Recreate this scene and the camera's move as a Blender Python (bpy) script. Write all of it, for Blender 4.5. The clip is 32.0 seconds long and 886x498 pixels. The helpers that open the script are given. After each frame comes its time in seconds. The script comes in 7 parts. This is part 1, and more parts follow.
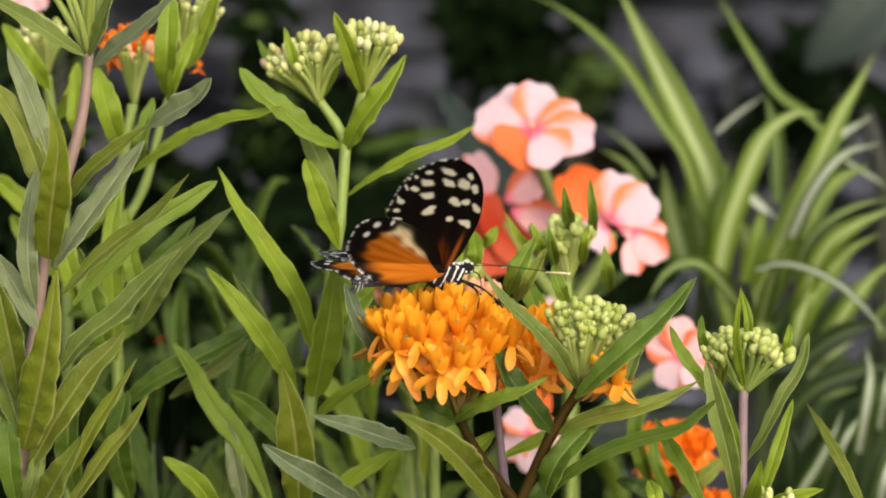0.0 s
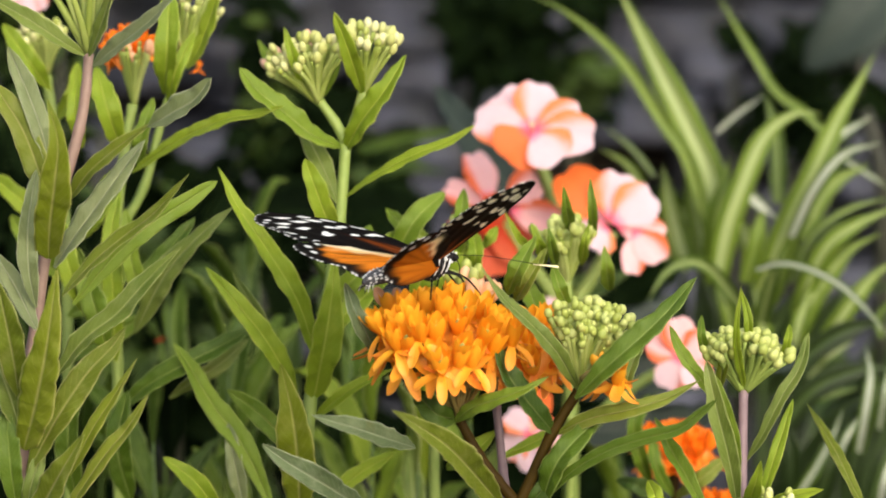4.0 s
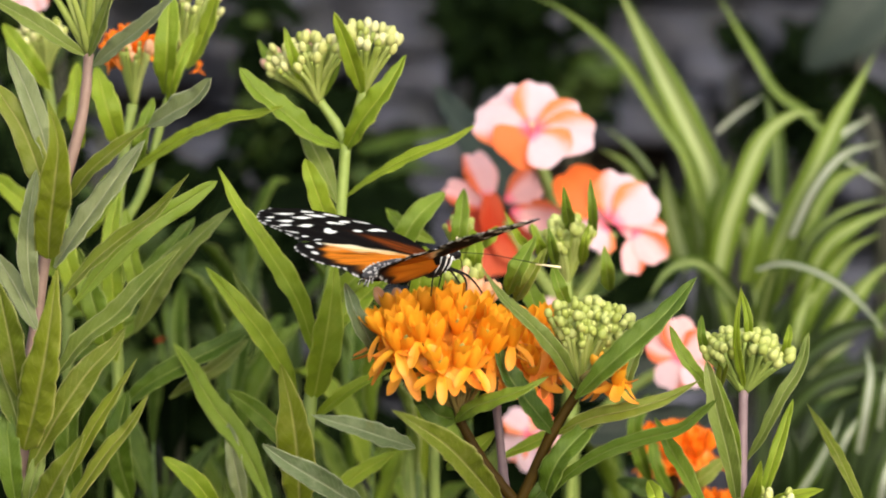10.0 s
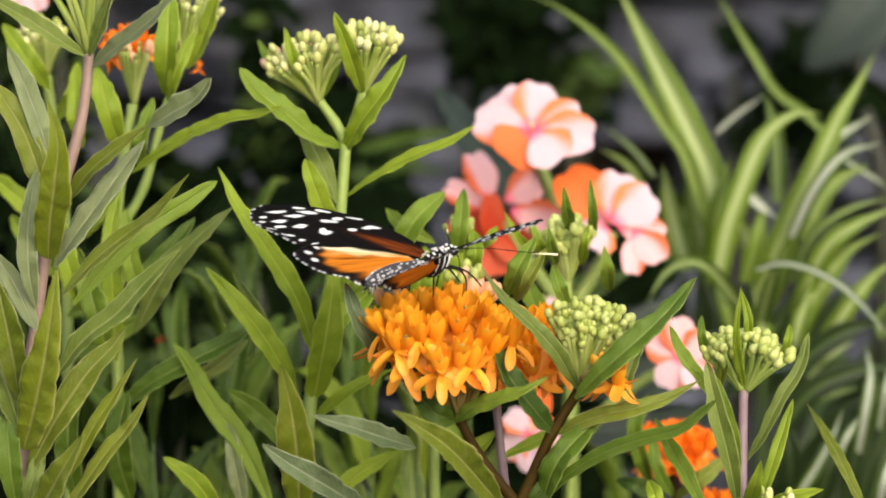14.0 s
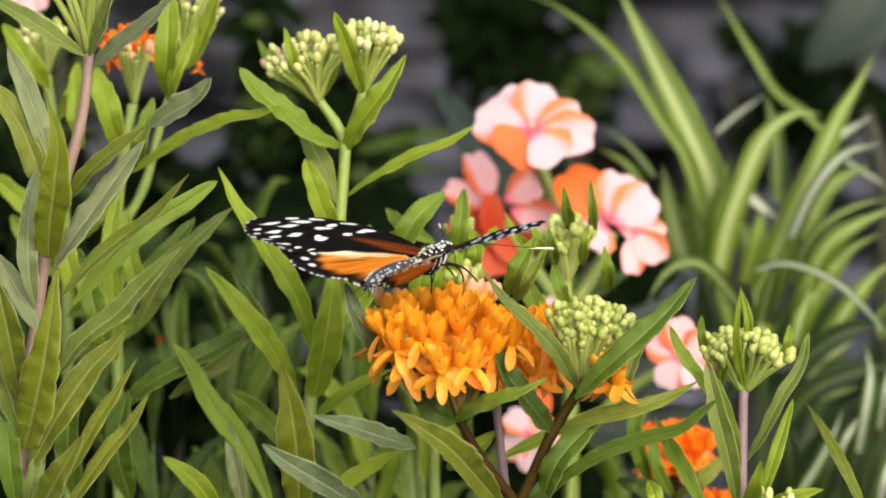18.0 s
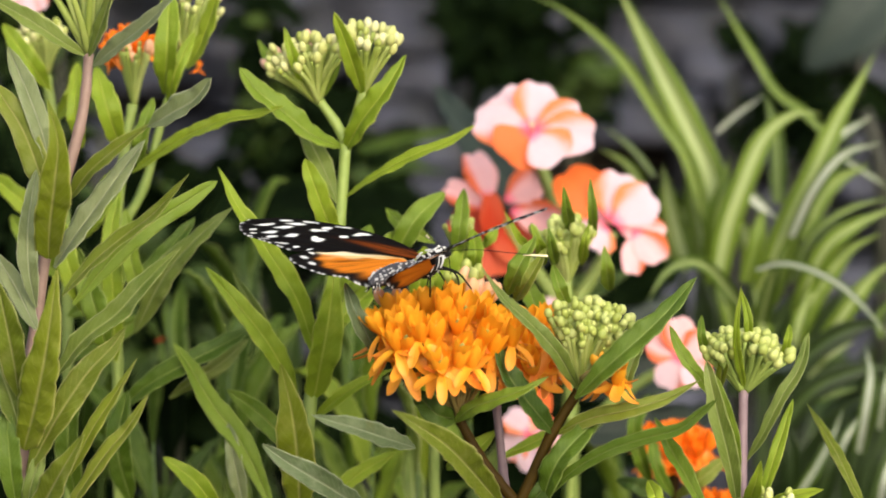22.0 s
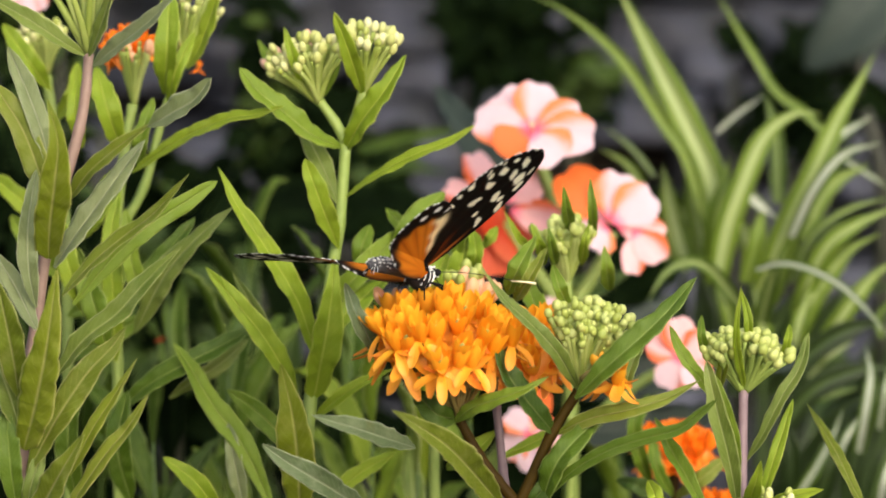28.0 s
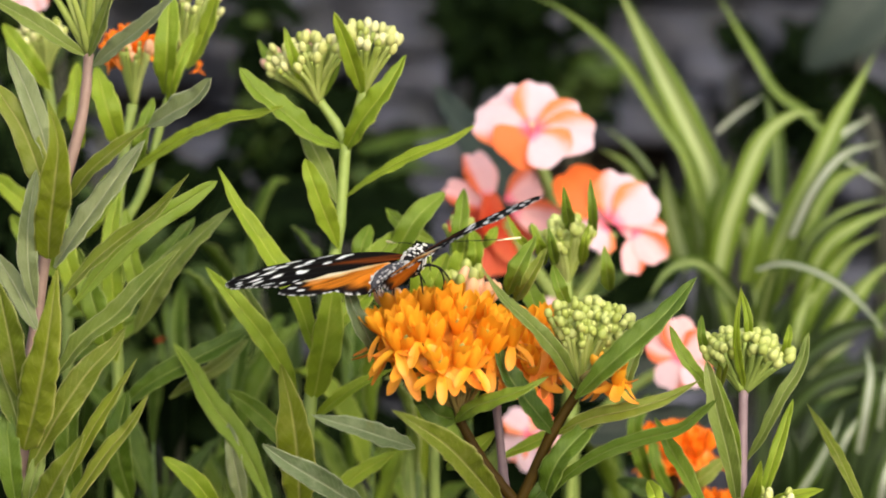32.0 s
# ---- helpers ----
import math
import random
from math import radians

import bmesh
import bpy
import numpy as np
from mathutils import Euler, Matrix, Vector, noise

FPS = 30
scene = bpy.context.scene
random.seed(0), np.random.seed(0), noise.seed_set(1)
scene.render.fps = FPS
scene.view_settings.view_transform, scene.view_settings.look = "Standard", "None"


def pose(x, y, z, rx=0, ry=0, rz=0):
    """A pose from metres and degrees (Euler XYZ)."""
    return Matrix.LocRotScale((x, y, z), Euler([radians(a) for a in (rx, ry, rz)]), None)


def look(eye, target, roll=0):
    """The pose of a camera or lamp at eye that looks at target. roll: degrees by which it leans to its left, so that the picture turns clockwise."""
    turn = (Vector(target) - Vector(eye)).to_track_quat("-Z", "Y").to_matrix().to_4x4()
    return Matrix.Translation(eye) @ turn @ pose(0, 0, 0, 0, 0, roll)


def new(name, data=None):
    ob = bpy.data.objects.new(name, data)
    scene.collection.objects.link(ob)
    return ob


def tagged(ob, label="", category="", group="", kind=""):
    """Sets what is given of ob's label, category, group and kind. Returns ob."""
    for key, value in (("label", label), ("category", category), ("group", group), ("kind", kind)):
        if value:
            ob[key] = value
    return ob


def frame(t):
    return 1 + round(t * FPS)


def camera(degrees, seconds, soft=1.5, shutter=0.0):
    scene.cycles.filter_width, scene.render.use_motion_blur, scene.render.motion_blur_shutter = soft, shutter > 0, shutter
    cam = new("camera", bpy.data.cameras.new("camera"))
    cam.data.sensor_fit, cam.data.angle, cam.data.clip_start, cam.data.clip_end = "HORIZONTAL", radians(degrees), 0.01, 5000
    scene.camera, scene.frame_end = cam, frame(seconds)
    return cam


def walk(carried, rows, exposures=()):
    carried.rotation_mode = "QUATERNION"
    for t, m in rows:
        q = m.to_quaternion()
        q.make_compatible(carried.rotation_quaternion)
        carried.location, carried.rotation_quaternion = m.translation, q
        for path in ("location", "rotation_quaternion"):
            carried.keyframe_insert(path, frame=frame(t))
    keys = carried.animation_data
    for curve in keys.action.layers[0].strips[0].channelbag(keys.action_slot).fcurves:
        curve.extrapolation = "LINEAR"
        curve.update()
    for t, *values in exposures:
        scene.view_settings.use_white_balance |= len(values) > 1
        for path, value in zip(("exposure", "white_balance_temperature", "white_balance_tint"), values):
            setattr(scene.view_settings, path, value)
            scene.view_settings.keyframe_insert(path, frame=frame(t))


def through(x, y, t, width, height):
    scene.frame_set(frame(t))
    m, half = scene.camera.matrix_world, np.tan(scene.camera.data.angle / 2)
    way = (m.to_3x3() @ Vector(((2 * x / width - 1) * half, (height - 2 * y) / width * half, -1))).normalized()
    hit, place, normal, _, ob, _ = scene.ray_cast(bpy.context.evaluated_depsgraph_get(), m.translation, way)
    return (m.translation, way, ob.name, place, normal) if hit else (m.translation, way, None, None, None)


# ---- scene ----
# ---- camera ----
cam = camera(11.894, 32.0, soft=1.9)
cam.data.dof.use_dof = True
cam.data.dof.focus_distance = 1.205
cam.data.dof.aperture_fstop = 12.5
EYE, AIM = (0, -1.1883, 0.7670), (0, 0, 0.6)
walk(cam, [(0, look(EYE, AIM)), (32, look(EYE, AIM))], exposures=[(0, 0.57), (0.6, 0.70), (2, 0.73), (5, 0.77), (32, 0.77)])

# ---- daylight: bright haze, sun veiled ----
SUN_UP, SUN_ROUND = 30, 156
world = bpy.data.worlds.new("sky")
scene.world = world
world.use_nodes = True
wt = world.node_tree
sky = wt.nodes.new("ShaderNodeTexSky")
sky.sky_type = "NISHITA"
sky.sun_disc = False
sky.sun_elevation = radians(SUN_UP)
sky.sun_rotation = radians(SUN_ROUND)
sky.dust_density = 4.0
wt.nodes["Background"].inputs["Strength"].default_value = 0.13
wt.links.new(sky.outputs[0], wt.nodes["Background"].inputs["Color"])
sun_data = bpy.data.lights.new("sun", "SUN")
sun_data.energy, sun_data.angle, sun_data.color = 2.35, radians(80), (1.0, 0.965, 0.90)
sun_ob = new("sun", sun_data)
_s = Vector((math.sin(radians(SUN_ROUND)) * math.cos(radians(SUN_UP)), math.cos(radians(SUN_ROUND)) * math.cos(radians(SUN_UP)), math.sin(radians(SUN_UP))))
sun_ob.matrix_world = look(_s * 6, (0, 0, 0))


# ---- materials ----
def node_tree(name, rough=0.5, spec=0.4):
    m = bpy.data.materials.new(name)
    m.use_nodes = True
    b = m.node_tree.nodes["Principled BSDF"]
    b.inputs["Roughness"].default_value = rough
    b.inputs["Specular IOR Level"].default_value = spec
    return m, m.node_tree.nodes, m.node_tree.links, b


def nz(nodes, links, scale, coord="Object", detail=4.0):
    tc = nodes.new("ShaderNodeTexCoord")
    n = nodes.new("ShaderNodeTexNoise")
    n.inputs["Scale"].default_value = scale
    n.inputs["Detail"].default_value = detail
    links.new(tc.outputs[coord], n.inputs["Vector"])
    return n.outputs["Fac"]


def mth(nodes, links, op, a, b=None, clamp=False):
    n = nodes.new("ShaderNodeMath")
    n.operation, n.use_clamp = op, clamp
    for i, v in enumerate((a, b)):
        if v is None:
            continue
        if isinstance(v, (int, float)):
            n.inputs[i].default_value = v
        else:
            links.new(v, n.inputs[i])
    return n.outputs[0]


def blend(nodes, links, fac, c1, c2, mode="MIX"):
    n = nodes.new("ShaderNodeMix")
    n.data_type, n.blend_type = "RGBA", mode
    for i, v in ((0, fac), (6, c1), (7, c2)):
        if isinstance(v, (int, float)):
            n.inputs[i].default_value = v
        elif isinstance(v, tuple):
            n.inputs[i].default_value = (*v, 1)
        else:
            links.new(v, n.inputs[i])
    return n.outputs[2]


def bump(nodes, links, bsdf, height, strength, dist=0.001):
    n = nodes.new("ShaderNodeBump")
    n.inputs["Strength"].default_value = strength
    n.inputs["Distance"].default_value = dist
    links.new(height, n.inputs["Height"])
    links.new(n.outputs[0], bsdf.inputs["Normal"])


def glow_through(nodes, links, bsdf, colour, amount):
    """Thin tissue: part of the light passes through the blade."""
    tr = nodes.new("ShaderNodeBsdfTranslucent")
    links.new(colour, tr.inputs["Color"])
    mx = nodes.new("ShaderNodeMixShader")
    mx.inputs[0].default_value = amount
    links.new(bsdf.outputs[0], mx.inputs[1])
    links.new(tr.outputs[0], mx.inputs[2])
    links.new(mx.outputs[0], nodes["Material Output"].inputs["Surface"])


def leaf_material(name, dark, light, rib, rough=0.52, veins=16.0, through=0.35, spec=0.30):
    m, nd, lk, b = node_tree(name, rough, spec)
    uv = nd.new("ShaderNodeUVMap")
    sp = nd.new("ShaderNodeSeparateXYZ")
    lk.new(uv.outputs[0], sp.inputs[0])
    side = mth(nd, lk, "ABSOLUTE", mth(nd, lk, "SUBTRACT", sp.outputs[0], 0.5))
    patch = nz(nd, lk, 55.0)
    pucker = nz(nd, lk, 260.0, detail=2.0)
    grain = nz(nd, lk, 1200.0)
    oi = nd.new("ShaderNodeObjectInfo")
    f = mth(nd, lk, "ADD", mth(nd, lk, "MULTIPLY", patch, 1.7), mth(nd, lk, "MULTIPLY", oi.outputs["Random"], 0.6))
    f = mth(nd, lk, "SUBTRACT", f, 0.72, True)
    col = blend(nd, lk, f, dark, light)
    # dusty bloom and old scuffs
    bloom = mth(nd, lk, "MULTIPLY", mth(nd, lk, "SUBTRACT", nz(nd, lk, 150.0, detail=6.0), 0.50), 2.2, True)
    col = blend(nd, lk, mth(nd, lk, "MULTIPLY", bloom, 0.40), col, rib)
    scuff = mth(nd, lk, "MULTIPLY", mth(nd, lk, "SUBTRACT", nz(nd, lk, 95.0, detail=3.0), 0.66), 9.0, True)
    col = blend(nd, lk, mth(nd, lk, "MULTIPLY", scuff, 0.45), col, (0.16, 0.13, 0.03) if light[1] > 0.2 else dark)
    # side veins run obliquely from the midrib
    ph = mth(nd, lk, "SUBTRACT", mth(nd, lk, "MULTIPLY", sp.outputs[1], veins), mth(nd, lk, "MULTIPLY", side, 5.0))
    vein = mth(nd, lk, "PINGPONG", ph, 0.5)
    vein = mth(nd, lk, "SUBTRACT", 1.0, mth(nd, lk, "MULTIPLY", vein, 9.0), True)
    col = blend(nd, lk, mth(nd, lk, "MULTIPLY", vein, 0.10), col, rib)
    mid = mth(nd, lk, "SUBTRACT", 1.0, mth(nd, lk, "MULTIPLY", side, 17.0), True)
    col = blend(nd, lk, mth(nd, lk, "MULTIPLY", mid, 0.8), col, rib)
    edge = mth(nd, lk, "MULTIPLY", mth(nd, lk, "SUBTRACT", side, 0.452), 26.0, True)
    col = blend(nd, lk, mth(nd, lk, "MULTIPLY", edge, 0.9), col, rib)
    col = blend(nd, lk, mth(nd, lk, "MULTIPLY", mth(nd, lk, "ADD", grain, pucker), 0.13), col, dark)
    lk.new(col, b.inputs["Base Color"])
    lk.new(mth(nd, lk, "ADD", mth(nd, lk, "MULTIPLY", patch, 0.25), rough - 0.12), b.inputs["Roughness"])
    h = mth(nd, lk, "SUBTRACT", mth(nd, lk, "ADD", mth(nd, lk, "MULTIPLY", grain, 0.25), mth(nd, lk, "MULTIPLY", pucker, 0.8)), mth(nd, lk, "ADD", mth(nd, lk, "MULTIPLY", vein, 0.10), mth(nd, lk, "MULTIPLY", mid, 0.35)))
    bump(nd, lk, b, h, 0.75, 0.0010)
    glow_through(nd, lk, b, col, through)
    return m


LEAF = {
    "g": leaf_material("leaf_green", (0.110, 0.185, 0.011), (0.250, 0.345, 0.032), (0.36, 0.43, 0.11)),
    "y": leaf_material("leaf_yellow_green", (0.185, 0.275, 0.013), (0.330, 0.430, 0.030), (0.48, 0.54, 0.10)),
    "o": leaf_material("leaf_olive", (0.118, 0.158, 0.011), (0.235, 0.278, 0.026), (0.46, 0.45, 0.17)),
    "p": leaf_material("leaf_grey_green", (0.115, 0.168, 0.024), (0.240, 0.300, 0.060), (0.47, 0.51, 0.21), 0.5),
    "w": leaf_material("leaf_silver_green", (0.140, 0.180, 0.066), (0.265, 0.308, 0.138), (0.48, 0.51, 0.33), 0.5),
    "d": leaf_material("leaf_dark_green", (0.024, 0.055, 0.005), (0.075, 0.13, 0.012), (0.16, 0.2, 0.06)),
    "m": leaf_material("leaf_deep_olive", (0.125, 0.170, 0.012), (0.230, 0.275, 0.026), (0.45, 0.44, 0.18)),
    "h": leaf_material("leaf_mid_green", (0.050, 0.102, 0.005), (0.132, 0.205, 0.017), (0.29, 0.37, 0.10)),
    "n": leaf_material("leaf_yellow_olive", (0.160, 0.208, 0.010), (0.250, 0.298, 0.024), (0.52, 0.51, 0.17)),
    "e": leaf_material("leaf_blue_green", (0.075, 0.115, 0.045), (0.185, 0.235, 0.11), (0.44, 0.48, 0.32), 0.5),
    # near-black: the shade of the background gaps is put into this leaf colour
    "k": leaf_material("leaf_shade_green", (0.0015, 0.004, 0.001), (0.005, 0.011, 0.002), (0.014, 0.026, 0.007), 0.8, 16.0, 0.12, 0.03),
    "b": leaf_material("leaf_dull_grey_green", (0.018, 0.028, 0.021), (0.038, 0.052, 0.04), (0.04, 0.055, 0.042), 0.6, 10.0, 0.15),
}


def strap_material(name, c1, c2, w0, g1=(0.030, 0.068, 0.006), g2=(0.100, 0.158, 0.018)):
    m, nd, lk, b = node_tree(name, 0.45, 0.35)
    uv = nd.new("ShaderNodeUVMap")
    sp = nd.new("ShaderNodeSeparateXYZ")
    lk.new(uv.outputs[0], sp.inputs[0])
    oi = nd.new("ShaderNodeObjectInfo")
    side = mth(nd, lk, "ABSOLUTE", mth(nd, lk, "SUBTRACT", sp.outputs[0], 0.5))
    w = mth(nd, lk, "ADD", w0, mth(nd, lk, "MULTIPLY", oi.outputs["Random"], 0.16))
    pale = mth(nd, lk, "MULTIPLY", mth(nd, lk, "SUBTRACT", w, side), 7.0, True)
    patch = nz(nd, lk, 40.0)
    green = blend(nd, lk, patch, g1, g2)
    cream = blend(nd, lk, oi.outputs["Random"], c1, c2)
    col = blend(nd, lk, mth(nd, lk, "MULTIPLY", pale, 0.82), green, cream)
    lk.new(col, b.inputs["Base Color"])
    streak = nd.new("ShaderNodeTexWave")
    streak.inputs["Scale"].default_value = 9.0
    streak.inputs["Distortion"].default_value = 1.0
    lk.new(uv.outputs[0], streak.inputs["Vector"])
    bump(nd, lk, b, streak.outputs["Fac"], 0.15, 0.0005)
    glow_through(nd, lk, b, col, 0.3)
    return m


def plain(name, c1, c2, scale=200.0, rough=0.5, relief=0.3, dist=0.0006, through=0.0, spec=0.4, vary=0.4):
    m, nd, lk, b = node_tree(name, rough, spec)
    oi = nd.new("ShaderNodeObjectInfo")
    n1, n2 = nz(nd, lk, scale), nz(nd, lk, scale * 6)
    f = mth(nd, lk, "ADD", mth(nd, lk, "MULTIPLY", n1, 1.0 - vary * 0.5), mth(nd, lk, "MULTIPLY", mth(nd, lk, "SUBTRACT", oi.outputs["Random"], 0.5), vary), True)
    col = blend(nd, lk, f, c1, c2)
    lk.new(col, b.inputs["Base Color"])
    bump(nd, lk, b, mth(nd, lk, "ADD", n1, mth(nd, lk, "MULTIPLY", n2, 0.5)), relief, dist)
    if through:
        glow_through(nd, lk, b, col, through)
    return m


def floret_material(name, foot, tip):
    """Waxy floret petal, its colour running from foot to tip."""
    m, nd, lk, b = node_tree(name, 0.42, 0.35)
    uv = nd.new("ShaderNodeUVMap")
    sp = nd.new("ShaderNodeSeparateXYZ")
    lk.new(uv.outputs[0], sp.inputs[0])
    oi = nd.new("ShaderNodeObjectInfo")
    n1 = nz(nd, lk, 300.0)
    f = mth(nd, lk, "ADD", mth(nd, lk, "MULTIPLY", sp.outputs[1], 0.7), mth(nd, lk, "SUBTRACT", mth(nd, lk, "ADD", mth(nd, lk, "MULTIPLY", n1, 0.5), mth(nd, lk, "MULTIPLY", oi.outputs["Random"], 0.7)), 0.45), True)
    col = blend(nd, lk, f, foot, tip)
    side = mth(nd, lk, "ABSOLUTE", mth(nd, lk, "SUBTRACT", sp.outputs[0], 0.5))
    rim = mth(nd, lk, "MULTIPLY", mth(nd, lk, "SUBTRACT", side, 0.36), 4.0, True)
    col = blend(nd, lk, mth(nd, lk, "MULTIPLY", rim, 0.5), col, (0.95, 0.50, 0.03))
    lk.new(col, b.inputs["Base Color"])
    bump(nd, lk, b, n1, 0.25, 0.0006)
    glow_through(nd, lk, b, col, 0.35)
    return m


STRAP = strap_material("strap_leaf", (0.31, 0.40, 0.12), (0.44, 0.52, 0.23), 0.13, (0.066, 0.126, 0.010), (0.185, 0.262, 0.027))
STRAP_WHITE = strap_material("strap_leaf_white", (0.48, 0.52, 0.42), (0.66, 0.69, 0.60), 0.24)
# dark copy of the strap leaf, with the shade of the gaps in its colour
STRAP_SHADE = strap_material("strap_leaf_shade", (0.05, 0.09, 0.02), (0.09, 0.14, 0.04), 0.02, (0.007, 0.017, 0.003), (0.026, 0.050, 0.007))
STRAP_PALE = strap_material("strap_leaf_pale", (0.31, 0.39, 0.13), (0.42, 0.49, 0.23), 0.14)
STRAPS = {"s": STRAP, "v": STRAP_WHITE, "t": STRAP_PALE, "x": STRAP_SHADE}
STEM_PINK = plain("stem_mauve", (0.21, 0.13, 0.10), (0.33, 0.24, 0.19), 300)
STEM_BROWN = plain("stem_brown_green", (0.022, 0.012, 0.002), (0.046, 0.029, 0.004), 300, spec=0.05)
STALK_TAN = plain("flower_stalk_tan", (0.17, 0.13, 0.035), (0.32, 0.25, 0.09), 300, 0.5, 0.2, through=0.2, vary=0.9)
STEM_DARK = plain("stem_dark", (0.012, 0.014, 0.006), (0.035, 0.035, 0.014), 200)
STEM_SHOOT = plain("stem_shoot", (0.04, 0.075, 0.010), (0.09, 0.14, 0.022), 300)
STEM_GREEN = plain("stem_green", (0.17, 0.24, 0.045), (0.30, 0.37, 0.09), 300)
STEM_PURPLE = plain("stem_purple", (0.13, 0.085, 0.095), (0.23, 0.16, 0.17), 300)
STALK = plain("flower_stalk_pale", (0.40, 0.49, 0.10), (0.60, 0.66, 0.24), 300, 0.5, 0.2, through=0.35, vary=0.9)
BUD_CREAM = plain("bud_cream_green", (0.50, 0.52, 0.17), (0.76, 0.73, 0.42), 350, 0.45, 0.2, through=0.15, vary=0.9)
BUD_GREEN = plain("bud_green", (0.32, 0.37, 0.07), (0.56, 0.60, 0.21), 350, 0.45, 0.2, through=0.15, vary=0.9)
BUD_LIME = plain("bud_lime", (0.33, 0.39, 0.085), (0.54, 0.58, 0.21), 350, 0.5, 0.3, through=0.15, vary=0.9)
BUD_PINK = plain("bud_pink", (0.70, 0.36, 0.22), (0.78, 0.55, 0.40), 350, 0.45, 0.2, through=0.15)
BUD_PEACH = plain("bud_peach_orange", (0.85, 0.42, 0.20), (0.92, 0.58, 0.38), 350, 0.45, 0.2, through=0.2)
PETAL_ORANGE = floret_material("petal_orange", (0.92, 0.44, 0.022), (0.87, 0.29, 0.045))
CROWN_ORANGE = floret_material("crown_amber", (0.88, 0.31, 0.008), (0.94, 0.47, 0.030))
PETAL_DEEP = plain("petal_deep_orange", (0.88, 0.19, 0.006), (0.98, 0.32, 0.02), 260, 0.45, 0.25, through=0.3)
SOIL = plain("soil", (0.018, 0.013, 0.009), (0.06, 0.045, 0.03), 30, 0.95, 1.0, 0.01)


def stone_material():
    m, nd, lk, b = node_tree("slate_stone", 0.6, 0.5)
    oi = nd.new("ShaderNodeObjectInfo")
    n1, n2, n3 = nz(nd, lk, 24.0), nz(nd, lk, 70.0, detail=8), nz(nd, lk, 9.0)
    base = blend(nd, lk, mth(nd, lk, "MULTIPLY", mth(nd, lk, "SUBTRACT", n1, 0.36), 2.6, True), (0.006, 0.008, 0.013), (0.100, 0.110, 0.162))
    base = blend(nd, lk, mth(nd, lk, "MULTIPLY", oi.outputs["Random"], 0.5), base, (0.036, 0.039, 0.058))
    base = blend(nd, lk, mth(nd, lk, "MULTIPLY", mth(nd, lk, "SUBTRACT", n3, 0.56), 3.0, True), base, (0.016, 0.024, 0.010))
    base = blend(nd, lk, mth(nd, lk, "MULTIPLY", n2, 0.5), base, (0.03, 0.03, 0.04))
    lk.new(base, b.inputs["Base Color"])
    bump(nd, lk, b, mth(nd, lk, "ADD", n1, n2), 0.7, 0.012)
    return m


STONE = stone_material()


def blossom_material(name, reach, base, flame, middle):
    """Pale pink petal, orange flame along one rim, deep rose at the throat."""
    m, nd, lk, b = node_tree(name, 0.5, 0.3)
    uv = nd.new("ShaderNodeUVMap")
    sp = nd.new("ShaderNodeSeparateXYZ")
    lk.new(uv.outputs[0], sp.inputs[0])
    n1 = nz(nd, lk, 130.0)
    u = mth(nd, lk, "ADD", sp.outputs[0], mth(nd, lk, "MULTIPLY", mth(nd, lk, "SUBTRACT", n1, 0.5), 0.25))
    pink = blend(nd, lk, nz(nd, lk, 90.0), base[0], base[1])
    mid = mth(nd, lk, "SUBTRACT", 1.0, mth(nd, lk, "MULTIPLY", mth(nd, lk, "ABSOLUTE", mth(nd, lk, "SUBTRACT", u, 0.5)), 8.0), True)
    left = mth(nd, lk, "MULTIPLY", mth(nd, lk, "SUBTRACT", reach * 0.45, u), 4.2, True)
    right = mth(nd, lk, "MULTIPLY", mth(nd, lk, "SUBTRACT", u, 1.0 - reach * 1.55), 4.2, True)
    rim = mth(nd, lk, "MAXIMUM", left, right)
    f = mth(nd, lk, "MAXIMUM", mth(nd, lk, "MULTIPLY", mid, middle), rim)
    col = blend(nd, lk, f, pink, flame)
    throat = mth(nd, lk, "SUBTRACT", 1.0, mth(nd, lk, "MULTIPLY", sp.outputs[1], 3.6), True)
    col = blend(nd, lk, throat, col, (0.78, 0.06, 0.16))
    lk.new(col, b.inputs["Base Color"])
    bump(nd, lk, b, n1, 0.2, 0.001)
    glow_through(nd, lk, b, col, 0.3)
    return m


def coral_material():
    m, nd, lk, b = node_tree("coral_petal", 0.5, 0.3)
    uv = nd.new("ShaderNodeUVMap")
    sp = nd.new("ShaderNodeSeparateXYZ")
    lk.new(uv.outputs[0], sp.inputs[0])
    oi = nd.new("ShaderNodeObjectInfo")
    n1 = nz(nd, lk, 60.0)
    side = mth(nd, lk, "ABSOLUTE", mth(nd, lk, "SUBTRACT", sp.outputs[0], 0.5))
    f = mth(nd, lk, "ADD", mth(nd, lk, "ADD", mth(nd, lk, "MULTIPLY", side, 0.7), mth(nd, lk, "MULTIPLY", sp.outputs[1], 0.9)), mth(nd, lk, "SUBTRACT", n1, mth(nd, lk, "ADD", 0.42, mth(nd, lk, "MULTIPLY", oi.outputs["Random"], 0.75))), True)
    col = blend(nd, lk, f, (0.50, 0.042, 0.008), (0.66, 0.150, 0.055))
    lk.new(col, b.inputs["Base Color"])
    bump(nd, lk, b, n1, 0.2, 0.001)
    glow_through(nd, lk, b, col, 0.3)
    return m


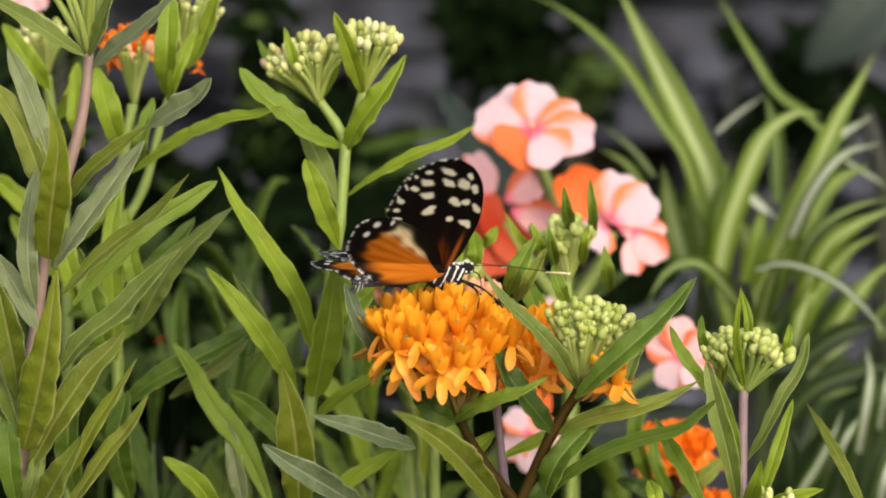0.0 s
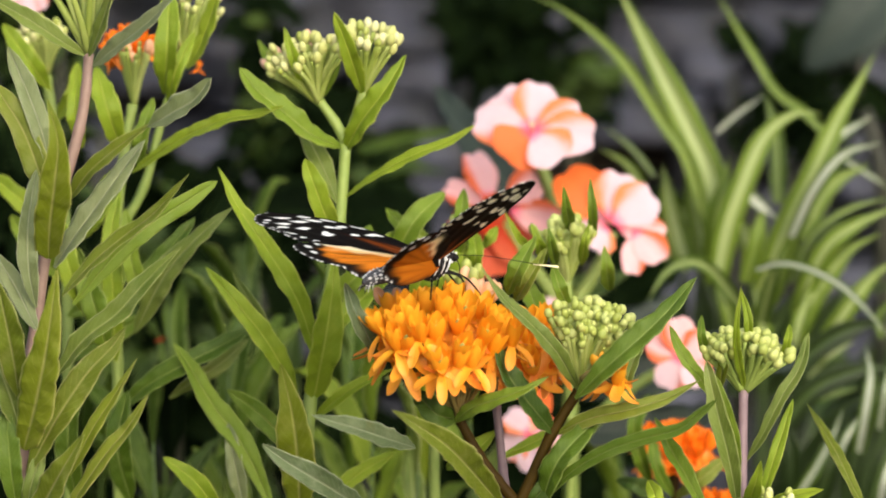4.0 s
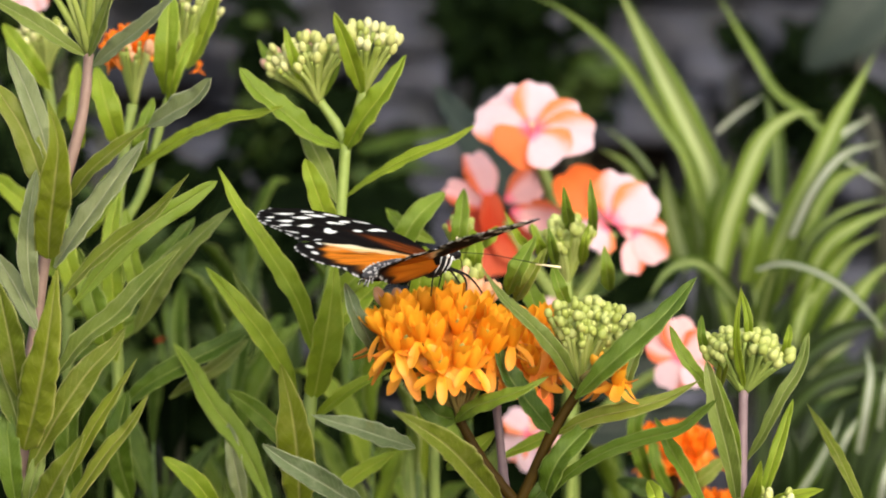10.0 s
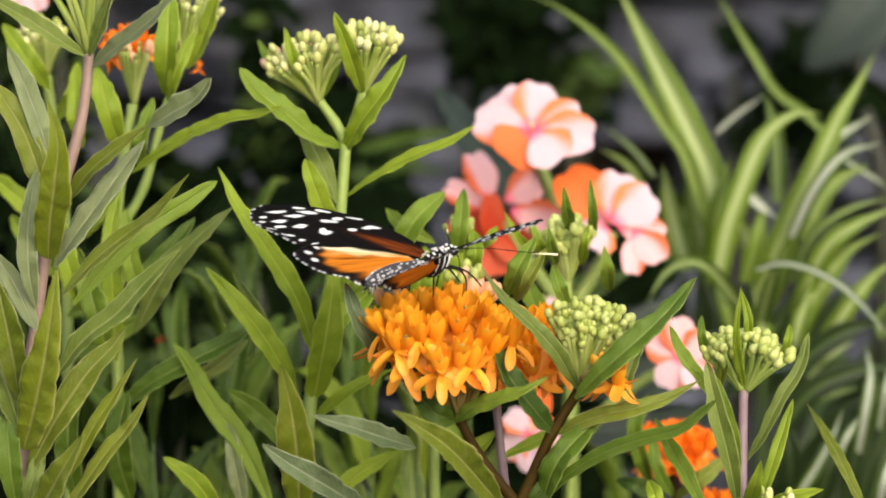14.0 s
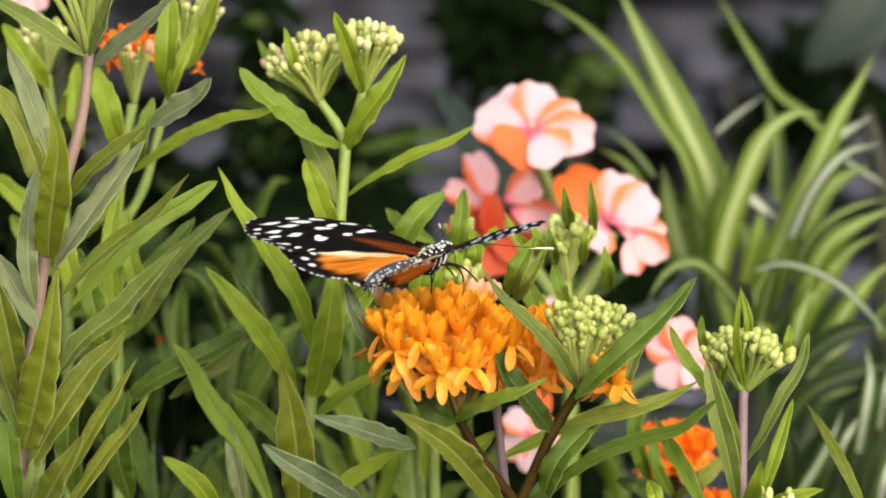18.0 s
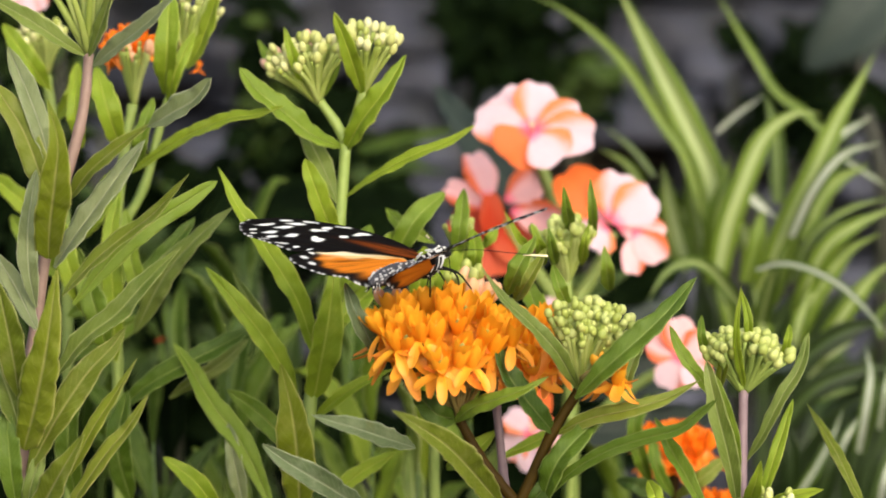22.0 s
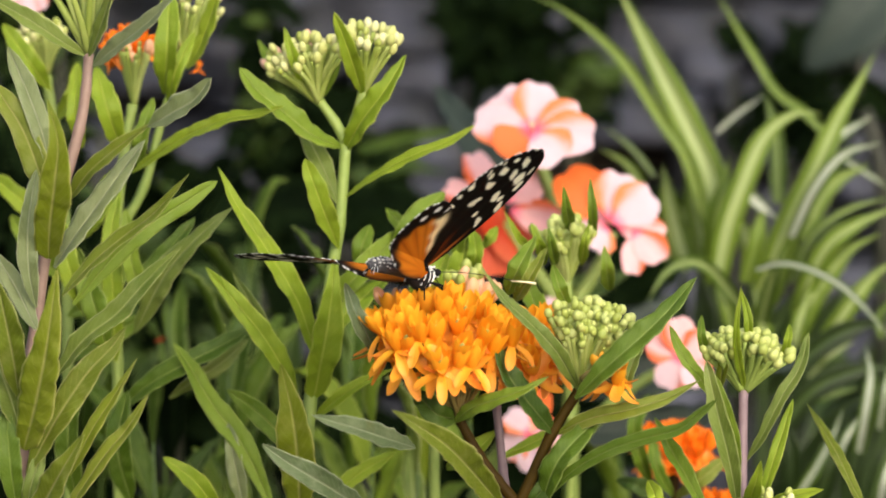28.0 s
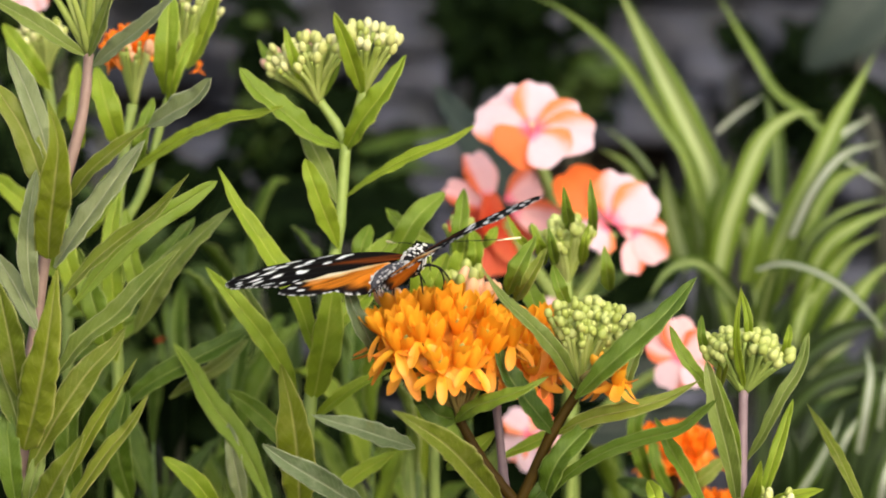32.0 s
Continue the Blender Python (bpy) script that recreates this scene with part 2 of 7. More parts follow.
PALE_PINK = ((0.60, 0.37, 0.40), (0.67, 0.53, 0.59))
SALMON_PINK = ((0.80, 0.38, 0.38), (0.86, 0.53, 0.54))
BLOSSOM = blossom_material("striped_petal", 0.16, PALE_PINK, (0.80, 0.19, 0.05), 0.5)
PETAL_RIM = blossom_material("orange_rimmed_petal", 0.23, PALE_PINK, (0.80, 0.20, 0.06), 0.0)
PETAL_FLAME = blossom_material("orange_petal", 0.80, PALE_PINK, (0.80, 0.15, 0.025), 0.0)
PETAL_SALMON = blossom_material("salmon_petal", 0.24, SALMON_PINK, (0.72, 0.13, 0.035), 0.0)
CORAL = coral_material()


def wing_material(name, rough):
    m, nd, lk, b = node_tree(name, rough, 0.06)
    at = nd.new("ShaderNodeAttribute")
    at.attribute_name = "scales"
    g = nz(nd, lk, 2500.0)
    col = blend(nd, lk, mth(nd, lk, "MULTIPLY", g, 0.1), at.outputs["Color"], (0.02, 0.012, 0.006))
    lk.new(col, b.inputs["Base Color"])
    bump(nd, lk, b, g, 0.25, 0.0002)
    glow_through(nd, lk, b, col, 0.30)
    return m


WING = wing_material("wing_scales", 0.75)
BODY_BLACK = plain("body_black_fur", (0.008, 0.007, 0.007), (0.02, 0.018, 0.017), 900, 0.8, 0.8, 0.0004, spec=0.12)
BODY_WHITE = plain("body_white_scales", (0.55, 0.55, 0.52), (0.8, 0.8, 0.76), 900, 0.6, 0.5, 0.0002)
BODY_SILVER = plain("silver_scales", (0.42, 0.42, 0.41), (0.66, 0.66, 0.64), 900, 0.6, 0.5, 0.0002, vary=0.9)
BODY_GREY = plain("abdomen_grey_scales", (0.02, 0.02, 0.024), (0.17, 0.17, 0.185), 1400, 0.75, 0.8, 0.0004, spec=0.1)
ANTENNA_TIP = plain("antenna_cream", (0.75, 0.65, 0.38), (0.85, 0.76, 0.5), 900, 0.5, 0.2, 0.0002)


# ---- builders ----
def thing(name, at, label, category, group="", kind=""):
    ob = new(name)
    ob.location = at
    ob.empty_display_size = 0.02
    return tagged(ob, label, category, group, kind)


def link_part(name, mesh, parent, at=(0, 0, 0), label=""):
    """A mesh under its thing; at is a world place for parts of things that are not turned."""
    ob = new(name, mesh)
    ob.parent = parent
    base = Vector((0, 0, 0))
    p = parent
    while p is not None:
        base += p.location
        p = p.parent
    ob.location = Vector(at) - base
    if label:
        ob["label"] = label
    return ob


def mesh_of(name, verts, faces, material, uvs=None, smooth=True):
    me = bpy.data.meshes.new(name)
    me.from_pydata([tuple(v) for v in verts], [], faces)
    if uvs is not None:
        lay = me.uv_layers.new(name="UVMap")
        idx = np.empty(len(me.loops), dtype=np.int32)
        me.loops.foreach_get("vertex_index", idx)
        lay.data.foreach_set("uv", np.asarray(uvs, dtype=np.float32)[idx].ravel())
    me.polygons.foreach_set("use_smooth", [smooth] * len(me.polygons))
    me.materials.append(material)
    me.update()
    return me


def unit(v):
    return v / (np.linalg.norm(v) + 1e-12)


def blade_mesh(name, base, mid, tip, width, face, material, shape="lance", fold=0.22, wave=0.05, n=36, thick=0.00028):
    """A leaf along a bowed midrib from base through mid to tip. face: the way its upper side looks."""
    b, m, t = (np.array(v, float) - np.array(base, float) for v in (base, mid, tip))
    c = 2 * m - (b + t) / 2
    s = np.linspace(0, 1, n + 1)[:, None]
    line = (1 - s) ** 2 * b + 2 * s * (1 - s) * c + s ** 2 * t
    tan = 2 * (1 - s) * (c - b) + 2 * s * (t - c)
    s1 = s[:, 0]
    if shape == "lance":
        prof = np.sin(np.pi * np.clip(s1, 0, 1) ** 0.78) ** 1.05 * (1 - 0.22 * s1) * 1.10 + 0.06 * (1 - s1)
    else:
        prof = np.sin(np.pi * s1 ** 0.72) ** 0.7 + 0.05 * (1 - s1)
    across = np.array([-1, -0.55, -0.12, 0.0, 0.12, 0.55, 1.0])
    lift = np.array([1, 0.5, 0.06, -0.10, 0.06, 0.5, 1.0])
    f = np.array(face, float)
    rng = np.random.RandomState(int(abs(np.sum(t) * 1e6 + width * 1e7)) % 99991)
    ph = rng.rand(4) * 6.28
    span = np.linalg.norm(t)
    rip = min(34.0, span / 0.0095 * 6.28) * rng.uniform(0.8, 1.2)
    twist, crook = rng.uniform(-0.45, 0.45), rng.uniform(-0.014, 0.014) * span
    if shape == "lance":
        fold = fold * rng.uniform(0.9, 2.1)
    top, uv = [], []
    for i in range(n + 1):
        ti = unit(tan[i])
        lat = unit(np.cross(ti, f))
        nor = np.cross(lat, ti)
        if shape == "lance":
            w = twist * (s1[i] - 0.4)
            lat, nor = lat * math.cos(w) + nor * math.sin(w), nor * math.cos(w) - lat * math.sin(w)
            line[i] = line[i] + lat * crook * math.sin(s1[i] * 7 + ph[1]) * math.sin(math.pi * s1[i])
        half = prof[i] * width / 2
        for j, (a, l) in enumerate(zip(across, lift)):
            wv = wave * width * abs(a) ** 1.5 * (math.sin(s1[i] * rip + ph[0] + (a > 0) * 2.1) + 0.6 * math.sin(s1[i] * rip * 1.7 + ph[1] + (a > 0)))
            we = 1 + (0.06 * math.sin(s1[i] * 15 + ph[2] + (a > 0) * 1.7) + 0.035 * math.sin(s1[i] * 37 + ph[3] - (a > 0) * 2.3) + 0.03 * math.sin(s1[i] * 83 + ph[0])) * abs(a)
            top.append(line[i] + lat * half * a * we + nor * (half * fold * l * 2 * abs(a) ** 0.5 + wv * min(1, prof[i] * 2)))
            uv.append(((a + 1) / 2, s1[i]))
    k = len(across)
    top = np.array(top)
    verts = list(top)
    nn = []
    for i in range(n + 1):
        ti = unit(tan[i])
        nor = np.cross(unit(np.cross(ti, f)), ti)
        nn += [nor] * k
    verts += list(top - np.array(nn) * thick)
    N = len(top)
    faces = []
    for i in range(n):
        for j in range(k - 1):
            q = (i * k + j, i * k + j + 1, (i + 1) * k + j + 1, (i + 1) * k + j)
            faces.append(q)
            faces.append(tuple(N + v for v in reversed(q)))
        for j in (0, k - 1):
            q = (i * k + j, (i + 1) * k + j, N + (i + 1) * k + j, N + i * k + j)
            faces.append(q if j == 0 else tuple(reversed(q)))
    return mesh_of(name, verts, faces, material, uv + uv)


def leaf(plant, base, mid, tip, width, tone="g", face=(0, -0.8, 0.6), shape="lance", fold=0.22, wave=0.05):
    mat = LEAF[tone]
    return link_part("leaf", blade_mesh("leaf", base, mid, tip, width, face, mat, shape, fold, wave), plant, base)


def spline(points, steps):
    p = [np.array(q, float) for q in points]
    p = [2 * p[0] - p[1]] + p + [2 * p[-1] - p[-2]]
    out = []
    for i in range(1, len(p) - 2):
        for k in range(steps):
            u = k / steps
            out.append(0.5 * (2 * p[i] + (p[i + 1] - p[i - 1]) * u + (2 * p[i - 1] - 5 * p[i] + 4 * p[i + 1] - p[i + 2]) * u * u + (3 * p[i] - p[i - 1] - 3 * p[i + 1] + p[i + 2]) * u ** 3))
    out.append(p[-2])
    return np.array(out)


def blade(plant, points, width, tone, peak=0.45, turn=0.0, kind="lance", n=34):
    """A leaf along a free midrib, widest at peak, turned about its midrib from facing the path."""
    mat = STRAPS.get(tone) or LEAF[tone]
    raw = spline(points, 10)
    d = np.concatenate([[0], np.cumsum(np.linalg.norm(np.diff(raw, axis=0), axis=1))])
    s1 = np.linspace(0, 1, n + 1)
    line = np.stack([np.interp(s1 * d[-1], d, raw[:, k]) for k in range(3)], 1) - np.array(points[0], float)
    tan = np.gradient(line, axis=0)
    rng = np.random.RandomState(int(abs(points[-1][0] * 1e6 + points[0][2] * 1e5 + width * 1e7)) % 99991)
    ph = rng.rand(6) * 6.28
    if kind == "lance":
        p, q = 0.70, 0.70 * (1 - peak) / peak
        prof = s1 ** p * (1 - s1) ** q / (peak ** p * (1 - peak) ** q)
        prof = np.maximum(prof, 0.13 * (1 - s1) ** 2)
        fold, crisp = rng.uniform(0.10, 0.34), 0.11
    elif kind == "clasp":
        prof = np.minimum(0.60 + 1.4 * s1, 1) * np.minimum(1, ((1 - s1) / (1 - peak)) ** 0.8) * np.minimum(1, 0.25 + 14 * s1)
        fold, crisp = rng.uniform(0.08, 0.2), 0.07
    else:
        prof = np.minimum(1, np.minimum(0.7 + s1 * 1.5, (1 - s1) * 2.6 + 0.01)) * (1 - 0.25 * s1)
        fold, crisp = 0.30, 0.012
    across = np.array([-1, -0.78, -0.45, -0.10, 0.0, 0.10, 0.45, 0.78, 1.0])
    k = len(across)
    span = d[-1]
    rip = span / 0.0085 * 6.28 * rng.uniform(0.85, 1.15)
    a0 = radians(turn) + rng.uniform(-0.12, 0.12)
    twist = 0.0 if kind == "strap" else rng.uniform(-0.3, 0.3) if kind == "clasp" else rng.uniform(-0.9, 0.9)
    roll_in = rng.uniform(-0.10, 0.25)
    top, under, uv = [], [], []
    for i in range(n + 1):
        ti = unit(tan[i])
        f = unit(np.array([0, -1.0, 0.30]) - ti * np.dot(ti, (0, -1.0, 0.30)))
        lat = unit(np.cross(ti, f))
        w = a0 + twist * (s1[i] - 0.45)
        lat, nor = lat * math.cos(w) + f * math.sin(w), f * math.cos(w) - lat * math.sin(w)
        half = prof[i] * width / 2
        for a in across:
            e, sd = abs(a), (a > 0) * 2.1
            wav = crisp * half * e ** 1.6 * 2 * (0.6 * math.sin(s1[i] * rip + ph[0] + sd) + 0.5 * math.sin(s1[i] * rip * 0.43 + ph[1] - sd) + 0.25 * math.sin(s1[i] * rip * 2.1 + ph[2]))
            edge = 1 + e * (0.075 * math.sin(s1[i] * 11 + ph[2] + sd) + 0.045 * math.sin(s1[i] * 27 + ph[3] - sd) + 0.022 * math.sin(s1[i] * 67 + ph[4] + sd)) * (kind != "strap")
            rise = half * (fold * e ** 0.8 + roll_in * e ** 4 - 0.05 * math.exp(-(a / 0.14) ** 2))
            top.append(line[i] + lat * half * a * edge + nor * (rise + wav))
            under.append(top[-1] - nor * 0.00026)
            uv.append(((a + 1) / 2, s1[i]))
    N, faces = len(top), []
    for i in range(n):
        for j in range(k - 1):
            q = (i * k + j, i * k + j + 1, (i + 1) * k + j + 1, (i + 1) * k + j)
            faces.append(q)
            faces.append(tuple(N + v for v in reversed(q)))
        faces.append((i * k, (i + 1) * k, N + (i + 1) * k, N + i * k))
        faces.append((N + i * k + k - 1, N + (i + 1) * k + k - 1, (i + 1) * k + k - 1, i * k + k - 1))
    return link_part("leaf", mesh_of("leaf", top + under, faces, mat, uv + uv), plant, points[0])


def tube_mesh(name, points, r0, r1, material, steps=6, sides=8, knots=0.0):
    pts = spline(points, steps) if len(points) > 2 or steps > 1 else np.array(points, float)
    pts = pts - np.array(points[0], float)
    verts, faces, uv = [], [], []
    ref = np.array([0.3, 1.0, 0.2])
    n = len(pts)
    for i, p in enumerate(pts):
        t = unit(pts[min(i + 1, n - 1)] - pts[max(i - 1, 0)])
        x = unit(np.cross(t, ref))
        y = np.cross(t, x)
        s = i / (n - 1)
        r = (r0 + (r1 - r0) * s) * (1 + knots * (i % steps == 0))
        for j in range(sides):
            a = 2 * math.pi * j / sides
            verts.append(p + r * (x * math.cos(a) + y * math.sin(a)))
            uv.append((j / sides, s))
    for i in range(n - 1):
        for j in range(sides):
            faces.append((i * sides + j, i * sides + (j + 1) % sides, (i + 1) * sides + (j + 1) % sides, (i + 1) * sides + j))
    faces.append(tuple(reversed(range(sides))))
    faces.append(tuple((n - 1) * sides + j for j in range(sides)))
    return mesh_of(name, verts, faces, material, uv)


def stem(plant, points, r0, r1, material, name="stem", knots=0.12, label=""):
    return link_part(name, tube_mesh(name, points, r0, r1, material, knots=knots), plant, points[0], label)


def bead_mesh(name, r, length, material, squeeze=0.0, rings=6, sides=8):
    """A small rounded bud along +Z, its foot at the origin."""
    verts, faces = [], []
    for i in range(rings + 1):
        a = math.pi * i / rings
        rr = r * math.sin(a) * (1 - squeeze * (i / rings)) + 0.00002
        for j in range(sides):
            w = 2 * math.pi * j / sides
            k = 1 + 0.07 * math.cos(5 * w)
            verts.append((rr * k * math.cos(w), rr * k * math.sin(w), length * (1 - math.cos(a)) / 2))
    for i in range(rings):
        for j in range(sides):
            faces.append((i * sides + j, i * sides + (j + 1) % sides, (i + 1) * sides + (j + 1) % sides, (i + 1) * sides + j))
    return mesh_of(name, verts, faces, material)


def petal_strip(length, width, curl, lift, around, cup=0.25, n=6, z0=0.0, r0=0.0006, blunt=False):
    """One narrow petal: starts at the rim and bends by curl radians over its length."""
    v, f, uv = [], [], []
    ca, sa = math.cos(around), math.sin(around)
    r, z, d = r0, z0, lift
    for i in range(n + 1):
        s = i / n
        if blunt:
            w = width / 2 * min(1.0, 0.55 + s) * math.sqrt(max(0.03, 1 - max(0, (s - 0.62) / 0.385) ** 2))
        else:
            w = width * (math.sin(math.pi * min(1, 0.20 + 0.74 * s)) ** 0.7) / 2
        for a in (-1, -0.5, 0, 0.5, 1):
            rr, zz = r - cup * w * abs(a) ** 1.6 * math.sin(d), z + cup * w * abs(a) ** 1.6 * math.cos(d)
            v.append((rr * ca - w * a * sa, rr * sa + w * a * ca, zz))
            uv.append(((a + 1) / 2, s))
        r += length / n * math.cos(d)
        z += length / n * math.sin(d)
        d += curl / n
    for i in range(n):
        for j in range(4):
            f.append((i * 5 + j, (i + 1) * 5 + j, (i + 1) * 5 + j + 1, i * 5 + j + 1))
    return v, f, uv


def join_strips(name, strips, material):
    V, F, U = [], [], []
    for v, f, u in strips:
        o = len(V)
        V += v
        U += u
        F += [tuple(o + i for i in q) for q in f]
    return mesh_of(name, V, F, material, U)


TAU = 2 * math.pi
FLORET_MESHES, CROWN_MESHES, DEEP_FLORETS, DEEP_CROWNS = [], [], [], []
for k in range(4):
    cu = (1.0, 0.7, 1.3, 0.3)[k]
    hang = [petal_strip(0.0090, 0.0033, cu + 0.3 * (i % 2), -1.2 + 0.25 * (i % 3), TAU * i / 5 + 0.1 * k, 0.35, 7, blunt=i % 2 == k % 2) for i in range(5)]
    tongues = [petal_strip(0.0066, 0.0029, 0.50 - 0.10 * k + 0.14 * (i % 2), 1.24 - 0.05 * (i % 3), TAU * (i + 0.5) / 5, 0.5, 7, 0.0, 0.0013, True) for i in range(5)]
    spur = [petal_strip(0.0046, 0.0012, -0.5, 1.4, TAU * (i + 0.5) / 5, 0.4, 4, 0.0, 0.0004) for i in range(5)]
    FLORET_MESHES.append(join_strips("floret", hang, PETAL_ORANGE))
    CROWN_MESHES.append(join_strips("crown", tongues + spur, CROWN_ORANGE))
    DEEP_FLORETS.append(join_strips("floret", hang, PETAL_DEEP))
    DEEP_CROWNS.append(join_strips("crown", tongues + spur, PETAL_DEEP))
PISTIL = bead_mesh("pistil", 0.0009, 0.0042, BUD_GREEN, 0.3)
OPEN_FLORETS = []
for k in range(2):
    star = [petal_strip(0.0088, 0.0031, -0.75 + 0.2 * (i % 2), -0.15 - 0.12 * ((i + k) % 3), TAU * i / 5, 0.3, 8, blunt=True) for i in range(5)]
    OPEN_FLORETS.append(join_strips("floret", star, PETAL_ORANGE))
BUDS = {"cream": bead_mesh("bud", 0.0014, 0.0040, BUD_CREAM, 0.15), "green": bead_mesh("bud", 0.0012, 0.0030, BUD_GREEN, 0.2), "lime": bead_mesh("bud", 0.0014, 0.0030, BUD_LIME, 0.1), "pink": bead_mesh("bud", 0.0014, 0.0040, BUD_PINK, 0.2), "peach": bead_mesh("bud", 0.0021, 0.0062, BUD_PEACH, 0.25)}


def aim(ob, z_to, spin=0.0):
    q = Vector(z_to).to_track_quat("Z", "Y")
    ob.rotation_mode = "QUATERNION"
    ob.rotation_quaternion = q @ Euler((0, 0, spin)).to_quaternion()


def cone_dirs(axis, spread, n, rng, flat=1.0):
    a = unit(np.array(axis, float))
    x = unit(np.cross(a, (0.2, 1, 0.1)))
    y = np.cross(a, x)
    out = []
    for i in range(n):
        c = 1 - (1 - math.cos(spread)) * (i + 0.5) / n
        th = math.acos(c)
        ph = i * 2.39996 + rng.uniform(-0.4, 0.4)
        th *= rng.uniform(0.85, 1.1)
        out.append(a * math.cos(th) + (x * math.cos(ph) + y * math.sin(ph) * flat) * math.sin(th))
    return out


def bud_umbel(plant, base, axis, length, spread, n, kinds, seed, stalk=None, r=0.0008, size=1.0, short=0.80):
    """A fan of thin stalks, each with a bud."""
    rng = random.Random(seed)
    stalk = stalk or STALK
    b = np.array(base, float)
    for i, d in enumerate(cone_dirs(axis, spread, n, rng)):
        L = length * rng.uniform(short, 1.06)
        # stalks leave steeply and curve out
        end = b + unit(d) * L
        a = unit(np.array(axis, float))
        bow = b + (end - b) * 0.52 + a * L * 0.05 + np.array([rng.uniform(-1, 1), rng.uniform(-1, 1), 0]) * L * 0.03
        link_part("flower_stalk", tube_mesh("flower_stalk", [b, bow, end], r * 1.1, r * 0.85, stalk, 4, 5), plant, b)
        o = link_part("bud", BUDS[kinds[i % len(kinds)]], plant, end)
        aim(o, unit(end - bow) + np.array([0, 0, 0.3]), rng.uniform(0, 6))
        k = size * rng.uniform(0.8, 1.15)
        o.scale = (k, k, k)


def flower_umbel(plant, foot, centre, radii, n, seed, deep=False, low=-0.55, size=1.0, stalk=None):
    """A dome of open florets round centre, each on its stalk from foot."""
    rng = random.Random(seed)
    c, f0 = np.array(centre, float), np.array(foot, float)
    meshes, crowns = (DEEP_FLORETS, DEEP_CROWNS) if deep else (FLORET_MESHES, CROWN_MESHES)
    stalk = stalk or STALK_TAN
    for i in range(n):
        z = 1 - (1 - low) * (i + 0.5) / n
        ph = i * 2.39996 + rng.uniform(-0.3, 0.3)
        s = math.sqrt(max(0, 1 - z * z))
        d = np.array([s * math.cos(ph), s * math.sin(ph), z])
        p = c + d * np.array(radii) * rng.uniform(0.86, 1.04)
        link_part("flower_stalk", tube_mesh("flower_stalk", [f0, f0 + (p - f0) * 0.5 + np.array([0, 0, 0.002]), p], 0.0008, 0.0007, stalk, 3, 5), plant, f0)
        k = size * rng.uniform(0.88, 1.12)
        o = link_part("floret", meshes[rng.randrange(len(meshes))], plant, p)
        aim(o, d * 0.42 + np.array([0, -0.14, 0.9]) + np.array([rng.uniform(-0.22, 0.22) for _ in range(3)]), rng.uniform(0, 6))
        o.scale = (k, k, k)
        cr = new("crown", crowns[rng.randrange(4)])
        cr.parent = o
        if not deep:
            ps = new("pistil", PISTIL)
            ps.parent = o


def open_floret(plant, foot, at, up, spin, k=0):
    """A wide-open floret with spread petals under an upright crown."""
    f0, p = np.array(foot, float), np.array(at, float)
    link_part("flower_stalk", tube_mesh("flower_stalk", [f0, f0 + (p - f0) * 0.5 + np.array([0, 0, 0.001]), p], 0.0008, 0.0007, STALK_TAN, 3, 5), plant, f0)
    o = link_part("floret", OPEN_FLORETS[k % 2], plant, p)
    aim(o, up, spin)
    for name, mesh in (("crown", CROWN_MESHES[k % 4]), ("pistil", PISTIL)):
        c = new(name, mesh)
        c.parent = o
        c.scale = (1.15, 1.15, 1.25)


def milkweed(x, y, height, n, seed, tone="g", lean=(0.0, 0.0), size=0.07, from_z=0.15, spread=0.5):
    """A leafy shoot: upright stem with narrow leaves in pairs that point up and out."""
    rng = random.Random(seed)
    p = thing("milkweed", (x, y, 0), "leafy green milkweed shoot among the flowering stems", "plant", "milkweed shoots")
    top = np.array([x + lean[0], y + lean[1], height])
    foot = np.array([x, y, -0.01])
    stem(p, [tuple(foot), tuple((foot + top) / 2 + np.array([rng.uniform(-0.01, 0.01), 0, 0])), tuple(top)], 0.0024, 0.0005, STEM_SHOOT)
    for i in range(n):
        z = from_z + (height - from_z) * (i + 0.7) / n
        s = z / height
        a = i * 2.4 + rng.uniform(-0.4, 0.4)
        L = size * rng.uniform(0.75, 1.15) * (1.0 if s < 0.85 else 0.7)
        up = spread + 0.6 * s + rng.uniform(-0.2, 0.2)
        b = foot + (top - foot) * s
        d = np.array([math.cos(a) * math.cos(up), math.sin(a) * math.cos(up), math.sin(up)])
        t = b + d * L + np.array([0, 0, -0.012 * rng.random()])
        m = b + d * L * 0.5 + np.array([0, 0, 0.006])
        leaf(p, tuple(b), tuple(m), tuple(t), L * rng.uniform(0.14, 0.2), rng.choice(tone), (-math.cos(a) * 0.6, -math.sin(a) * 0.6 - 0.3, 0.8))
    return p


# ---- ground and stone wall ----
def ground_sheet():
    v, f = [], []
    xs = [-400, -60, -12, -3] + [i * 0.06 - 1.5 for i in range(51)] + [3, 12, 60, 400]
    ys = [-400, -60, -12, -3] + [i * 0.06 - 1.5 for i in range(51)] + [3, 12, 60, 400]
    for yy in ys:
        for xx in xs:
            h = 0.012 * noise.noise(Vector((xx * 9, yy * 9, 0))) + 0.006 * noise.noise(Vector((xx * 31, yy * 31, 3))) if abs(xx) < 2 and abs(yy) < 2 else 0
            v.append((xx, yy, h))
    n = len(xs)
    for j in range(len(ys) - 1):
        for i in range(n - 1):
            f.append((j * n + i, j * n + i + 1, (j + 1) * n + i + 1, (j + 1) * n + i))
    ob = new("ground", mesh_of("ground", v, f, SOIL))
    tagged(ob, "dark brown crumbly garden soil of the flower bed", "soil", kind="structure")


ground_sheet()

# ---- tall milkweed with mauve stem ----

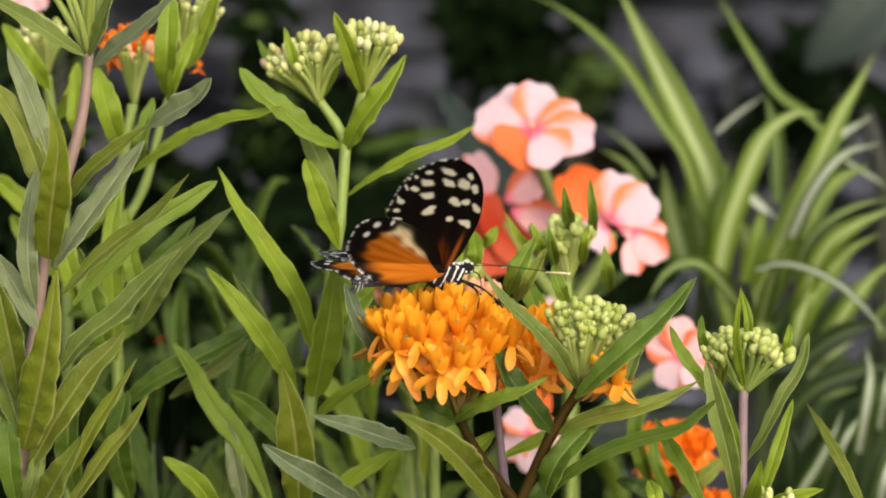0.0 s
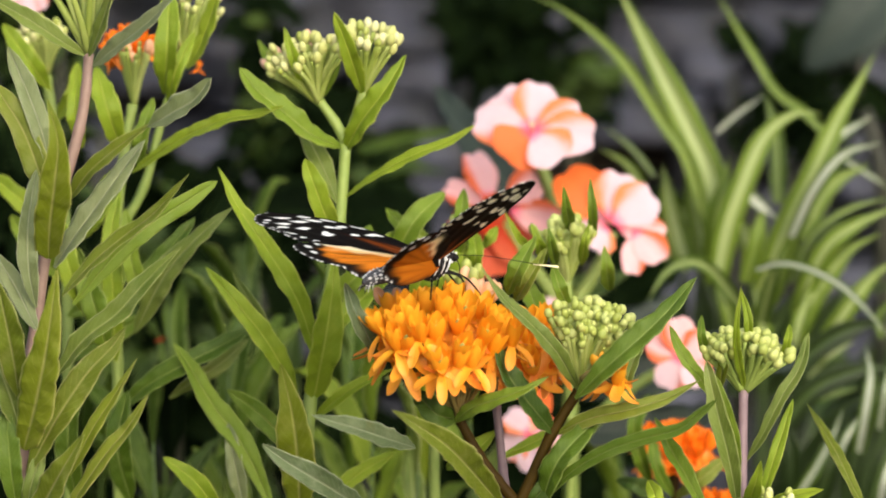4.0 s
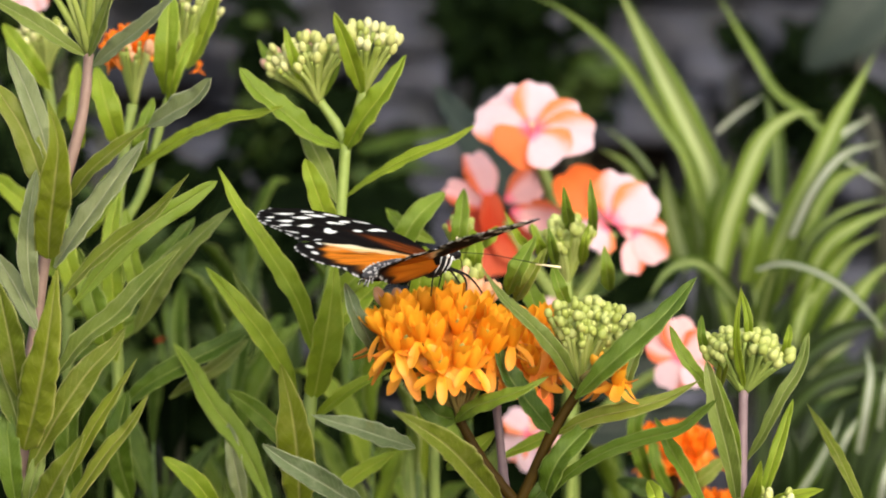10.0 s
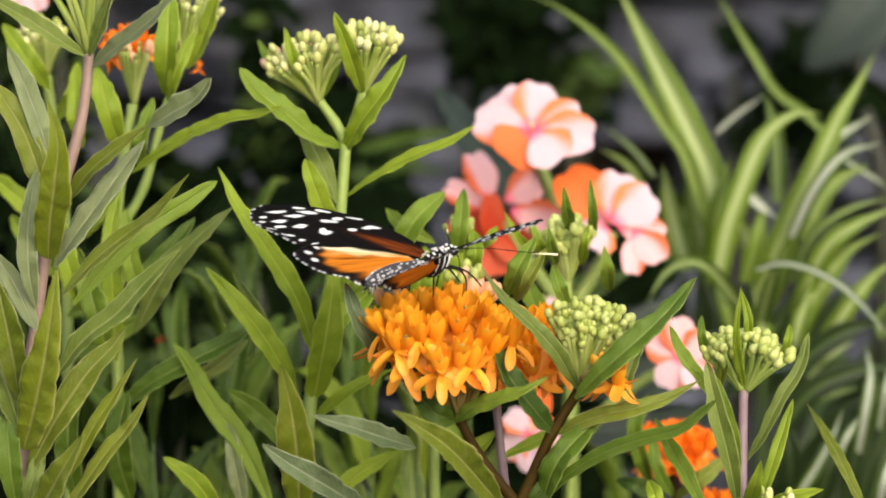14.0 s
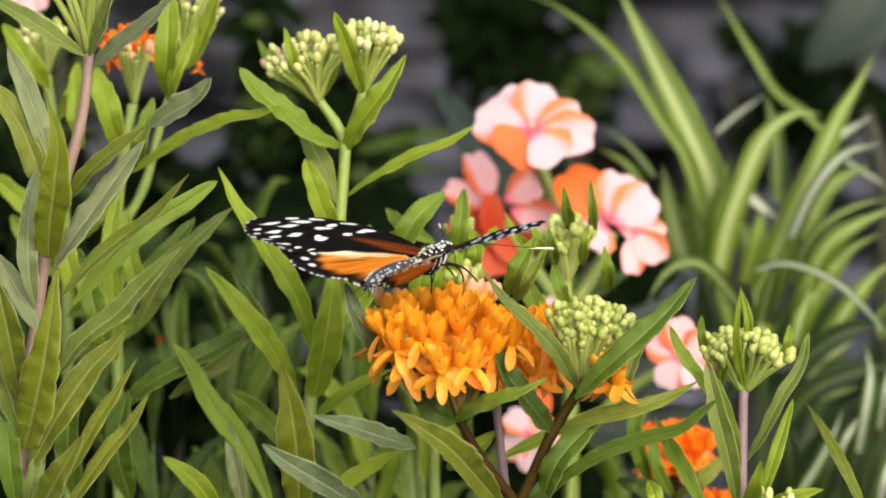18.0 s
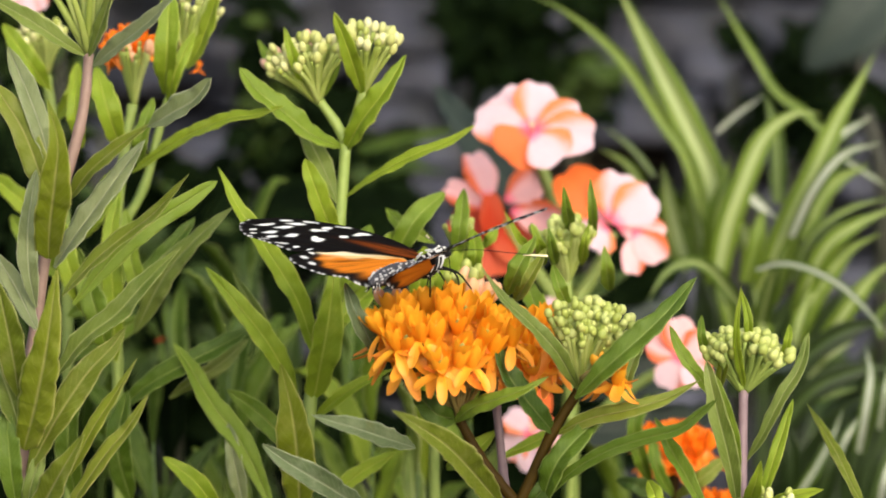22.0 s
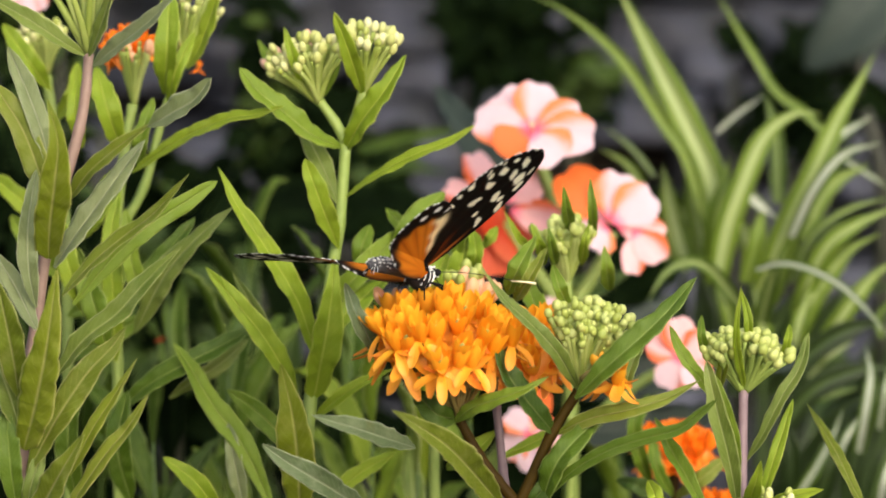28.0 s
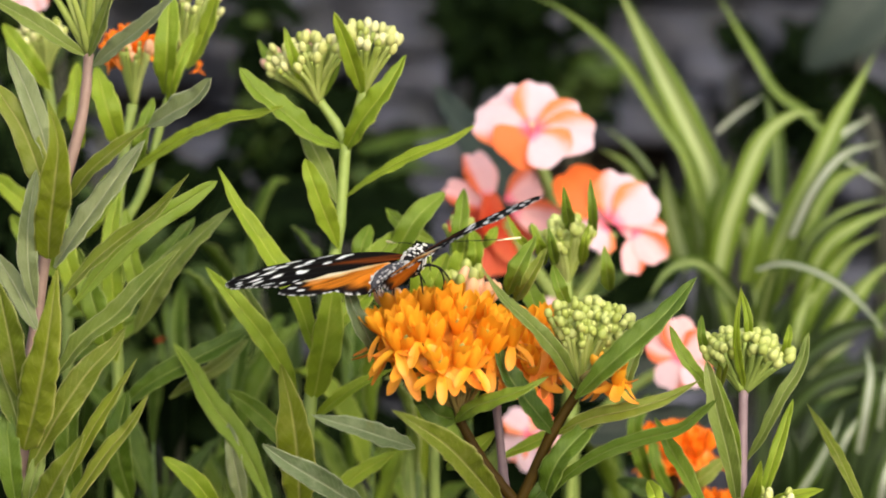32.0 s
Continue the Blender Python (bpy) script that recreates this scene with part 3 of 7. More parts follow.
tall = thing("milkweed", (-0.1242, -0.0098, 0), "tall milkweed with mauve stem and long grey-green leaves", "plant", "milkweeds")
stem(tall, [(-0.1229, -0.0102, -0.0100), (-0.1220, -0.0102, 0.2050), (-0.1213, -0.0102, 0.3663), (-0.1209, -0.0102, 0.4523), (-0.1207, -0.0102, 0.5007), (-0.1205, -0.0102, 0.5275), (-0.1189, -0.0080, 0.5433), (-0.1158, -0.0040, 0.5717), (-0.1119, 0.0000, 0.6002), (-0.1071, 0.0025, 0.6175), (-0.1027, 0.0047, 0.6333), (-0.1008, 0.0062, 0.6444), (-0.1000, 0.0077, 0.6546)], 0.0025, 0.0015, STEM_PINK)
bud_umbel(tall, (-0.1000, 0.0076, 0.6542), (-0.0308, -0.0195, 0.9993), 0.0253, 0.60, 15, ["green", "cream"], 3, r=0.0011)
blade(tall, [(-0.1003, -0.0020, 0.6551), (-0.1064, -0.0041, 0.6591), (-0.1142, -0.0041, 0.6644), (-0.1239, -0.0004, 0.6695), (-0.1307, 0.0040, 0.6723)], 0.0052, "p", 0.45, -15)
blade(tall, [(-0.0978, -0.0040, 0.6524), (-0.0891, -0.0135, 0.6596), (-0.0802, -0.0210, 0.6668), (-0.0721, -0.0260, 0.6753)], 0.0056, "w", 0.45, 15)
blade(tall, [(-0.0990, -0.0040, 0.6549), (-0.0955, -0.0090, 0.6630), (-0.0912, -0.0140, 0.6747)], 0.0041, "p", 0.5, 30)
blade(tall, [(-0.1104, -0.0100, 0.5987), (-0.1091, -0.0190, 0.6092), (-0.1067, -0.0277, 0.6229), (-0.1055, -0.0316, 0.6343), (-0.1081, -0.0320, 0.6460)], 0.0093, "n", 0.5, -6, "clasp")
blade(tall, [(-0.1095, -0.0060, 0.6205), (-0.1118, -0.0067, 0.6330), (-0.1156, -0.0052, 0.6436), (-0.1220, 0.0000, 0.6574)], 0.0066, "w", 0.5, -20)
blade(tall, [(-0.1105, -0.0070, 0.6130), (-0.1131, -0.0082, 0.6236), (-0.1180, -0.0076, 0.6360), (-0.1267, -0.0040, 0.6486)], 0.0078, "o", 0.5, -10)
blade(tall, [(-0.1139, -0.0120, 0.5851), (-0.1156, -0.0139, 0.5965), (-0.1156, -0.0136, 0.6092), (-0.1135, -0.0100, 0.6239)], 0.0059, "w", 0.5, -15)
blade(tall, [(-0.1042, -0.0100, 0.6156), (-0.0981, -0.0139, 0.6240), (-0.0880, -0.0170, 0.6326), (-0.0780, -0.0180, 0.6393)], 0.0048, "o", 0.35, 10)
blade(tall, [(-0.0815, -0.0200, 0.6370), (-0.0737, -0.0248, 0.6418), (-0.0680, -0.0276, 0.6455), (-0.0634, -0.0300, 0.6515)], 0.0068, "w", 0.5, 20)
blade(tall, [(-0.1090, -0.0080, 0.5958), (-0.1037, -0.0098, 0.6041), (-0.0969, -0.0101, 0.6134), (-0.0910, -0.0086, 0.6215), (-0.0833, -0.0040, 0.6317)], 0.0069, "w", 0.45, 15)
blade(tall, [(-0.1064, -0.0140, 0.5887), (-0.0979, -0.0157, 0.5982), (-0.0882, -0.0180, 0.6065), (-0.0802, -0.0202, 0.6128), (-0.0701, -0.0240, 0.6243)], 0.0047, "m", 0.4, 20)
blade(tall, [(-0.1036, -0.0100, 0.5856), (-0.0925, -0.0077, 0.5987), (-0.0831, -0.0054, 0.6070), (-0.0740, -0.0031, 0.6128), (-0.0635, 0.0000, 0.6194)], 0.0063, "g", 0.55, -10)
blade(tall, [(-0.1085, -0.0150, 0.5659), (-0.1002, -0.0179, 0.5769), (-0.0908, -0.0199, 0.5846), (-0.0834, -0.0212, 0.5928), (-0.0726, -0.0220, 0.6037)], 0.0065, "p", 0.45, 15)
blade(tall, [(-0.1175, -0.0160, 0.5455), (-0.1136, -0.0247, 0.5585), (-0.1100, -0.0318, 0.5732), (-0.1076, -0.0354, 0.5863), (-0.1057, -0.0360, 0.5996)], 0.0108, "n", 0.5, 10, "clasp")
blade(tall, [(-0.1187, -0.0150, 0.5599), (-0.1194, -0.0213, 0.5714), (-0.1213, -0.0256, 0.5848), (-0.1233, -0.0260, 0.5953)], 0.0080, "m", 0.5, -10)
blade(tall, [(-0.1188, -0.0120, 0.5505), (-0.1217, -0.0159, 0.5625), (-0.1266, -0.0160, 0.5745)], 0.0084, "p", 0.5, -20)
blade(tall, [(-0.1137, -0.0140, 0.5792), (-0.1194, -0.0101, 0.5901), (-0.1264, -0.0080, 0.6013)], 0.0063, "w", 0.45, -15)
# lowest leaves take darker tones in place of the shade around them
blade(tall, [(-0.1166, -0.0160, 0.5387), (-0.1082, -0.0194, 0.5543), (-0.0995, -0.0200, 0.5674), (-0.0925, -0.0192, 0.5749), (-0.0885, -0.0180, 0.5804)], 0.0078, "o", 0.5, 12)
blade(tall, [(-0.1047, -0.0180, 0.5385), (-0.0980, -0.0212, 0.5519), (-0.0914, -0.0230, 0.5621), (-0.0851, -0.0240, 0.5727)], 0.0042, "n", 0.4, 20)
blade(tall, [(-0.1142, -0.0200, 0.5263), (-0.1065, -0.0301, 0.5408), (-0.0990, -0.0340, 0.5533)], 0.0083, "m", 0.45, 10, "clasp")
blade(tall, [(-0.1066, -0.0160, 0.5263), (-0.0960, -0.0196, 0.5426), (-0.0879, -0.0212, 0.5527), (-0.0819, -0.0220, 0.5626)], 0.0048, "o", 0.45, 15)
blade(tall, [(-0.1171, -0.0160, 0.5279), (-0.1149, -0.0181, 0.5372), (-0.1117, -0.0140, 0.5461)], 0.0047, "p", 0.5, -10)
blade(tall, [(-0.1197, -0.0150, 0.5277), (-0.1211, -0.0180, 0.5420), (-0.1226, -0.0140, 0.5573)], 0.0065, "h", 0.5, -12)
blade(tall, [(-0.1202, -0.0120, 0.5360), (-0.1236, -0.0058, 0.5445), (-0.1282, -0.0040, 0.5520)], 0.0047, "h", 0.5, -12)

# ---- milkweeds behind it ----

orange_pair = thing("milkweed", (-0.1000, 0.0928, 0), "bright green milkweed with orange flowers opening on top", "plant", "milkweeds")
stem(orange_pair, [(-0.0987, 0.0942, -0.0100), (-0.0990, 0.0942, 0.2148), (-0.0993, 0.0942, 0.3834), (-0.0994, 0.0942, 0.4734), (-0.0995, 0.0942, 0.5239), (-0.0995, 0.0942, 0.5520), (-0.1000, 0.0995, 0.5897), (-0.0974, 0.1031, 0.6153), (-0.0948, 0.1052, 0.6299)], 0.0022, 0.0016, STEM_GREEN)
bud_umbel(orange_pair, (-0.0943, 0.1051, 0.6294), (-0.0030, -0.0837, 0.9965), 0.0181, 0.42, 16, ["peach", "green", "green"], 5, STALK, size=0.7)
flower_umbel(orange_pair, (-0.0947, 0.1106, 0.6328), (-0.0961, 0.1124, 0.6453), (0.0060, 0.0060, 0.0040), 13, 8, True, low=-0.1, size=0.8)
stem(orange_pair, [(-0.1004, 0.1045, 0.5890), (-0.0917, 0.1067, 0.6044), (-0.0857, 0.1098, 0.6268), (-0.0796, 0.1120, 0.6422)], 0.0016, 0.0012, STEM_GREEN, "branch")
bud_umbel(orange_pair, (-0.0796, 0.1119, 0.6419), (0.1781, -0.0563, 0.9824), 0.0208, 0.50, 18, ["green", "cream"], 6)
flower_umbel(orange_pair, (-0.0805, 0.1269, 0.6404), (-0.0768, 0.1266, 0.6384), (0.0010, 0.0020, 0.0010), 1, 9, True, low=0.0, size=0.42)
blade(orange_pair, [(-0.0840, 0.0860, 0.6353), (-0.0824, 0.0782, 0.6497), (-0.0820, 0.0860, 0.6677)], 0.0074, "y", 0.5, 5)
blade(orange_pair, [(-0.0971, 0.0860, 0.6187), (-0.1001, 0.0781, 0.6302), (-0.1044, 0.0860, 0.6433)], 0.0074, "y", 0.5, -8)
blade(orange_pair, [(-0.1087, 0.0860, 0.6187), (-0.1103, 0.0800, 0.6300), (-0.1098, 0.0860, 0.6391)], 0.0051, "y", 0.5, 0)
blade(orange_pair, [(-0.0917, 0.0860, 0.6122), (-0.0905, 0.0800, 0.6232), (-0.0871, 0.0860, 0.6341)], 0.0051, "g", 0.5, 20)
blade(orange_pair, [(-0.0989, 0.0800, 0.5544), (-0.0992, 0.0757, 0.5758), (-0.0999, 0.0786, 0.5926), (-0.0973, 0.0860, 0.6062)], 0.0067, "y", 0.45, -5)
blade(orange_pair, [(-0.0938, 0.0820, 0.6117), (-0.0819, 0.0721, 0.6207), (-0.0716, 0.0643, 0.6270), (-0.0623, 0.0579, 0.6310), (-0.0551, 0.0534, 0.6324), (-0.0466, 0.0480, 0.6354)], 0.0047, "y", 0.5, 15)
blade(orange_pair, [(-0.0830, 0.0860, 0.6324), (-0.0799, 0.0801, 0.6429), (-0.0745, 0.0860, 0.6539)], 0.0044, "y", 0.5, 10)
blade(orange_pair, [(-0.0776, 0.0940, 0.6419), (-0.0737, 0.0917, 0.6483), (-0.0671, 0.0860, 0.6660)], 0.0058, "y", 0.5, 25)
blade(orange_pair, [(-0.0930, 0.0780, 0.5634), (-0.0834, 0.0681, 0.5821), (-0.0737, 0.0630, 0.5939), (-0.0622, 0.0600, 0.6042)], 0.0073, "p", 0.45, 15)
blade(orange_pair, [(-0.0995, 0.0780, 0.5669), (-0.0876, 0.0760, 0.5826), (-0.0791, 0.0778, 0.5927), (-0.0746, 0.0800, 0.5984)], 0.0064, "h", 0.5, 10)
blade(orange_pair, [(-0.0940, 0.0700, 0.5130), (-0.0973, 0.0620, 0.5318), (-0.0940, 0.0620, 0.5489)], 0.0080, "h", 0.5, 0)
blade(orange_pair, [(-0.1105, 0.0700, 0.5130), (-0.1121, 0.0623, 0.5334), (-0.1101, 0.0620, 0.5557)], 0.0073, "h", 0.5, 0)
blade(orange_pair, [(-0.0971, 0.0740, 0.5408), (-0.0885, 0.0695, 0.5490), (-0.0782, 0.0680, 0.5551), (-0.0664, 0.0703, 0.5609), (-0.0565, 0.0760, 0.5658)], 0.0070, "h", 0.5, 12)
blade(orange_pair, [(-0.0826, 0.0780, 0.5435), (-0.0736, 0.0758, 0.5503), (-0.0668, 0.0768, 0.5546), (-0.0588, 0.0820, 0.5610)], 0.0050, "p", 0.5, -30)
blade(orange_pair, [(-0.1001, 0.0760, 0.5551), (-0.1042, 0.0700, 0.5724), (-0.1096, 0.0760, 0.5898)], 0.0077, "g", 0.5, 10)
blade(orange_pair, [(-0.1076, 0.0780, 0.5686), (-0.1120, 0.0720, 0.5849), (-0.1154, 0.0780, 0.5995)], 0.0067, "y", 0.5, -10)
blade(orange_pair, [(-0.0889, 0.0780, 0.5686), (-0.0935, 0.0741, 0.5863), (-0.0955, 0.0800, 0.6013)], 0.0057, "g", 0.5, 0)

bud_back = thing("milkweed", (-0.1191, 0.1224, 0), "light green milkweed with unopened buds", "plant", "milkweeds")
stem(bud_back, [(-0.1160, 0.1238, -0.0100), (-0.1165, 0.1238, 0.2128), (-0.1169, 0.1238, 0.3800), (-0.1172, 0.1238, 0.4691), (-0.1173, 0.1238, 0.5192), (-0.1173, 0.1238, 0.5471), (-0.1182, 0.1297, 0.5891), (-0.1209, 0.1334, 0.6153), (-0.1241, 0.1363, 0.6355)], 0.0024, 0.0018, STEM_GREEN)
bud_umbel(bud_back, (-0.1237, 0.1363, 0.6360), (-0.1324, -0.1170, 0.9843), 0.0158, 0.75, 20, ["green", "cream"], 7)
blade(bud_back, [(-0.1216, 0.1240, 0.6323), (-0.1280, 0.1160, 0.6429), (-0.1363, 0.1240, 0.6530)], 0.0062, "y", 0.5, -10)
blade(bud_back, [(-0.1206, 0.1240, 0.6226), (-0.1142, 0.1160, 0.6317), (-0.1130, 0.1240, 0.6411)], 0.0049, "y", 0.5, 10)
blade(bud_back, [(-0.1217, 0.1240, 0.5913), (-0.1298, 0.1143, 0.5989), (-0.1403, 0.1190, 0.6071)], 0.0066, "y", 0.5, -10)
blade(bud_back, [(-0.1169, 0.1200, 0.5851), (-0.1075, 0.1141, 0.5947), (-0.1019, 0.1200, 0.6081)], 0.0073, "y", 0.5, 8)
blade(bud_back, [(-0.1169, 0.1180, 0.5730), (-0.1260, 0.1120, 0.5841), (-0.1339, 0.1180, 0.5942)], 0.0069, "g", 0.5, -8)
blade(bud_back, [(-0.1166, 0.1160, 0.5626), (-0.1054, 0.1101, 0.5706), (-0.0952, 0.1160, 0.5839)], 0.0076, "g", 0.5, 8)
blade(bud_back, [(-0.1168, 0.1160, 0.5484), (-0.1055, 0.1101, 0.5565), (-0.0919, 0.1160, 0.5626)], 0.0076, "g", 0.5, 8)

# ---- central milkweed with two cream bud heads ----

twin = thing("milkweed", (-0.0409, 0.0511, 0), "upright milkweed with two cream-green bud heads", "plant", "milkweeds")
stem(twin, [(-0.0429, 0.0507, -0.0100), (-0.0421, 0.0507, 0.2001), (-0.0415, 0.0507, 0.3576), (-0.0412, 0.0507, 0.4416), (-0.0410, 0.0507, 0.4889), (-0.0409, 0.0507, 0.5152), (-0.0396, 0.0549, 0.5450), (-0.0355, 0.0584, 0.5700), (-0.0309, 0.0624, 0.5982), (-0.0288, 0.0658, 0.6228)], 0.0027, 0.0017, STEM_GREEN)
stem(twin, [(-0.0288, 0.0658, 0.6228), (-0.0322, 0.0667, 0.6289), (-0.0367, 0.0675, 0.6350)], 0.0018, 0.0014, STEM_GREEN, "branch")
stem(twin, [(-0.0288, 0.0658, 0.6228), (-0.0262, 0.0667, 0.6289), (-0.0238, 0.0679, 0.6377)], 0.0018, 0.0014, STEM_GREEN, "branch")
bud_umbel(twin, (-0.0371, 0.0674, 0.6342), (-0.2840, -0.0546, 0.9573), 0.0185, 0.84, 62, ["cream", "cream", "green", "cream", "cream", "cream", "green", "pink"], 11, size=1.0, short=0.78)
bud_umbel(twin, (-0.0238, 0.0678, 0.6370), (0.1118, -0.0615, 0.9918), 0.0182, 0.56, 42, ["cream", "cream", "cream", "green"], 12, size=1.0, short=0.80)
blade(twin, [(-0.0298, 0.0650, 0.6212), (-0.0386, 0.0578, 0.6260), (-0.0471, 0.0537, 0.6335), (-0.0545, 0.0535, 0.6395), (-0.0597, 0.0560, 0.6459)], 0.0073, "g", 0.55, -20)
blade(twin, [(-0.0292, 0.0650, 0.6201), (-0.0240, 0.0583, 0.6298), (-0.0169, 0.0554, 0.6396), (-0.0108, 0.0580, 0.6497)], 0.0073, "y", 0.45, 20)
blade(twin, [(-0.0395, 0.0670, 0.6368), (-0.0435, 0.0559, 0.6479), (-0.0466, 0.0560, 0.6579)], 0.0036, "y", 0.5, 0)
blade(twin, [(-0.0350, 0.0670, 0.6364), (-0.0321, 0.0658, 0.6450), (-0.0321, 0.0780, 0.6536)], 0.0030, "g", 0.5, 0)
blade(twin, [(-0.0382, 0.0670, 0.6354), (-0.0494, 0.0715, 0.6444), (-0.0555, 0.0820, 0.6519)], 0.0037, "g", 0.5, -20)
blade(twin, [(-0.0238, 0.0670, 0.6368), (-0.0272, 0.0544, 0.6497), (-0.0318, 0.0500, 0.6627)], 0.0053, "y", 0.5, 10)
blade(twin, [(-0.0288, 0.0620, 0.6070), (-0.0186, 0.0557, 0.6149), (-0.0076, 0.0512, 0.6211), (0.0013, 0.0490, 0.6247), (0.0093, 0.0480, 0.6298)], 0.0038, "y", 0.5, 25)
blade(twin, [(-0.0308, 0.0600, 0.5917), (-0.0358, 0.0499, 0.6066), (-0.0404, 0.0480, 0.6200)], 0.0066, "y", 0.55, -10)
blade(twin, [(-0.0312, 0.0620, 0.6047), (-0.0365, 0.0647, 0.6175), (-0.0426, 0.0780, 0.6265)], 0.0060, "p", 0.5, -15)
blade(twin, [(-0.0373, 0.0580, 0.5581), (-0.0427, 0.0525, 0.5768), (-0.0518, 0.0495, 0.5932), (-0.0603, 0.0490, 0.6057), (-0.0659, 0.0500, 0.6172)], 0.0066, "y", 0.45, -15)
blade(twin, [(-0.0382, 0.0540, 0.5478), (-0.0349, 0.0471, 0.5647), (-0.0325, 0.0457, 0.5800), (-0.0319, 0.0480, 0.5914)], 0.0095, "y", 0.5, -15, "clasp")
blade(twin, [(-0.0432, 0.0540, 0.5486), (-0.0510, 0.0487, 0.5644), (-0.0602, 0.0483, 0.5766), (-0.0701, 0.0520, 0.5875)], 0.0069, "y", 0.45, -15)
blade(twin, [(-0.0466, 0.0560, 0.5571), (-0.0550, 0.0584, 0.5723), (-0.0627, 0.0640, 0.5840)], 0.0040, "p", 0.45, 10)
blade(twin, [(-0.0425, 0.0480, 0.5149), (-0.0426, 0.0376, 0.5313), (-0.0441, 0.0320, 0.5475), (-0.0473, 0.0320, 0.5620)], 0.0107, "n", 0.6, 5, "clasp")
blade(twin, [(-0.0656, 0.0480, 0.5131), (-0.0730, 0.0419, 0.5251), (-0.0824, 0.0440, 0.5318)], 0.0059, "y", 0.5, -10)
blade(twin, [(-0.0367, 0.0620, 0.5626), (-0.0273, 0.0651, 0.5731), (-0.0143, 0.0820, 0.5821)], 0.0063, "y", 0.5, 15)
blade(twin, [(-0.0410, 0.0540, 0.5282), (-0.0528, 0.0586, 0.5406), (-0.0646, 0.0660, 0.5482)], 0.0066, "g", 0.5, -5)
blade(twin, [(-0.0500, 0.0480, 0.5149), (-0.0590, 0.0531, 0.5331), (-0.0686, 0.0591, 0.5451), (-0.0749, 0.0646, 0.5543), (-0.0808, 0.0700, 0.5618)], 0.0069, "g", 0.5, -12)
blade(twin, [(-0.0592, 0.0540, 0.5136), (-0.0617, 0.0521, 0.5285), (-0.0638, 0.0560, 0.5401)], 0.0053, "w", 0.5, 0)
blade(twin, [(-0.0383, 0.0580, 0.5407), (-0.0308, 0.0546, 0.5478), (-0.0233, 0.0540, 0.5527), (-0.0144, 0.0560, 0.5564)], 0.0040, "y", 0.4, 20)
blade(twin, [(-0.0339, 0.0500, 0.5153), (-0.0274, 0.0479, 0.5242), (-0.0141, 0.0520, 0.5320)], 0.0049, "y", 0.5, 10)

# ---- milkweed with the open orange head ----

amber = thing("milkweed", (0.0281, -0.0135, 0), "milkweed with an open amber-orange flower head and dark stem", "plant", "milkweeds")
stem(amber, [(0.0133, -0.0109, -0.0100), (0.0157, -0.0109, 0.2031), (0.0175, -0.0109, 0.3630), (0.0185, -0.0109, 0.4482), (0.0190, -0.0109, 0.4962), (0.0193, -0.0109, 0.5228), (0.0233, -0.0095, 0.5323), (0.0305, -0.0073, 0.5481), (0.0384, -0.0055, 0.5607), (0.0392, -0.0051, 0.5635)], 0.0021, 0.0014, STEM_BROWN)
stem(amber, [(0.0220, -0.0102, 0.5275), (0.0153, -0.0091, 0.5354), (0.0102, -0.0081, 0.5425), (0.0045, -0.0067, 0.5525)], 0.0018, 0.0014, STEM_BROWN, "branch")
flower_umbel(amber, (0.0045, -0.0066, 0.5528), (-0.0013, -0.0038, 0.5730), (0.0172, 0.0170, 0.0105), 34, 21, low=-0.40, size=1.25)
open_floret(amber, (0.0045, -0.0066, 0.5528), (-0.0127, -0.0200, 0.5749), (-0.25, -0.45, 0.85), 0.3, 0)
open_floret(amber, (0.0045, -0.0066, 0.5528), (-0.0006, -0.0210, 0.5679), (0.0, -0.55, 0.83), 1.0, 1)
open_floret(amber, (0.0045, -0.0066, 0.5528), (0.0079, -0.0180, 0.5696), (0.15, -0.35, 0.9), 0.1, 2)
open_floret(amber, (0.0045, -0.0066, 0.5528), (-0.0061, -0.0210, 0.5777), (-0.1, -0.5, 0.85), 0.7, 3)
open_floret(amber, (0.0045, -0.0066, 0.5528), (0.0192, -0.0120, 0.5747), (0.2, -0.4, 0.88), 0.5, 4)
open_floret(amber, (0.0045, -0.0066, 0.5528), (-0.0168, -0.0120, 0.5779), (-0.5, -0.3, 0.8), 0.9, 5)
bud_umbel(amber, (0.0063, 0.0461, 0.5685), (-0.0391, -0.0917, 0.9950), 0.0174, 0.34, 16, ["green"], 27, size=1.3)
bud_umbel(amber, (0.0051, 0.0454, 0.5636), (0.2351, -0.0770, 0.9689), 0.0189, 0.34, 20, ["peach", "pink", "peach"], 22, STEM_BROWN, size=1.05)
bud_umbel(amber, (-0.0071, 0.0094, 0.5663), (-0.4191, -0.0931, 0.9032), 0.0184, 0.20, 2, ["peach"], 25, STEM_BROWN, size=1.1)
bud_umbel(amber, (-0.0102, -0.0007, 0.5663), (-0.5732, -0.1378, 0.8077), 0.0161, 0.10, 1, ["peach"], 26, STEM_BROWN, size=1.0)
bud_umbel(amber, (0.0389, -0.0053, 0.5623), (0.1193, -0.0370, 0.9922), 0.0215, 0.56, 230, ["lime", "lime", "green"], 23, STALK, size=1.0, short=0.60, r=0.0009)
flower_umbel(amber, (0.0386, -0.0130, 0.5649), (0.0474, -0.0130, 0.5649), (0.0030, 0.0040, 0.0020), 3, 24, low=-0.6)
blade(amber, [(0.0369, -0.0190, 0.5605), (0.0446, -0.0229, 0.5693), (0.0533, -0.0232, 0.5771), (0.0616, -0.0198, 0.5845), (0.0710, -0.0110, 0.5937)], 0.0074, "h", 0.45, 20)
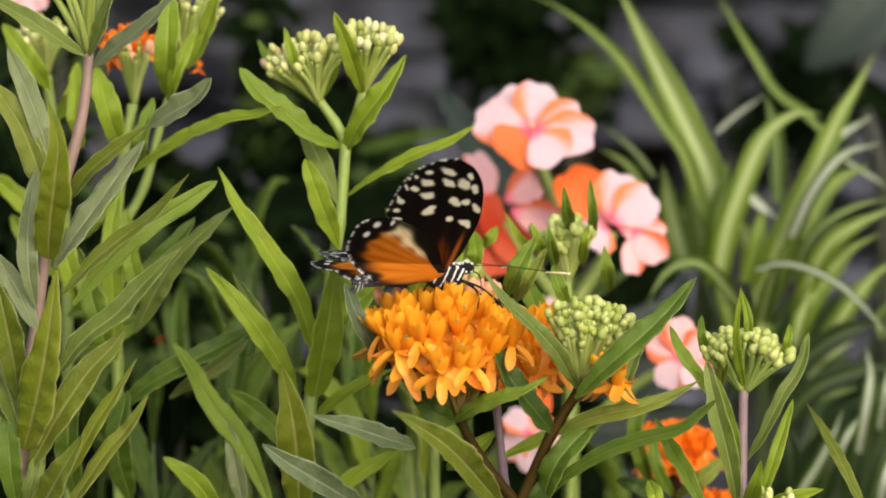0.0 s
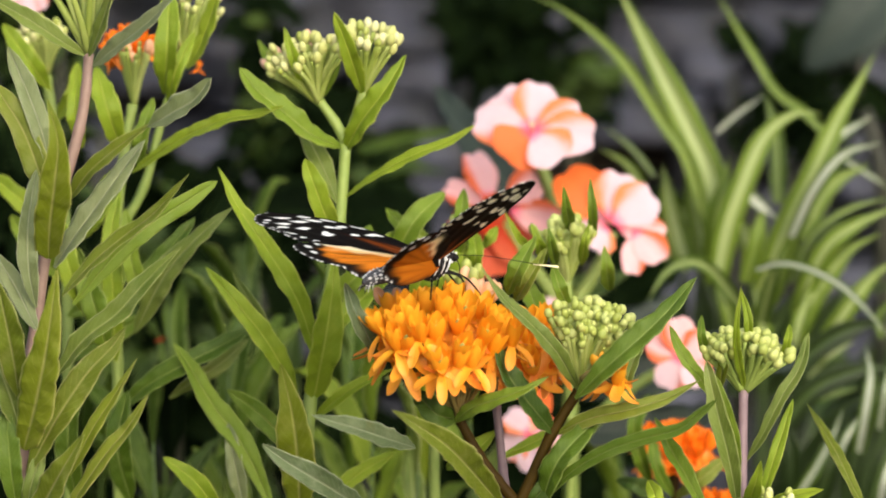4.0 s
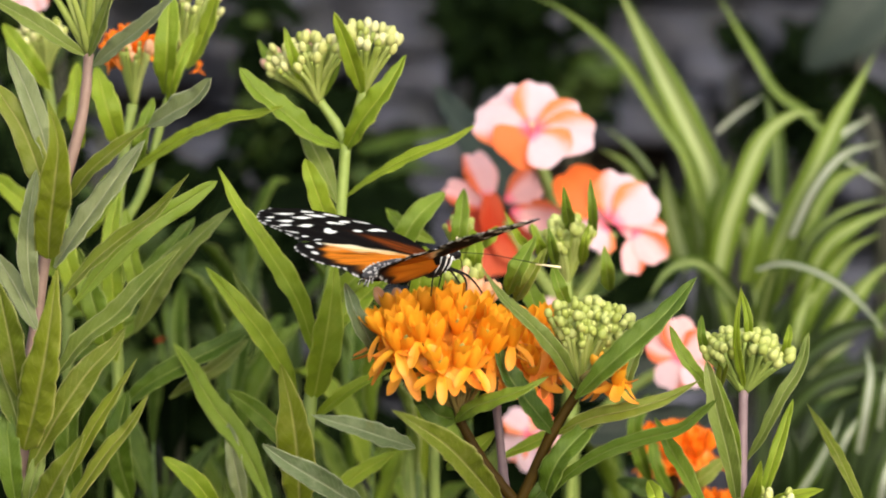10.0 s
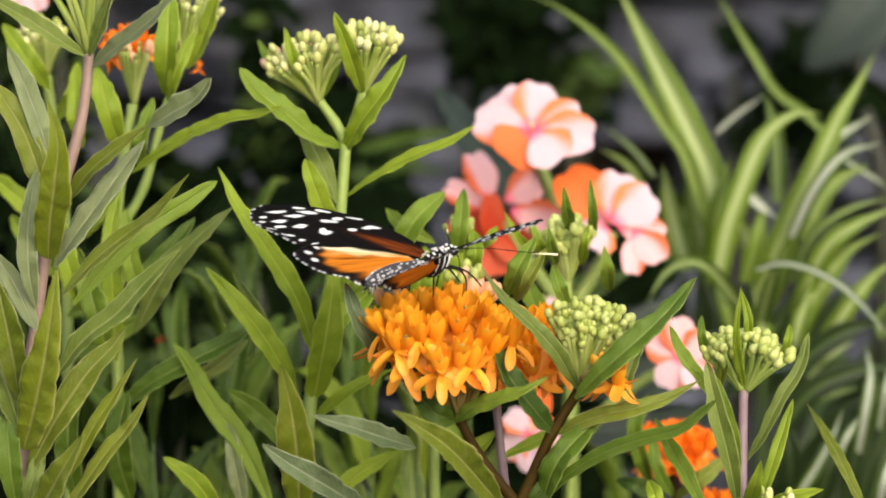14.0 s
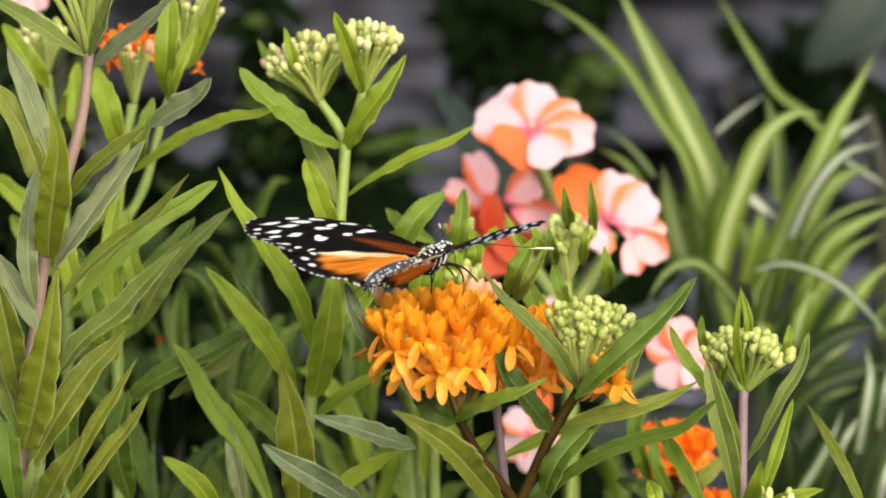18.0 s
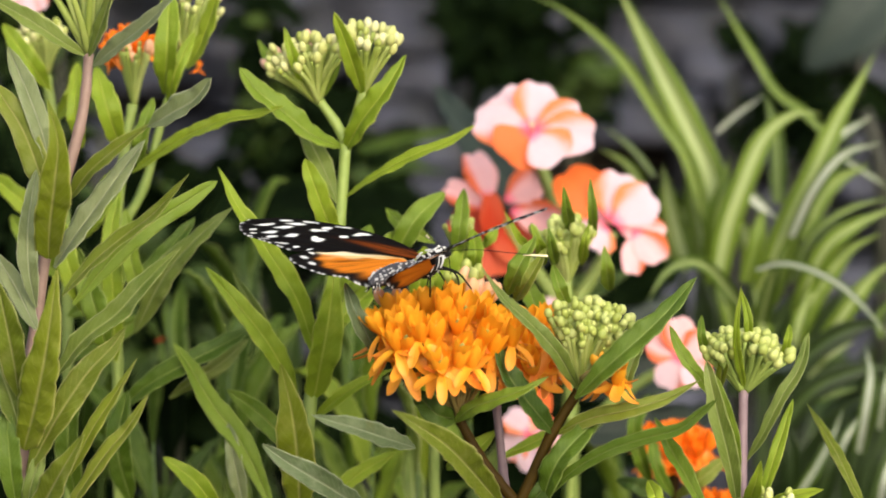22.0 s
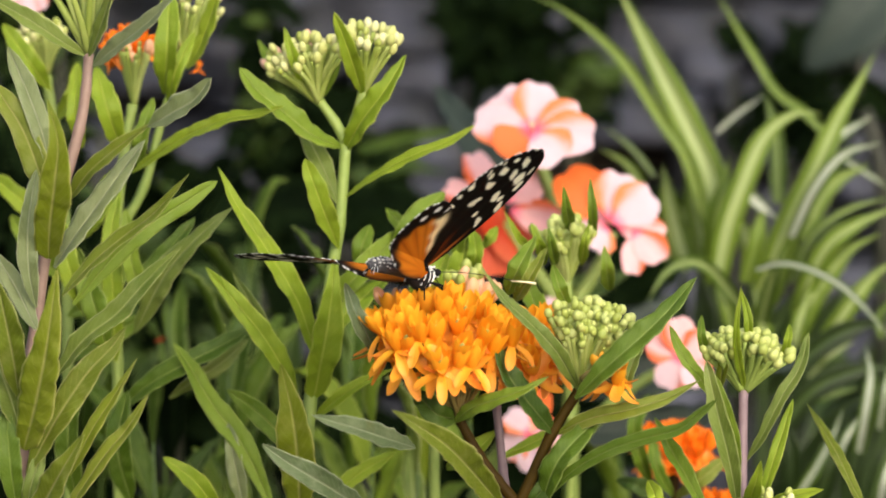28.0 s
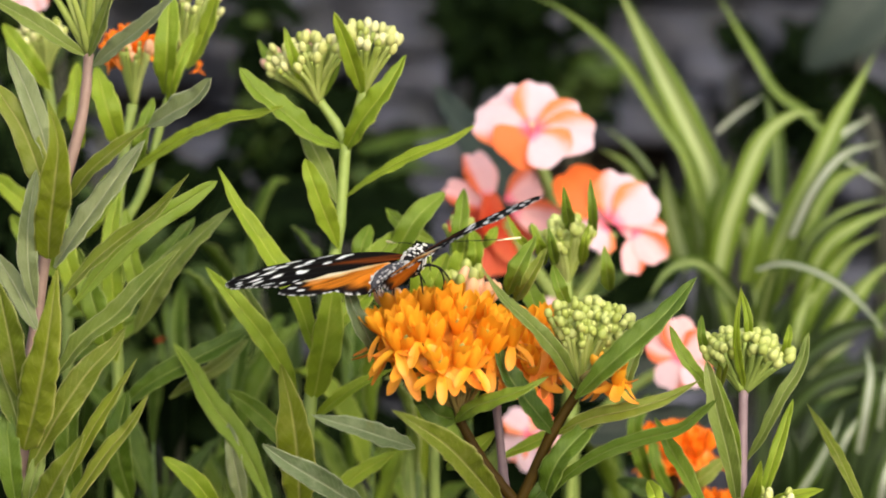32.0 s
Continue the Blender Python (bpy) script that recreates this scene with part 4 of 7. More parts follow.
blade(amber, [(0.0382, -0.0070, 0.5609), (0.0319, -0.0161, 0.5731), (0.0245, -0.0212, 0.5819), (0.0172, -0.0235, 0.5892), (0.0105, -0.0230, 0.5983)], 0.0050, "p", 0.4, -15)
blade(amber, [(0.0316, -0.0070, 0.5483), (0.0255, -0.0129, 0.5565), (0.0193, -0.0153, 0.5650), (0.0161, -0.0143, 0.5718), (0.0147, -0.0120, 0.5769)], 0.0075, "d", 0.45, -35)
blade(amber, [(0.0030, -0.0070, 0.5516), (0.0081, -0.0158, 0.5573), (0.0151, -0.0225, 0.5611), (0.0229, -0.0258, 0.5645), (0.0292, -0.0250, 0.5679)], 0.0051, "g", 0.45, 15)
blade(amber, [(0.0040, -0.0070, 0.5525), (-0.0019, -0.0119, 0.5550), (-0.0078, -0.0060, 0.5604)], 0.0069, "d", 0.5, 0)
blade(amber, [(-0.0078, -0.0090, 0.5448), (-0.0148, -0.0200, 0.5491), (-0.0241, -0.0311, 0.5544), (-0.0309, -0.0365, 0.5574), (-0.0361, -0.0390, 0.5596)], 0.0063, "e", 0.45, -12)
blade(amber, [(0.0166, -0.0090, 0.5281), (0.0033, -0.0380, 0.5487), (-0.0060, -0.0493, 0.5579), (-0.0139, -0.0550, 0.5637)], 0.0082, "o", 0.45, -10)
blade(amber, [(-0.0206, -0.0090, 0.5260), (-0.0332, -0.0288, 0.5383), (-0.0419, -0.0363, 0.5452), (-0.0498, -0.0390, 0.5514)], 0.0071, "e", 0.5, -12)
blade(amber, [(0.0321, -0.0070, 0.5483), (0.0407, -0.0114, 0.5533), (0.0517, -0.0130, 0.5562), (0.0632, -0.0107, 0.5593), (0.0730, -0.0050, 0.5637)], 0.0050, "o", 0.4, 15)
blade(amber, [(0.0262, -0.0090, 0.5276), (0.0358, -0.0171, 0.5392), (0.0466, -0.0234, 0.5469), (0.0573, -0.0282, 0.5513), (0.0657, -0.0314, 0.5544), (0.0710, -0.0334, 0.5591), (0.0757, -0.0350, 0.5633)], 0.0042, "h", 0.55, 12)
blade(amber, [(0.0273, -0.0090, 0.5273), (0.0317, -0.0150, 0.5411), (0.0387, -0.0123, 0.5490), (0.0443, -0.0070, 0.5525)], 0.0078, "h", 0.5, 25)
blade(amber, [(0.0233, -0.0090, 0.5273), (0.0280, -0.0109, 0.5329), (0.0330, -0.0030, 0.5362)], 0.0050, "d", 0.5, 0)
blade(amber, [(-0.0185, -0.0040, 0.5705), (-0.0218, -0.0118, 0.5786), (-0.0250, -0.0127, 0.5852), (-0.0275, -0.0070, 0.5915)], 0.0053, "e", 0.5, -10)
blade(amber, [(0.0512, -0.0050, 0.5606), (0.0525, -0.0074, 0.5659), (0.0570, 0.0010, 0.5761)], 0.0035, "p", 0.5, 10)

second = thing("milkweed", (0.0174, 0.0208, 0), "smaller orange milkweed head on a mauve stem", "plant", "milkweeds")
stem(second, [(0.0206, 0.0193, -0.0100), (0.0198, 0.0193, 0.2026), (0.0192, 0.0193, 0.3621), (0.0189, 0.0193, 0.4471), (0.0187, 0.0193, 0.4950), (0.0186, 0.0193, 0.5215), (0.0173, 0.0209, 0.5329), (0.0154, 0.0235, 0.5515)], 0.0017, 0.0013, STEM_PURPLE)
flower_umbel(second, (0.0157, 0.0235, 0.5515), (0.0263, 0.0255, 0.5656), (0.0114, 0.0130, 0.0085), 26, 31, low=-0.5, size=1.15)
blade(second, [(0.0327, 0.0240, 0.5638), (0.0283, 0.0439, 0.5739), (0.0239, 0.0740, 0.5829)], 0.0065, "g", 0.5, -5)
blade(second, [(0.0186, 0.0280, 0.5827), (0.0217, 0.0201, 0.5918), (0.0268, 0.0280, 0.5999)], 0.0058, "g", 0.45, 15)
blade(second, [(0.0203, 0.0280, 0.5804), (0.0247, 0.0201, 0.5885), (0.0300, 0.0280, 0.5966)], 0.0042, "o", 0.45, 15)
blade(second, [(0.0366, 0.0280, 0.5789), (0.0335, 0.0220, 0.5859), (0.0317, 0.0280, 0.5916)], 0.0045, "g", 0.45, -8)
blade(second, [(0.0157, 0.0240, 0.5439), (0.0091, 0.0200, 0.5380), (0.0010, 0.0300, 0.5311)], 0.0051, "y", 0.5, -10)
blade(second, [(0.0172, 0.0200, 0.5231), (0.0109, 0.0308, 0.5309), (0.0027, 0.0500, 0.5340)], 0.0068, "g", 0.5, 10)
blade(second, [(0.0162, 0.0220, 0.5356), (0.0238, 0.0268, 0.5384), (0.0340, 0.0420, 0.5403)], 0.0039, "y", 0.5, 15)

mid_bud = thing("milkweed", (0.0366, 0.0634, 0), "milkweed with a tight green bud head", "plant", "milkweeds")
stem(mid_bud, [(0.0396, 0.0667, -0.0100), (0.0390, 0.0667, 0.2084), (0.0387, 0.0667, 0.3722), (0.0385, 0.0667, 0.4596), (0.0383, 0.0667, 0.5087), (0.0383, 0.0667, 0.5360), (0.0374, 0.0705, 0.5629), (0.0371, 0.0731, 0.5813)], 0.0021, 0.0016, STEM_GREEN)
bud_umbel(mid_bud, (0.0371, 0.0728, 0.5788), (-0.0064, -0.0817, 0.9966), 0.0182, 0.52, 60, ["lime", "green"], 41, size=1.2, short=0.6)
blade(mid_bud, [(0.0381, 0.0690, 0.5956), (0.0365, 0.0552, 0.6042), (0.0354, 0.0530, 0.6115)], 0.0040, "g", 0.45, -5)
blade(mid_bud, [(0.0449, 0.0690, 0.5939), (0.0441, 0.0592, 0.6037), (0.0436, 0.0610, 0.6129)], 0.0031, "g", 0.45, 0)
blade(mid_bud, [(0.0496, 0.0670, 0.5780), (0.0485, 0.0571, 0.5862), (0.0477, 0.0590, 0.5929)], 0.0043, "g", 0.45, 5)
blade(mid_bud, [(0.0256, 0.0690, 0.5905), (0.0218, 0.0598, 0.5960), (0.0182, 0.0610, 0.6028)], 0.0025, "y", 0.4, -10)
blade(mid_bud, [(0.0304, 0.0690, 0.5854), (0.0284, 0.0589, 0.5936), (0.0260, 0.0610, 0.5994)], 0.0035, "y", 0.45, -5)
blade(mid_bud, [(0.0414, 0.0690, 0.5854), (0.0420, 0.0588, 0.5936), (0.0432, 0.0610, 0.5994)], 0.0031, "y", 0.45, 8)
blade(mid_bud, [(0.0338, 0.0690, 0.5854), (0.0319, 0.0562, 0.5940), (0.0312, 0.0570, 0.5989)], 0.0036, "g", 0.45, 0)

back_shoot = thing("milkweed", (-0.0041, 0.0756, 0), "fresh green milkweed shoot behind the orange head", "plant", "milkweeds")
stem(back_shoot, [(-0.0075, 0.0766, -0.0100), (-0.0055, 0.0766, 0.2077), (-0.0039, 0.0766, 0.3710), (-0.0031, 0.0766, 0.4580), (-0.0026, 0.0766, 0.5070), (-0.0024, 0.0766, 0.5342), (0.0010, 0.0804, 0.5613), (0.0027, 0.0832, 0.5816), (0.0036, 0.0844, 0.5900)], 0.0022, 0.0014, STEM_GREEN)
bud_umbel(back_shoot, (0.0036, 0.0842, 0.5883), (0.2094, -0.3732, 0.9038), 0.0081, 0.60, 10, ["green"], 43)
blade(back_shoot, [(-0.0159, 0.0740, 0.5838), (-0.0088, 0.0692, 0.5983), (0.0007, 0.0770, 0.6065)], 0.0074, "g", 0.5, 10)
blade(back_shoot, [(-0.0024, 0.0740, 0.5915), (-0.0117, 0.0751, 0.5965), (-0.0174, 0.0860, 0.6005)], 0.0047, "g", 0.45, -10)
blade(back_shoot, [(0.0037, 0.0740, 0.5863), (0.0052, 0.0689, 0.5973), (0.0063, 0.0770, 0.6077)], 0.0050, "g", 0.5, 5)
blade(back_shoot, [(-0.0246, 0.0740, 0.5826), (-0.0243, 0.0690, 0.5905), (-0.0217, 0.0760, 0.5967)], 0.0057, "g", 0.5, -8)
blade(back_shoot, [(-0.0379, 0.0710, 0.5697), (-0.0243, 0.0670, 0.5839), (-0.0105, 0.0750, 0.5968)], 0.0067, "g", 0.5, 10)
blade(back_shoot, [(0.0086, 0.0740, 0.5804), (0.0098, 0.0690, 0.5888), (0.0088, 0.0760, 0.5955)], 0.0050, "y", 0.5, 10)
blade(back_shoot, [(0.0112, 0.0740, 0.5898), (0.0143, 0.0691, 0.5939), (0.0163, 0.0750, 0.5965)], 0.0033, "y", 0.45, 10)
blade(back_shoot, [(0.0027, 0.0740, 0.5735), (0.0052, 0.0711, 0.5851), (0.0081, 0.0760, 0.5933)], 0.0067, "y", 0.5, 5)
blade(back_shoot, [(-0.0044, 0.0740, 0.5735), (-0.0020, 0.0710, 0.5813), (0.0014, 0.0760, 0.5881)], 0.0057, "y", 0.5, -5)
blade(back_shoot, [(-0.0078, 0.0740, 0.5713), (-0.0068, 0.0710, 0.5813), (-0.0054, 0.0760, 0.5902)], 0.0070, "y", 0.5, -5)

# ---- slender milkweed with one bud head ----

slim = thing("milkweed", (0.0856, 0.0099, 0), "slender milkweed with pale green bud head and purple stem", "plant", "milkweeds")
stem(slim, [(0.0855, 0.0093, -0.0100), (0.0856, 0.0093, 0.2031), (0.0857, 0.0093, 0.3629), (0.0857, 0.0093, 0.4482), (0.0857, 0.0093, 0.4961), (0.0857, 0.0093, 0.5227), (0.0859, 0.0117, 0.5396), (0.0862, 0.0142, 0.5572)], 0.0018, 0.0014, STEM_PURPLE)
bud_umbel(slim, (0.0859, 0.0141, 0.5564), (-0.3515, -0.0697, 0.9336), 0.0160, 0.46, 46, ["lime", "lime", "green"], 51, STEM_GREEN, size=1.15, short=0.76)
bud_umbel(slim, (0.0866, 0.0141, 0.5564), (0.4166, -0.0982, 0.9038), 0.0152, 0.48, 46, ["lime", "lime", "green"], 53, STEM_GREEN, size=1.15, short=0.76)
blade(slim, [(0.0865, 0.0140, 0.5570), (0.0829, -0.0010, 0.5745), (0.0840, -0.0040, 0.5900)], 0.0025, "y", 0.4, 0)
blade(slim, [(0.0870, 0.0150, 0.5653), (0.0873, 0.0112, 0.5774), (0.0854, 0.0180, 0.5859)], 0.0027, "y", 0.45, 8)
blade(slim, [(0.0755, 0.0150, 0.5653), (0.0737, 0.0105, 0.5742), (0.0741, 0.0170, 0.5785)], 0.0027, "g", 0.45, -5)
blade(slim, [(0.0972, 0.0150, 0.5653), (0.0986, 0.0105, 0.5726), (0.0994, 0.0170, 0.5760)], 0.0024, "y", 0.45, 5)
blade(slim, [(0.0870, 0.0110, 0.5371), (0.0917, 0.0082, 0.5458), (0.0968, 0.0081, 0.5564), (0.1021, 0.0108, 0.5647), (0.1048, 0.0160, 0.5735)], 0.0040, "p", 0.55, 20)
blade(slim, [(0.0904, 0.0090, 0.5228), (0.0941, 0.0076, 0.5363), (0.0970, 0.0093, 0.5450), (0.1004, 0.0140, 0.5546)], 0.0038, "y", 0.5, 15)
blade(slim, [(0.0849, 0.0090, 0.5223), (0.0814, 0.0029, 0.5396), (0.0777, 0.0020, 0.5542), (0.0749, 0.0050, 0.5673)], 0.0055, "p", 0.55, -8)
blade(slim, [(0.0852, 0.0100, 0.5317), (0.0825, 0.0060, 0.5472), (0.0787, 0.0085, 0.5582), (0.0762, 0.0120, 0.5634)], 0.0035, "g", 0.55, 15)
blade(slim, [(0.0778, 0.0140, 0.5543), (0.0733, 0.0095, 0.5617), (0.0684, 0.0097, 0.5682), (0.0650, 0.0160, 0.5757)], 0.0038, "g", 0.5, -12)
blade(slim, [(0.0759, 0.0090, 0.5212), (0.0710, 0.0109, 0.5307), (0.0662, 0.0181, 0.5384), (0.0616, 0.0320, 0.5461)], 0.0048, "g", 0.45, -12)
blade(slim, [(0.0793, 0.0140, 0.5573), (0.0800, 0.0091, 0.5663), (0.0810, 0.0160, 0.5721)], 0.0035, "o", 0.5, 10)
blade(slim, [(0.0869, 0.0090, 0.5228), (0.0883, -0.0038, 0.5324), (0.0898, -0.0080, 0.5407)], 0.0047, "y", 0.45, 0)
blade(slim, [(0.0900, 0.0090, 0.5212), (0.0992, 0.0016, 0.5281), (0.1080, -0.0020, 0.5314)], 0.0047, "y", 0.45, 10)
blade(slim, [(0.1225, 0.0090, 0.5203), (0.1169, 0.0190, 0.5312), (0.1130, 0.0315, 0.5389), (0.1077, 0.0520, 0.5466)], 0.0037, "o", 0.4, -15)
blade(slim, [(0.0591, 0.0090, 0.5228), (0.0606, 0.0040, 0.5279), (0.0588, 0.0100, 0.5317)], 0.0044, "y", 0.5, 0)
bud_umbel(slim, (0.0942, -0.0017, 0.5160), (-0.0241, -0.1740, 0.9845), 0.0129, 0.80, 16, ["cream", "green"], 52)

far_orange = thing("milkweed", (0.0723, 0.1248, 0), "deep orange milkweed head low in the bed", "plant", "milkweeds")
stem(far_orange, [(0.0754, 0.1265, -0.0100), (0.0749, 0.1265, 0.1917), (0.0745, 0.1265, 0.3430), (0.0743, 0.1265, 0.4237), (0.0741, 0.1265, 0.4691), (0.0741, 0.1265, 0.4943), (0.0732, 0.1278, 0.5031), (0.0723, 0.1289, 0.5111)], 0.0022, 0.0016, STEM_BROWN)
flower_umbel(far_orange, (0.0723, 0.1288, 0.5102), (0.0727, 0.1299, 0.5172), (0.0108, 0.0130, 0.0044), 24, 61, True, low=-0.3, size=0.9)
flower_umbel(far_orange, (0.0865, 0.1253, 0.4855), (0.0862, 0.1266, 0.4952), (0.0053, 0.0080, 0.0036), 8, 62, True, low=-0.2)
blade(far_orange, [(0.0722, 0.1100, 0.5067), (0.0794, 0.1002, 0.5143), (0.0889, 0.1070, 0.5205)], 0.0051, "o", 0.5, 12)
blade(far_orange, [(0.0712, 0.1100, 0.5031), (0.0603, 0.1000, 0.5122), (0.0535, 0.1060, 0.5128)], 0.0055, "d", 0.5, -8)
blade(far_orange, [(0.0643, 0.1100, 0.5103), (0.0589, 0.1023, 0.5295), (0.0641, 0.1100, 0.5391)], 0.0051, "g", 0.5, 5)
blade(far_orange, [(0.0713, 0.1100, 0.5067), (0.0657, 0.1041, 0.5185), (0.0650, 0.1100, 0.5263)], 0.0045, "g", 0.5, -10)

# ---- large five-petalled blossoms ----
def petal_mesh(r, mat, rng, wide=0.97):
    """A broad, notched petal along +X with a gentle cup and wavy rim."""
    nu, nv = 12, 10
    v, f, uv = [], [], []
    ph = rng.uniform(0, 6)
    for i in range(nv + 1):
        s = i / nv
        for j in range(nu + 1):
            a = j / nu * 2 - 1
            w = r * wide * 0.5 * (0.16 + 0.98 * math.sin(min(1.0, s * 0.98) * math.pi * 0.62) ** 1.25)
            notch = 1 - 0.06 * math.exp(-(a / 0.28) ** 2) - 0.30 * abs(a) ** 3.2
            x = r * (0.04 + 0.96 * s * notch)
            y = w * a * (1 - 0.12 * s * abs(a))
            z = r * (0.10 * s * s * (1 - 1.3 * s) + 0.05 * a * a * s + 0.025 * math.sin(a * 5 + ph) * s * s - 0.035 * math.exp(-(a / 0.2) ** 2) * s)
            v.append((x, y, z))
            uv.append((j / nu, s))
    for i in range(nv):
        for j in range(nu):
            q = i * (nu + 1) + j
            f.append((q, q + 1, q + nu + 2, q + nu + 1))
    return mesh_of("petal", v, f, mat, uv)


def blossom(plant, at, r, facing, spin, mat, n, seed):
    rng = random.Random(seed)
    core = link_part("blossom", bead_mesh("blossom", r * 0.05, r * 0.1, BUD_PINK), plant, at, "orange-striped pink blossom" if mat is BLOSSOM else "coral red and pink blossom")
    aim(core, facing, spin)
    for i in range(n):
        k = r * rng.uniform(0.92, 1.06)
        p = new("petal", petal_mesh(k, mat, rng))
        p.parent = core
        p.rotation_euler = (rng.uniform(-0.12, 0.12), rng.uniform(-0.12, 0.08), TAU * i / n + rng.uniform(-0.12, 0.12))
        p.location = (0, 0, 0.0006 * (i % 3))


def petal_on(core, base, tip, width, facing, mat, seed):
    """One petal of a blossom from its throat to its tip."""
    b, t = Vector(base), Vector(tip)
    x = (t - b).normalized()
    z = Vector(facing)
    z = (z - x * z.dot(x)).normalized()
    y = z.cross(x)
    r = (t - b).length
    p = new("petal", petal_mesh(r, mat, random.Random(seed), width / r))
    p.parent = core
    m = Matrix((x, y, z)).transposed().to_4x4()
    m.translation = b - core.location - core.parent.location
    p.matrix_local = m


def throat(plant, at, label):
    return link_part("blossom", bead_mesh("blossom", 0.0016, 0.004, BUD_PINK), plant, at, label)


# ---- salmon impatiens ----

salmon = thing("impatiens", (0.0417, 0.1764, 0), "impatiens with large pink blossoms striped in orange", "flower", "")
stem(salmon, [(0.0439, 0.2035, -0.0100), (0.0433, 0.2035, 0.1953), (0.0429, 0.2035, 0.3493), (0.0427, 0.2035, 0.4314), (0.0426, 0.2035, 0.4776), (0.0425, 0.2035, 0.5032), (0.0415, 0.2098, 0.5479), (0.0387, 0.2140, 0.5777), (0.0331, 0.2166, 0.5963), (0.0303, 0.2179, 0.6056)], 0.0035, 0.0018, STEM_GREEN)
stem(salmon, [(0.0415, 0.2098, 0.5479), (0.0519, 0.2121, 0.5647), (0.0566, 0.2137, 0.5758)], 0.0025, 0.0015, STEM_GREEN, "branch")
stem(salmon, [(0.0415, 0.2098, 0.5479), (0.0274, 0.2127, 0.5684), (0.0199, 0.2142, 0.5796)], 0.0025, 0.0015, STEM_GREEN, "branch")
stem(salmon, [(0.0425, 0.2038, 0.5051), (0.0594, 0.2061, 0.5219), (0.0773, 0.2077, 0.5330)], 0.0025, 0.0015, STEM_GREEN, "branch")
stem(salmon, [(0.0425, 0.2038, 0.5051), (0.0331, 0.2040, 0.5070), (0.0284, 0.2042, 0.5079)], 0.0025, 0.0015, STEM_GREEN, "branch")
pink_blossom = throat(salmon, (0.0292, 0.1934, 0.6111), "orange-striped pink blossom")
petal_on(pink_blossom, (0.0292, 0.1935, 0.6118), (0.0178, 0.1992, 0.6240), 0.0182, (0.12, -1, 0.45), PETAL_RIM, 120)
petal_on(pink_blossom, (0.0292, 0.1923, 0.6119), (0.0311, 0.1996, 0.6277), 0.0150, (0.25, -1, 0.45), PETAL_RIM, 121)
petal_on(pink_blossom, (0.0291, 0.1911, 0.6121), (0.0458, 0.1941, 0.6184), 0.0131, (0.38, -1, 0.45), PETAL_RIM, 122)
petal_on(pink_blossom, (0.0291, 0.1899, 0.6122), (0.0096, 0.1915, 0.6155), 0.0150, (0.19, -1, 0.45), PETAL_RIM, 123)
petal_on(pink_blossom, (0.0291, 0.1887, 0.6123), (0.0500, 0.1880, 0.6109), 0.0159, (0.31, -1, 0.45), PETAL_RIM, 124)
petal_on(pink_blossom, (0.0291, 0.1875, 0.6125), (0.0200, 0.1834, 0.6037), 0.0190, (0.12, -1, 0.45), PETAL_FLAME, 125)
petal_on(pink_blossom, (0.0290, 0.1863, 0.6126), (0.0386, 0.1820, 0.6034), 0.0178, (0.25, -1, 0.45), PETAL_RIM, 126)
coral_blossom = throat(salmon, (0.0173, 0.2147, 0.5829), "coral red and pink blossom")
petal_on(coral_blossom, (0.0165, 0.2145, 0.5814), (0.0190, 0.2096, 0.5609), 0.0226, (0.12, -1, 0.45), CORAL, 130)
petal_on(coral_blossom, (0.0173, 0.2140, 0.5824), (0.0030, 0.2126, 0.5722), 0.0150, (0.25, -1, 0.45), CORAL, 131)
petal_on(coral_blossom, (0.0173, 0.2134, 0.5825), (0.0274, 0.2112, 0.5667), 0.0158, (0.38, -1, 0.45), CORAL, 132)
petal_on(coral_blossom, (0.0158, 0.2129, 0.5832), (0.0004, 0.2181, 0.5912), 0.0102, (0.19, -1, 0.45), PETAL_SALMON, 133)
petal_on(coral_blossom, (0.0158, 0.2126, 0.5851), (0.0098, 0.2231, 0.6020), 0.0117, (0.31, -1, 0.45), PETAL_SALMON, 134)
petal_on(coral_blossom, (0.0218, 0.2117, 0.5833), (0.0398, 0.2111, 0.5789), 0.0124, (0.12, -1, 0.45), PETAL_SALMON, 135)
petal_on(coral_blossom, (0.0203, 0.2115, 0.5860), (0.0335, 0.2177, 0.5943), 0.0120, (0.25, -1, 0.45), PETAL_SALMON, 136)
petal_on(coral_blossom, (0.0165, 0.2088, 0.5708), (0.0157, 0.2074, 0.5899), 0.0086, (0.38, -1, 0.45), CORAL, 137)
drooping_blossom = throat(salmon, (0.0543, 0.1893, 0.5814), "orange-striped pink blossom with drooping petals")
petal_on(drooping_blossom, (0.0543, 0.1893, 0.5818), (0.0393, 0.1977, 0.5986), 0.0177, (0.12, -1, 0.45), PETAL_FLAME, 160)
petal_on(drooping_blossom, (0.0543, 0.1887, 0.5815), (0.0414, 0.1909, 0.5831), 0.0115, (0.25, -1, 0.45), PETAL_RIM, 161)
petal_on(drooping_blossom, (0.0565, 0.1880, 0.5812), (0.0731, 0.1876, 0.5779), 0.0122, (0.38, -1, 0.45), PETAL_SALMON, 162)
petal_on(drooping_blossom, (0.0620, 0.1873, 0.5804), (0.0713, 0.1799, 0.5708), 0.0115, (0.19, -1, 0.45), PETAL_SALMON, 163)
petal_on(drooping_blossom, (0.0629, 0.1865, 0.5792), (0.0612, 0.1767, 0.5668), 0.0089, (0.31, -1, 0.45), PETAL_SALMON, 164)
petal_on(drooping_blossom, (0.0542, 0.1864, 0.5826), (0.0581, 0.1947, 0.5986), 0.0155, (0.12, -1, 0.45), PETAL_RIM, 165)
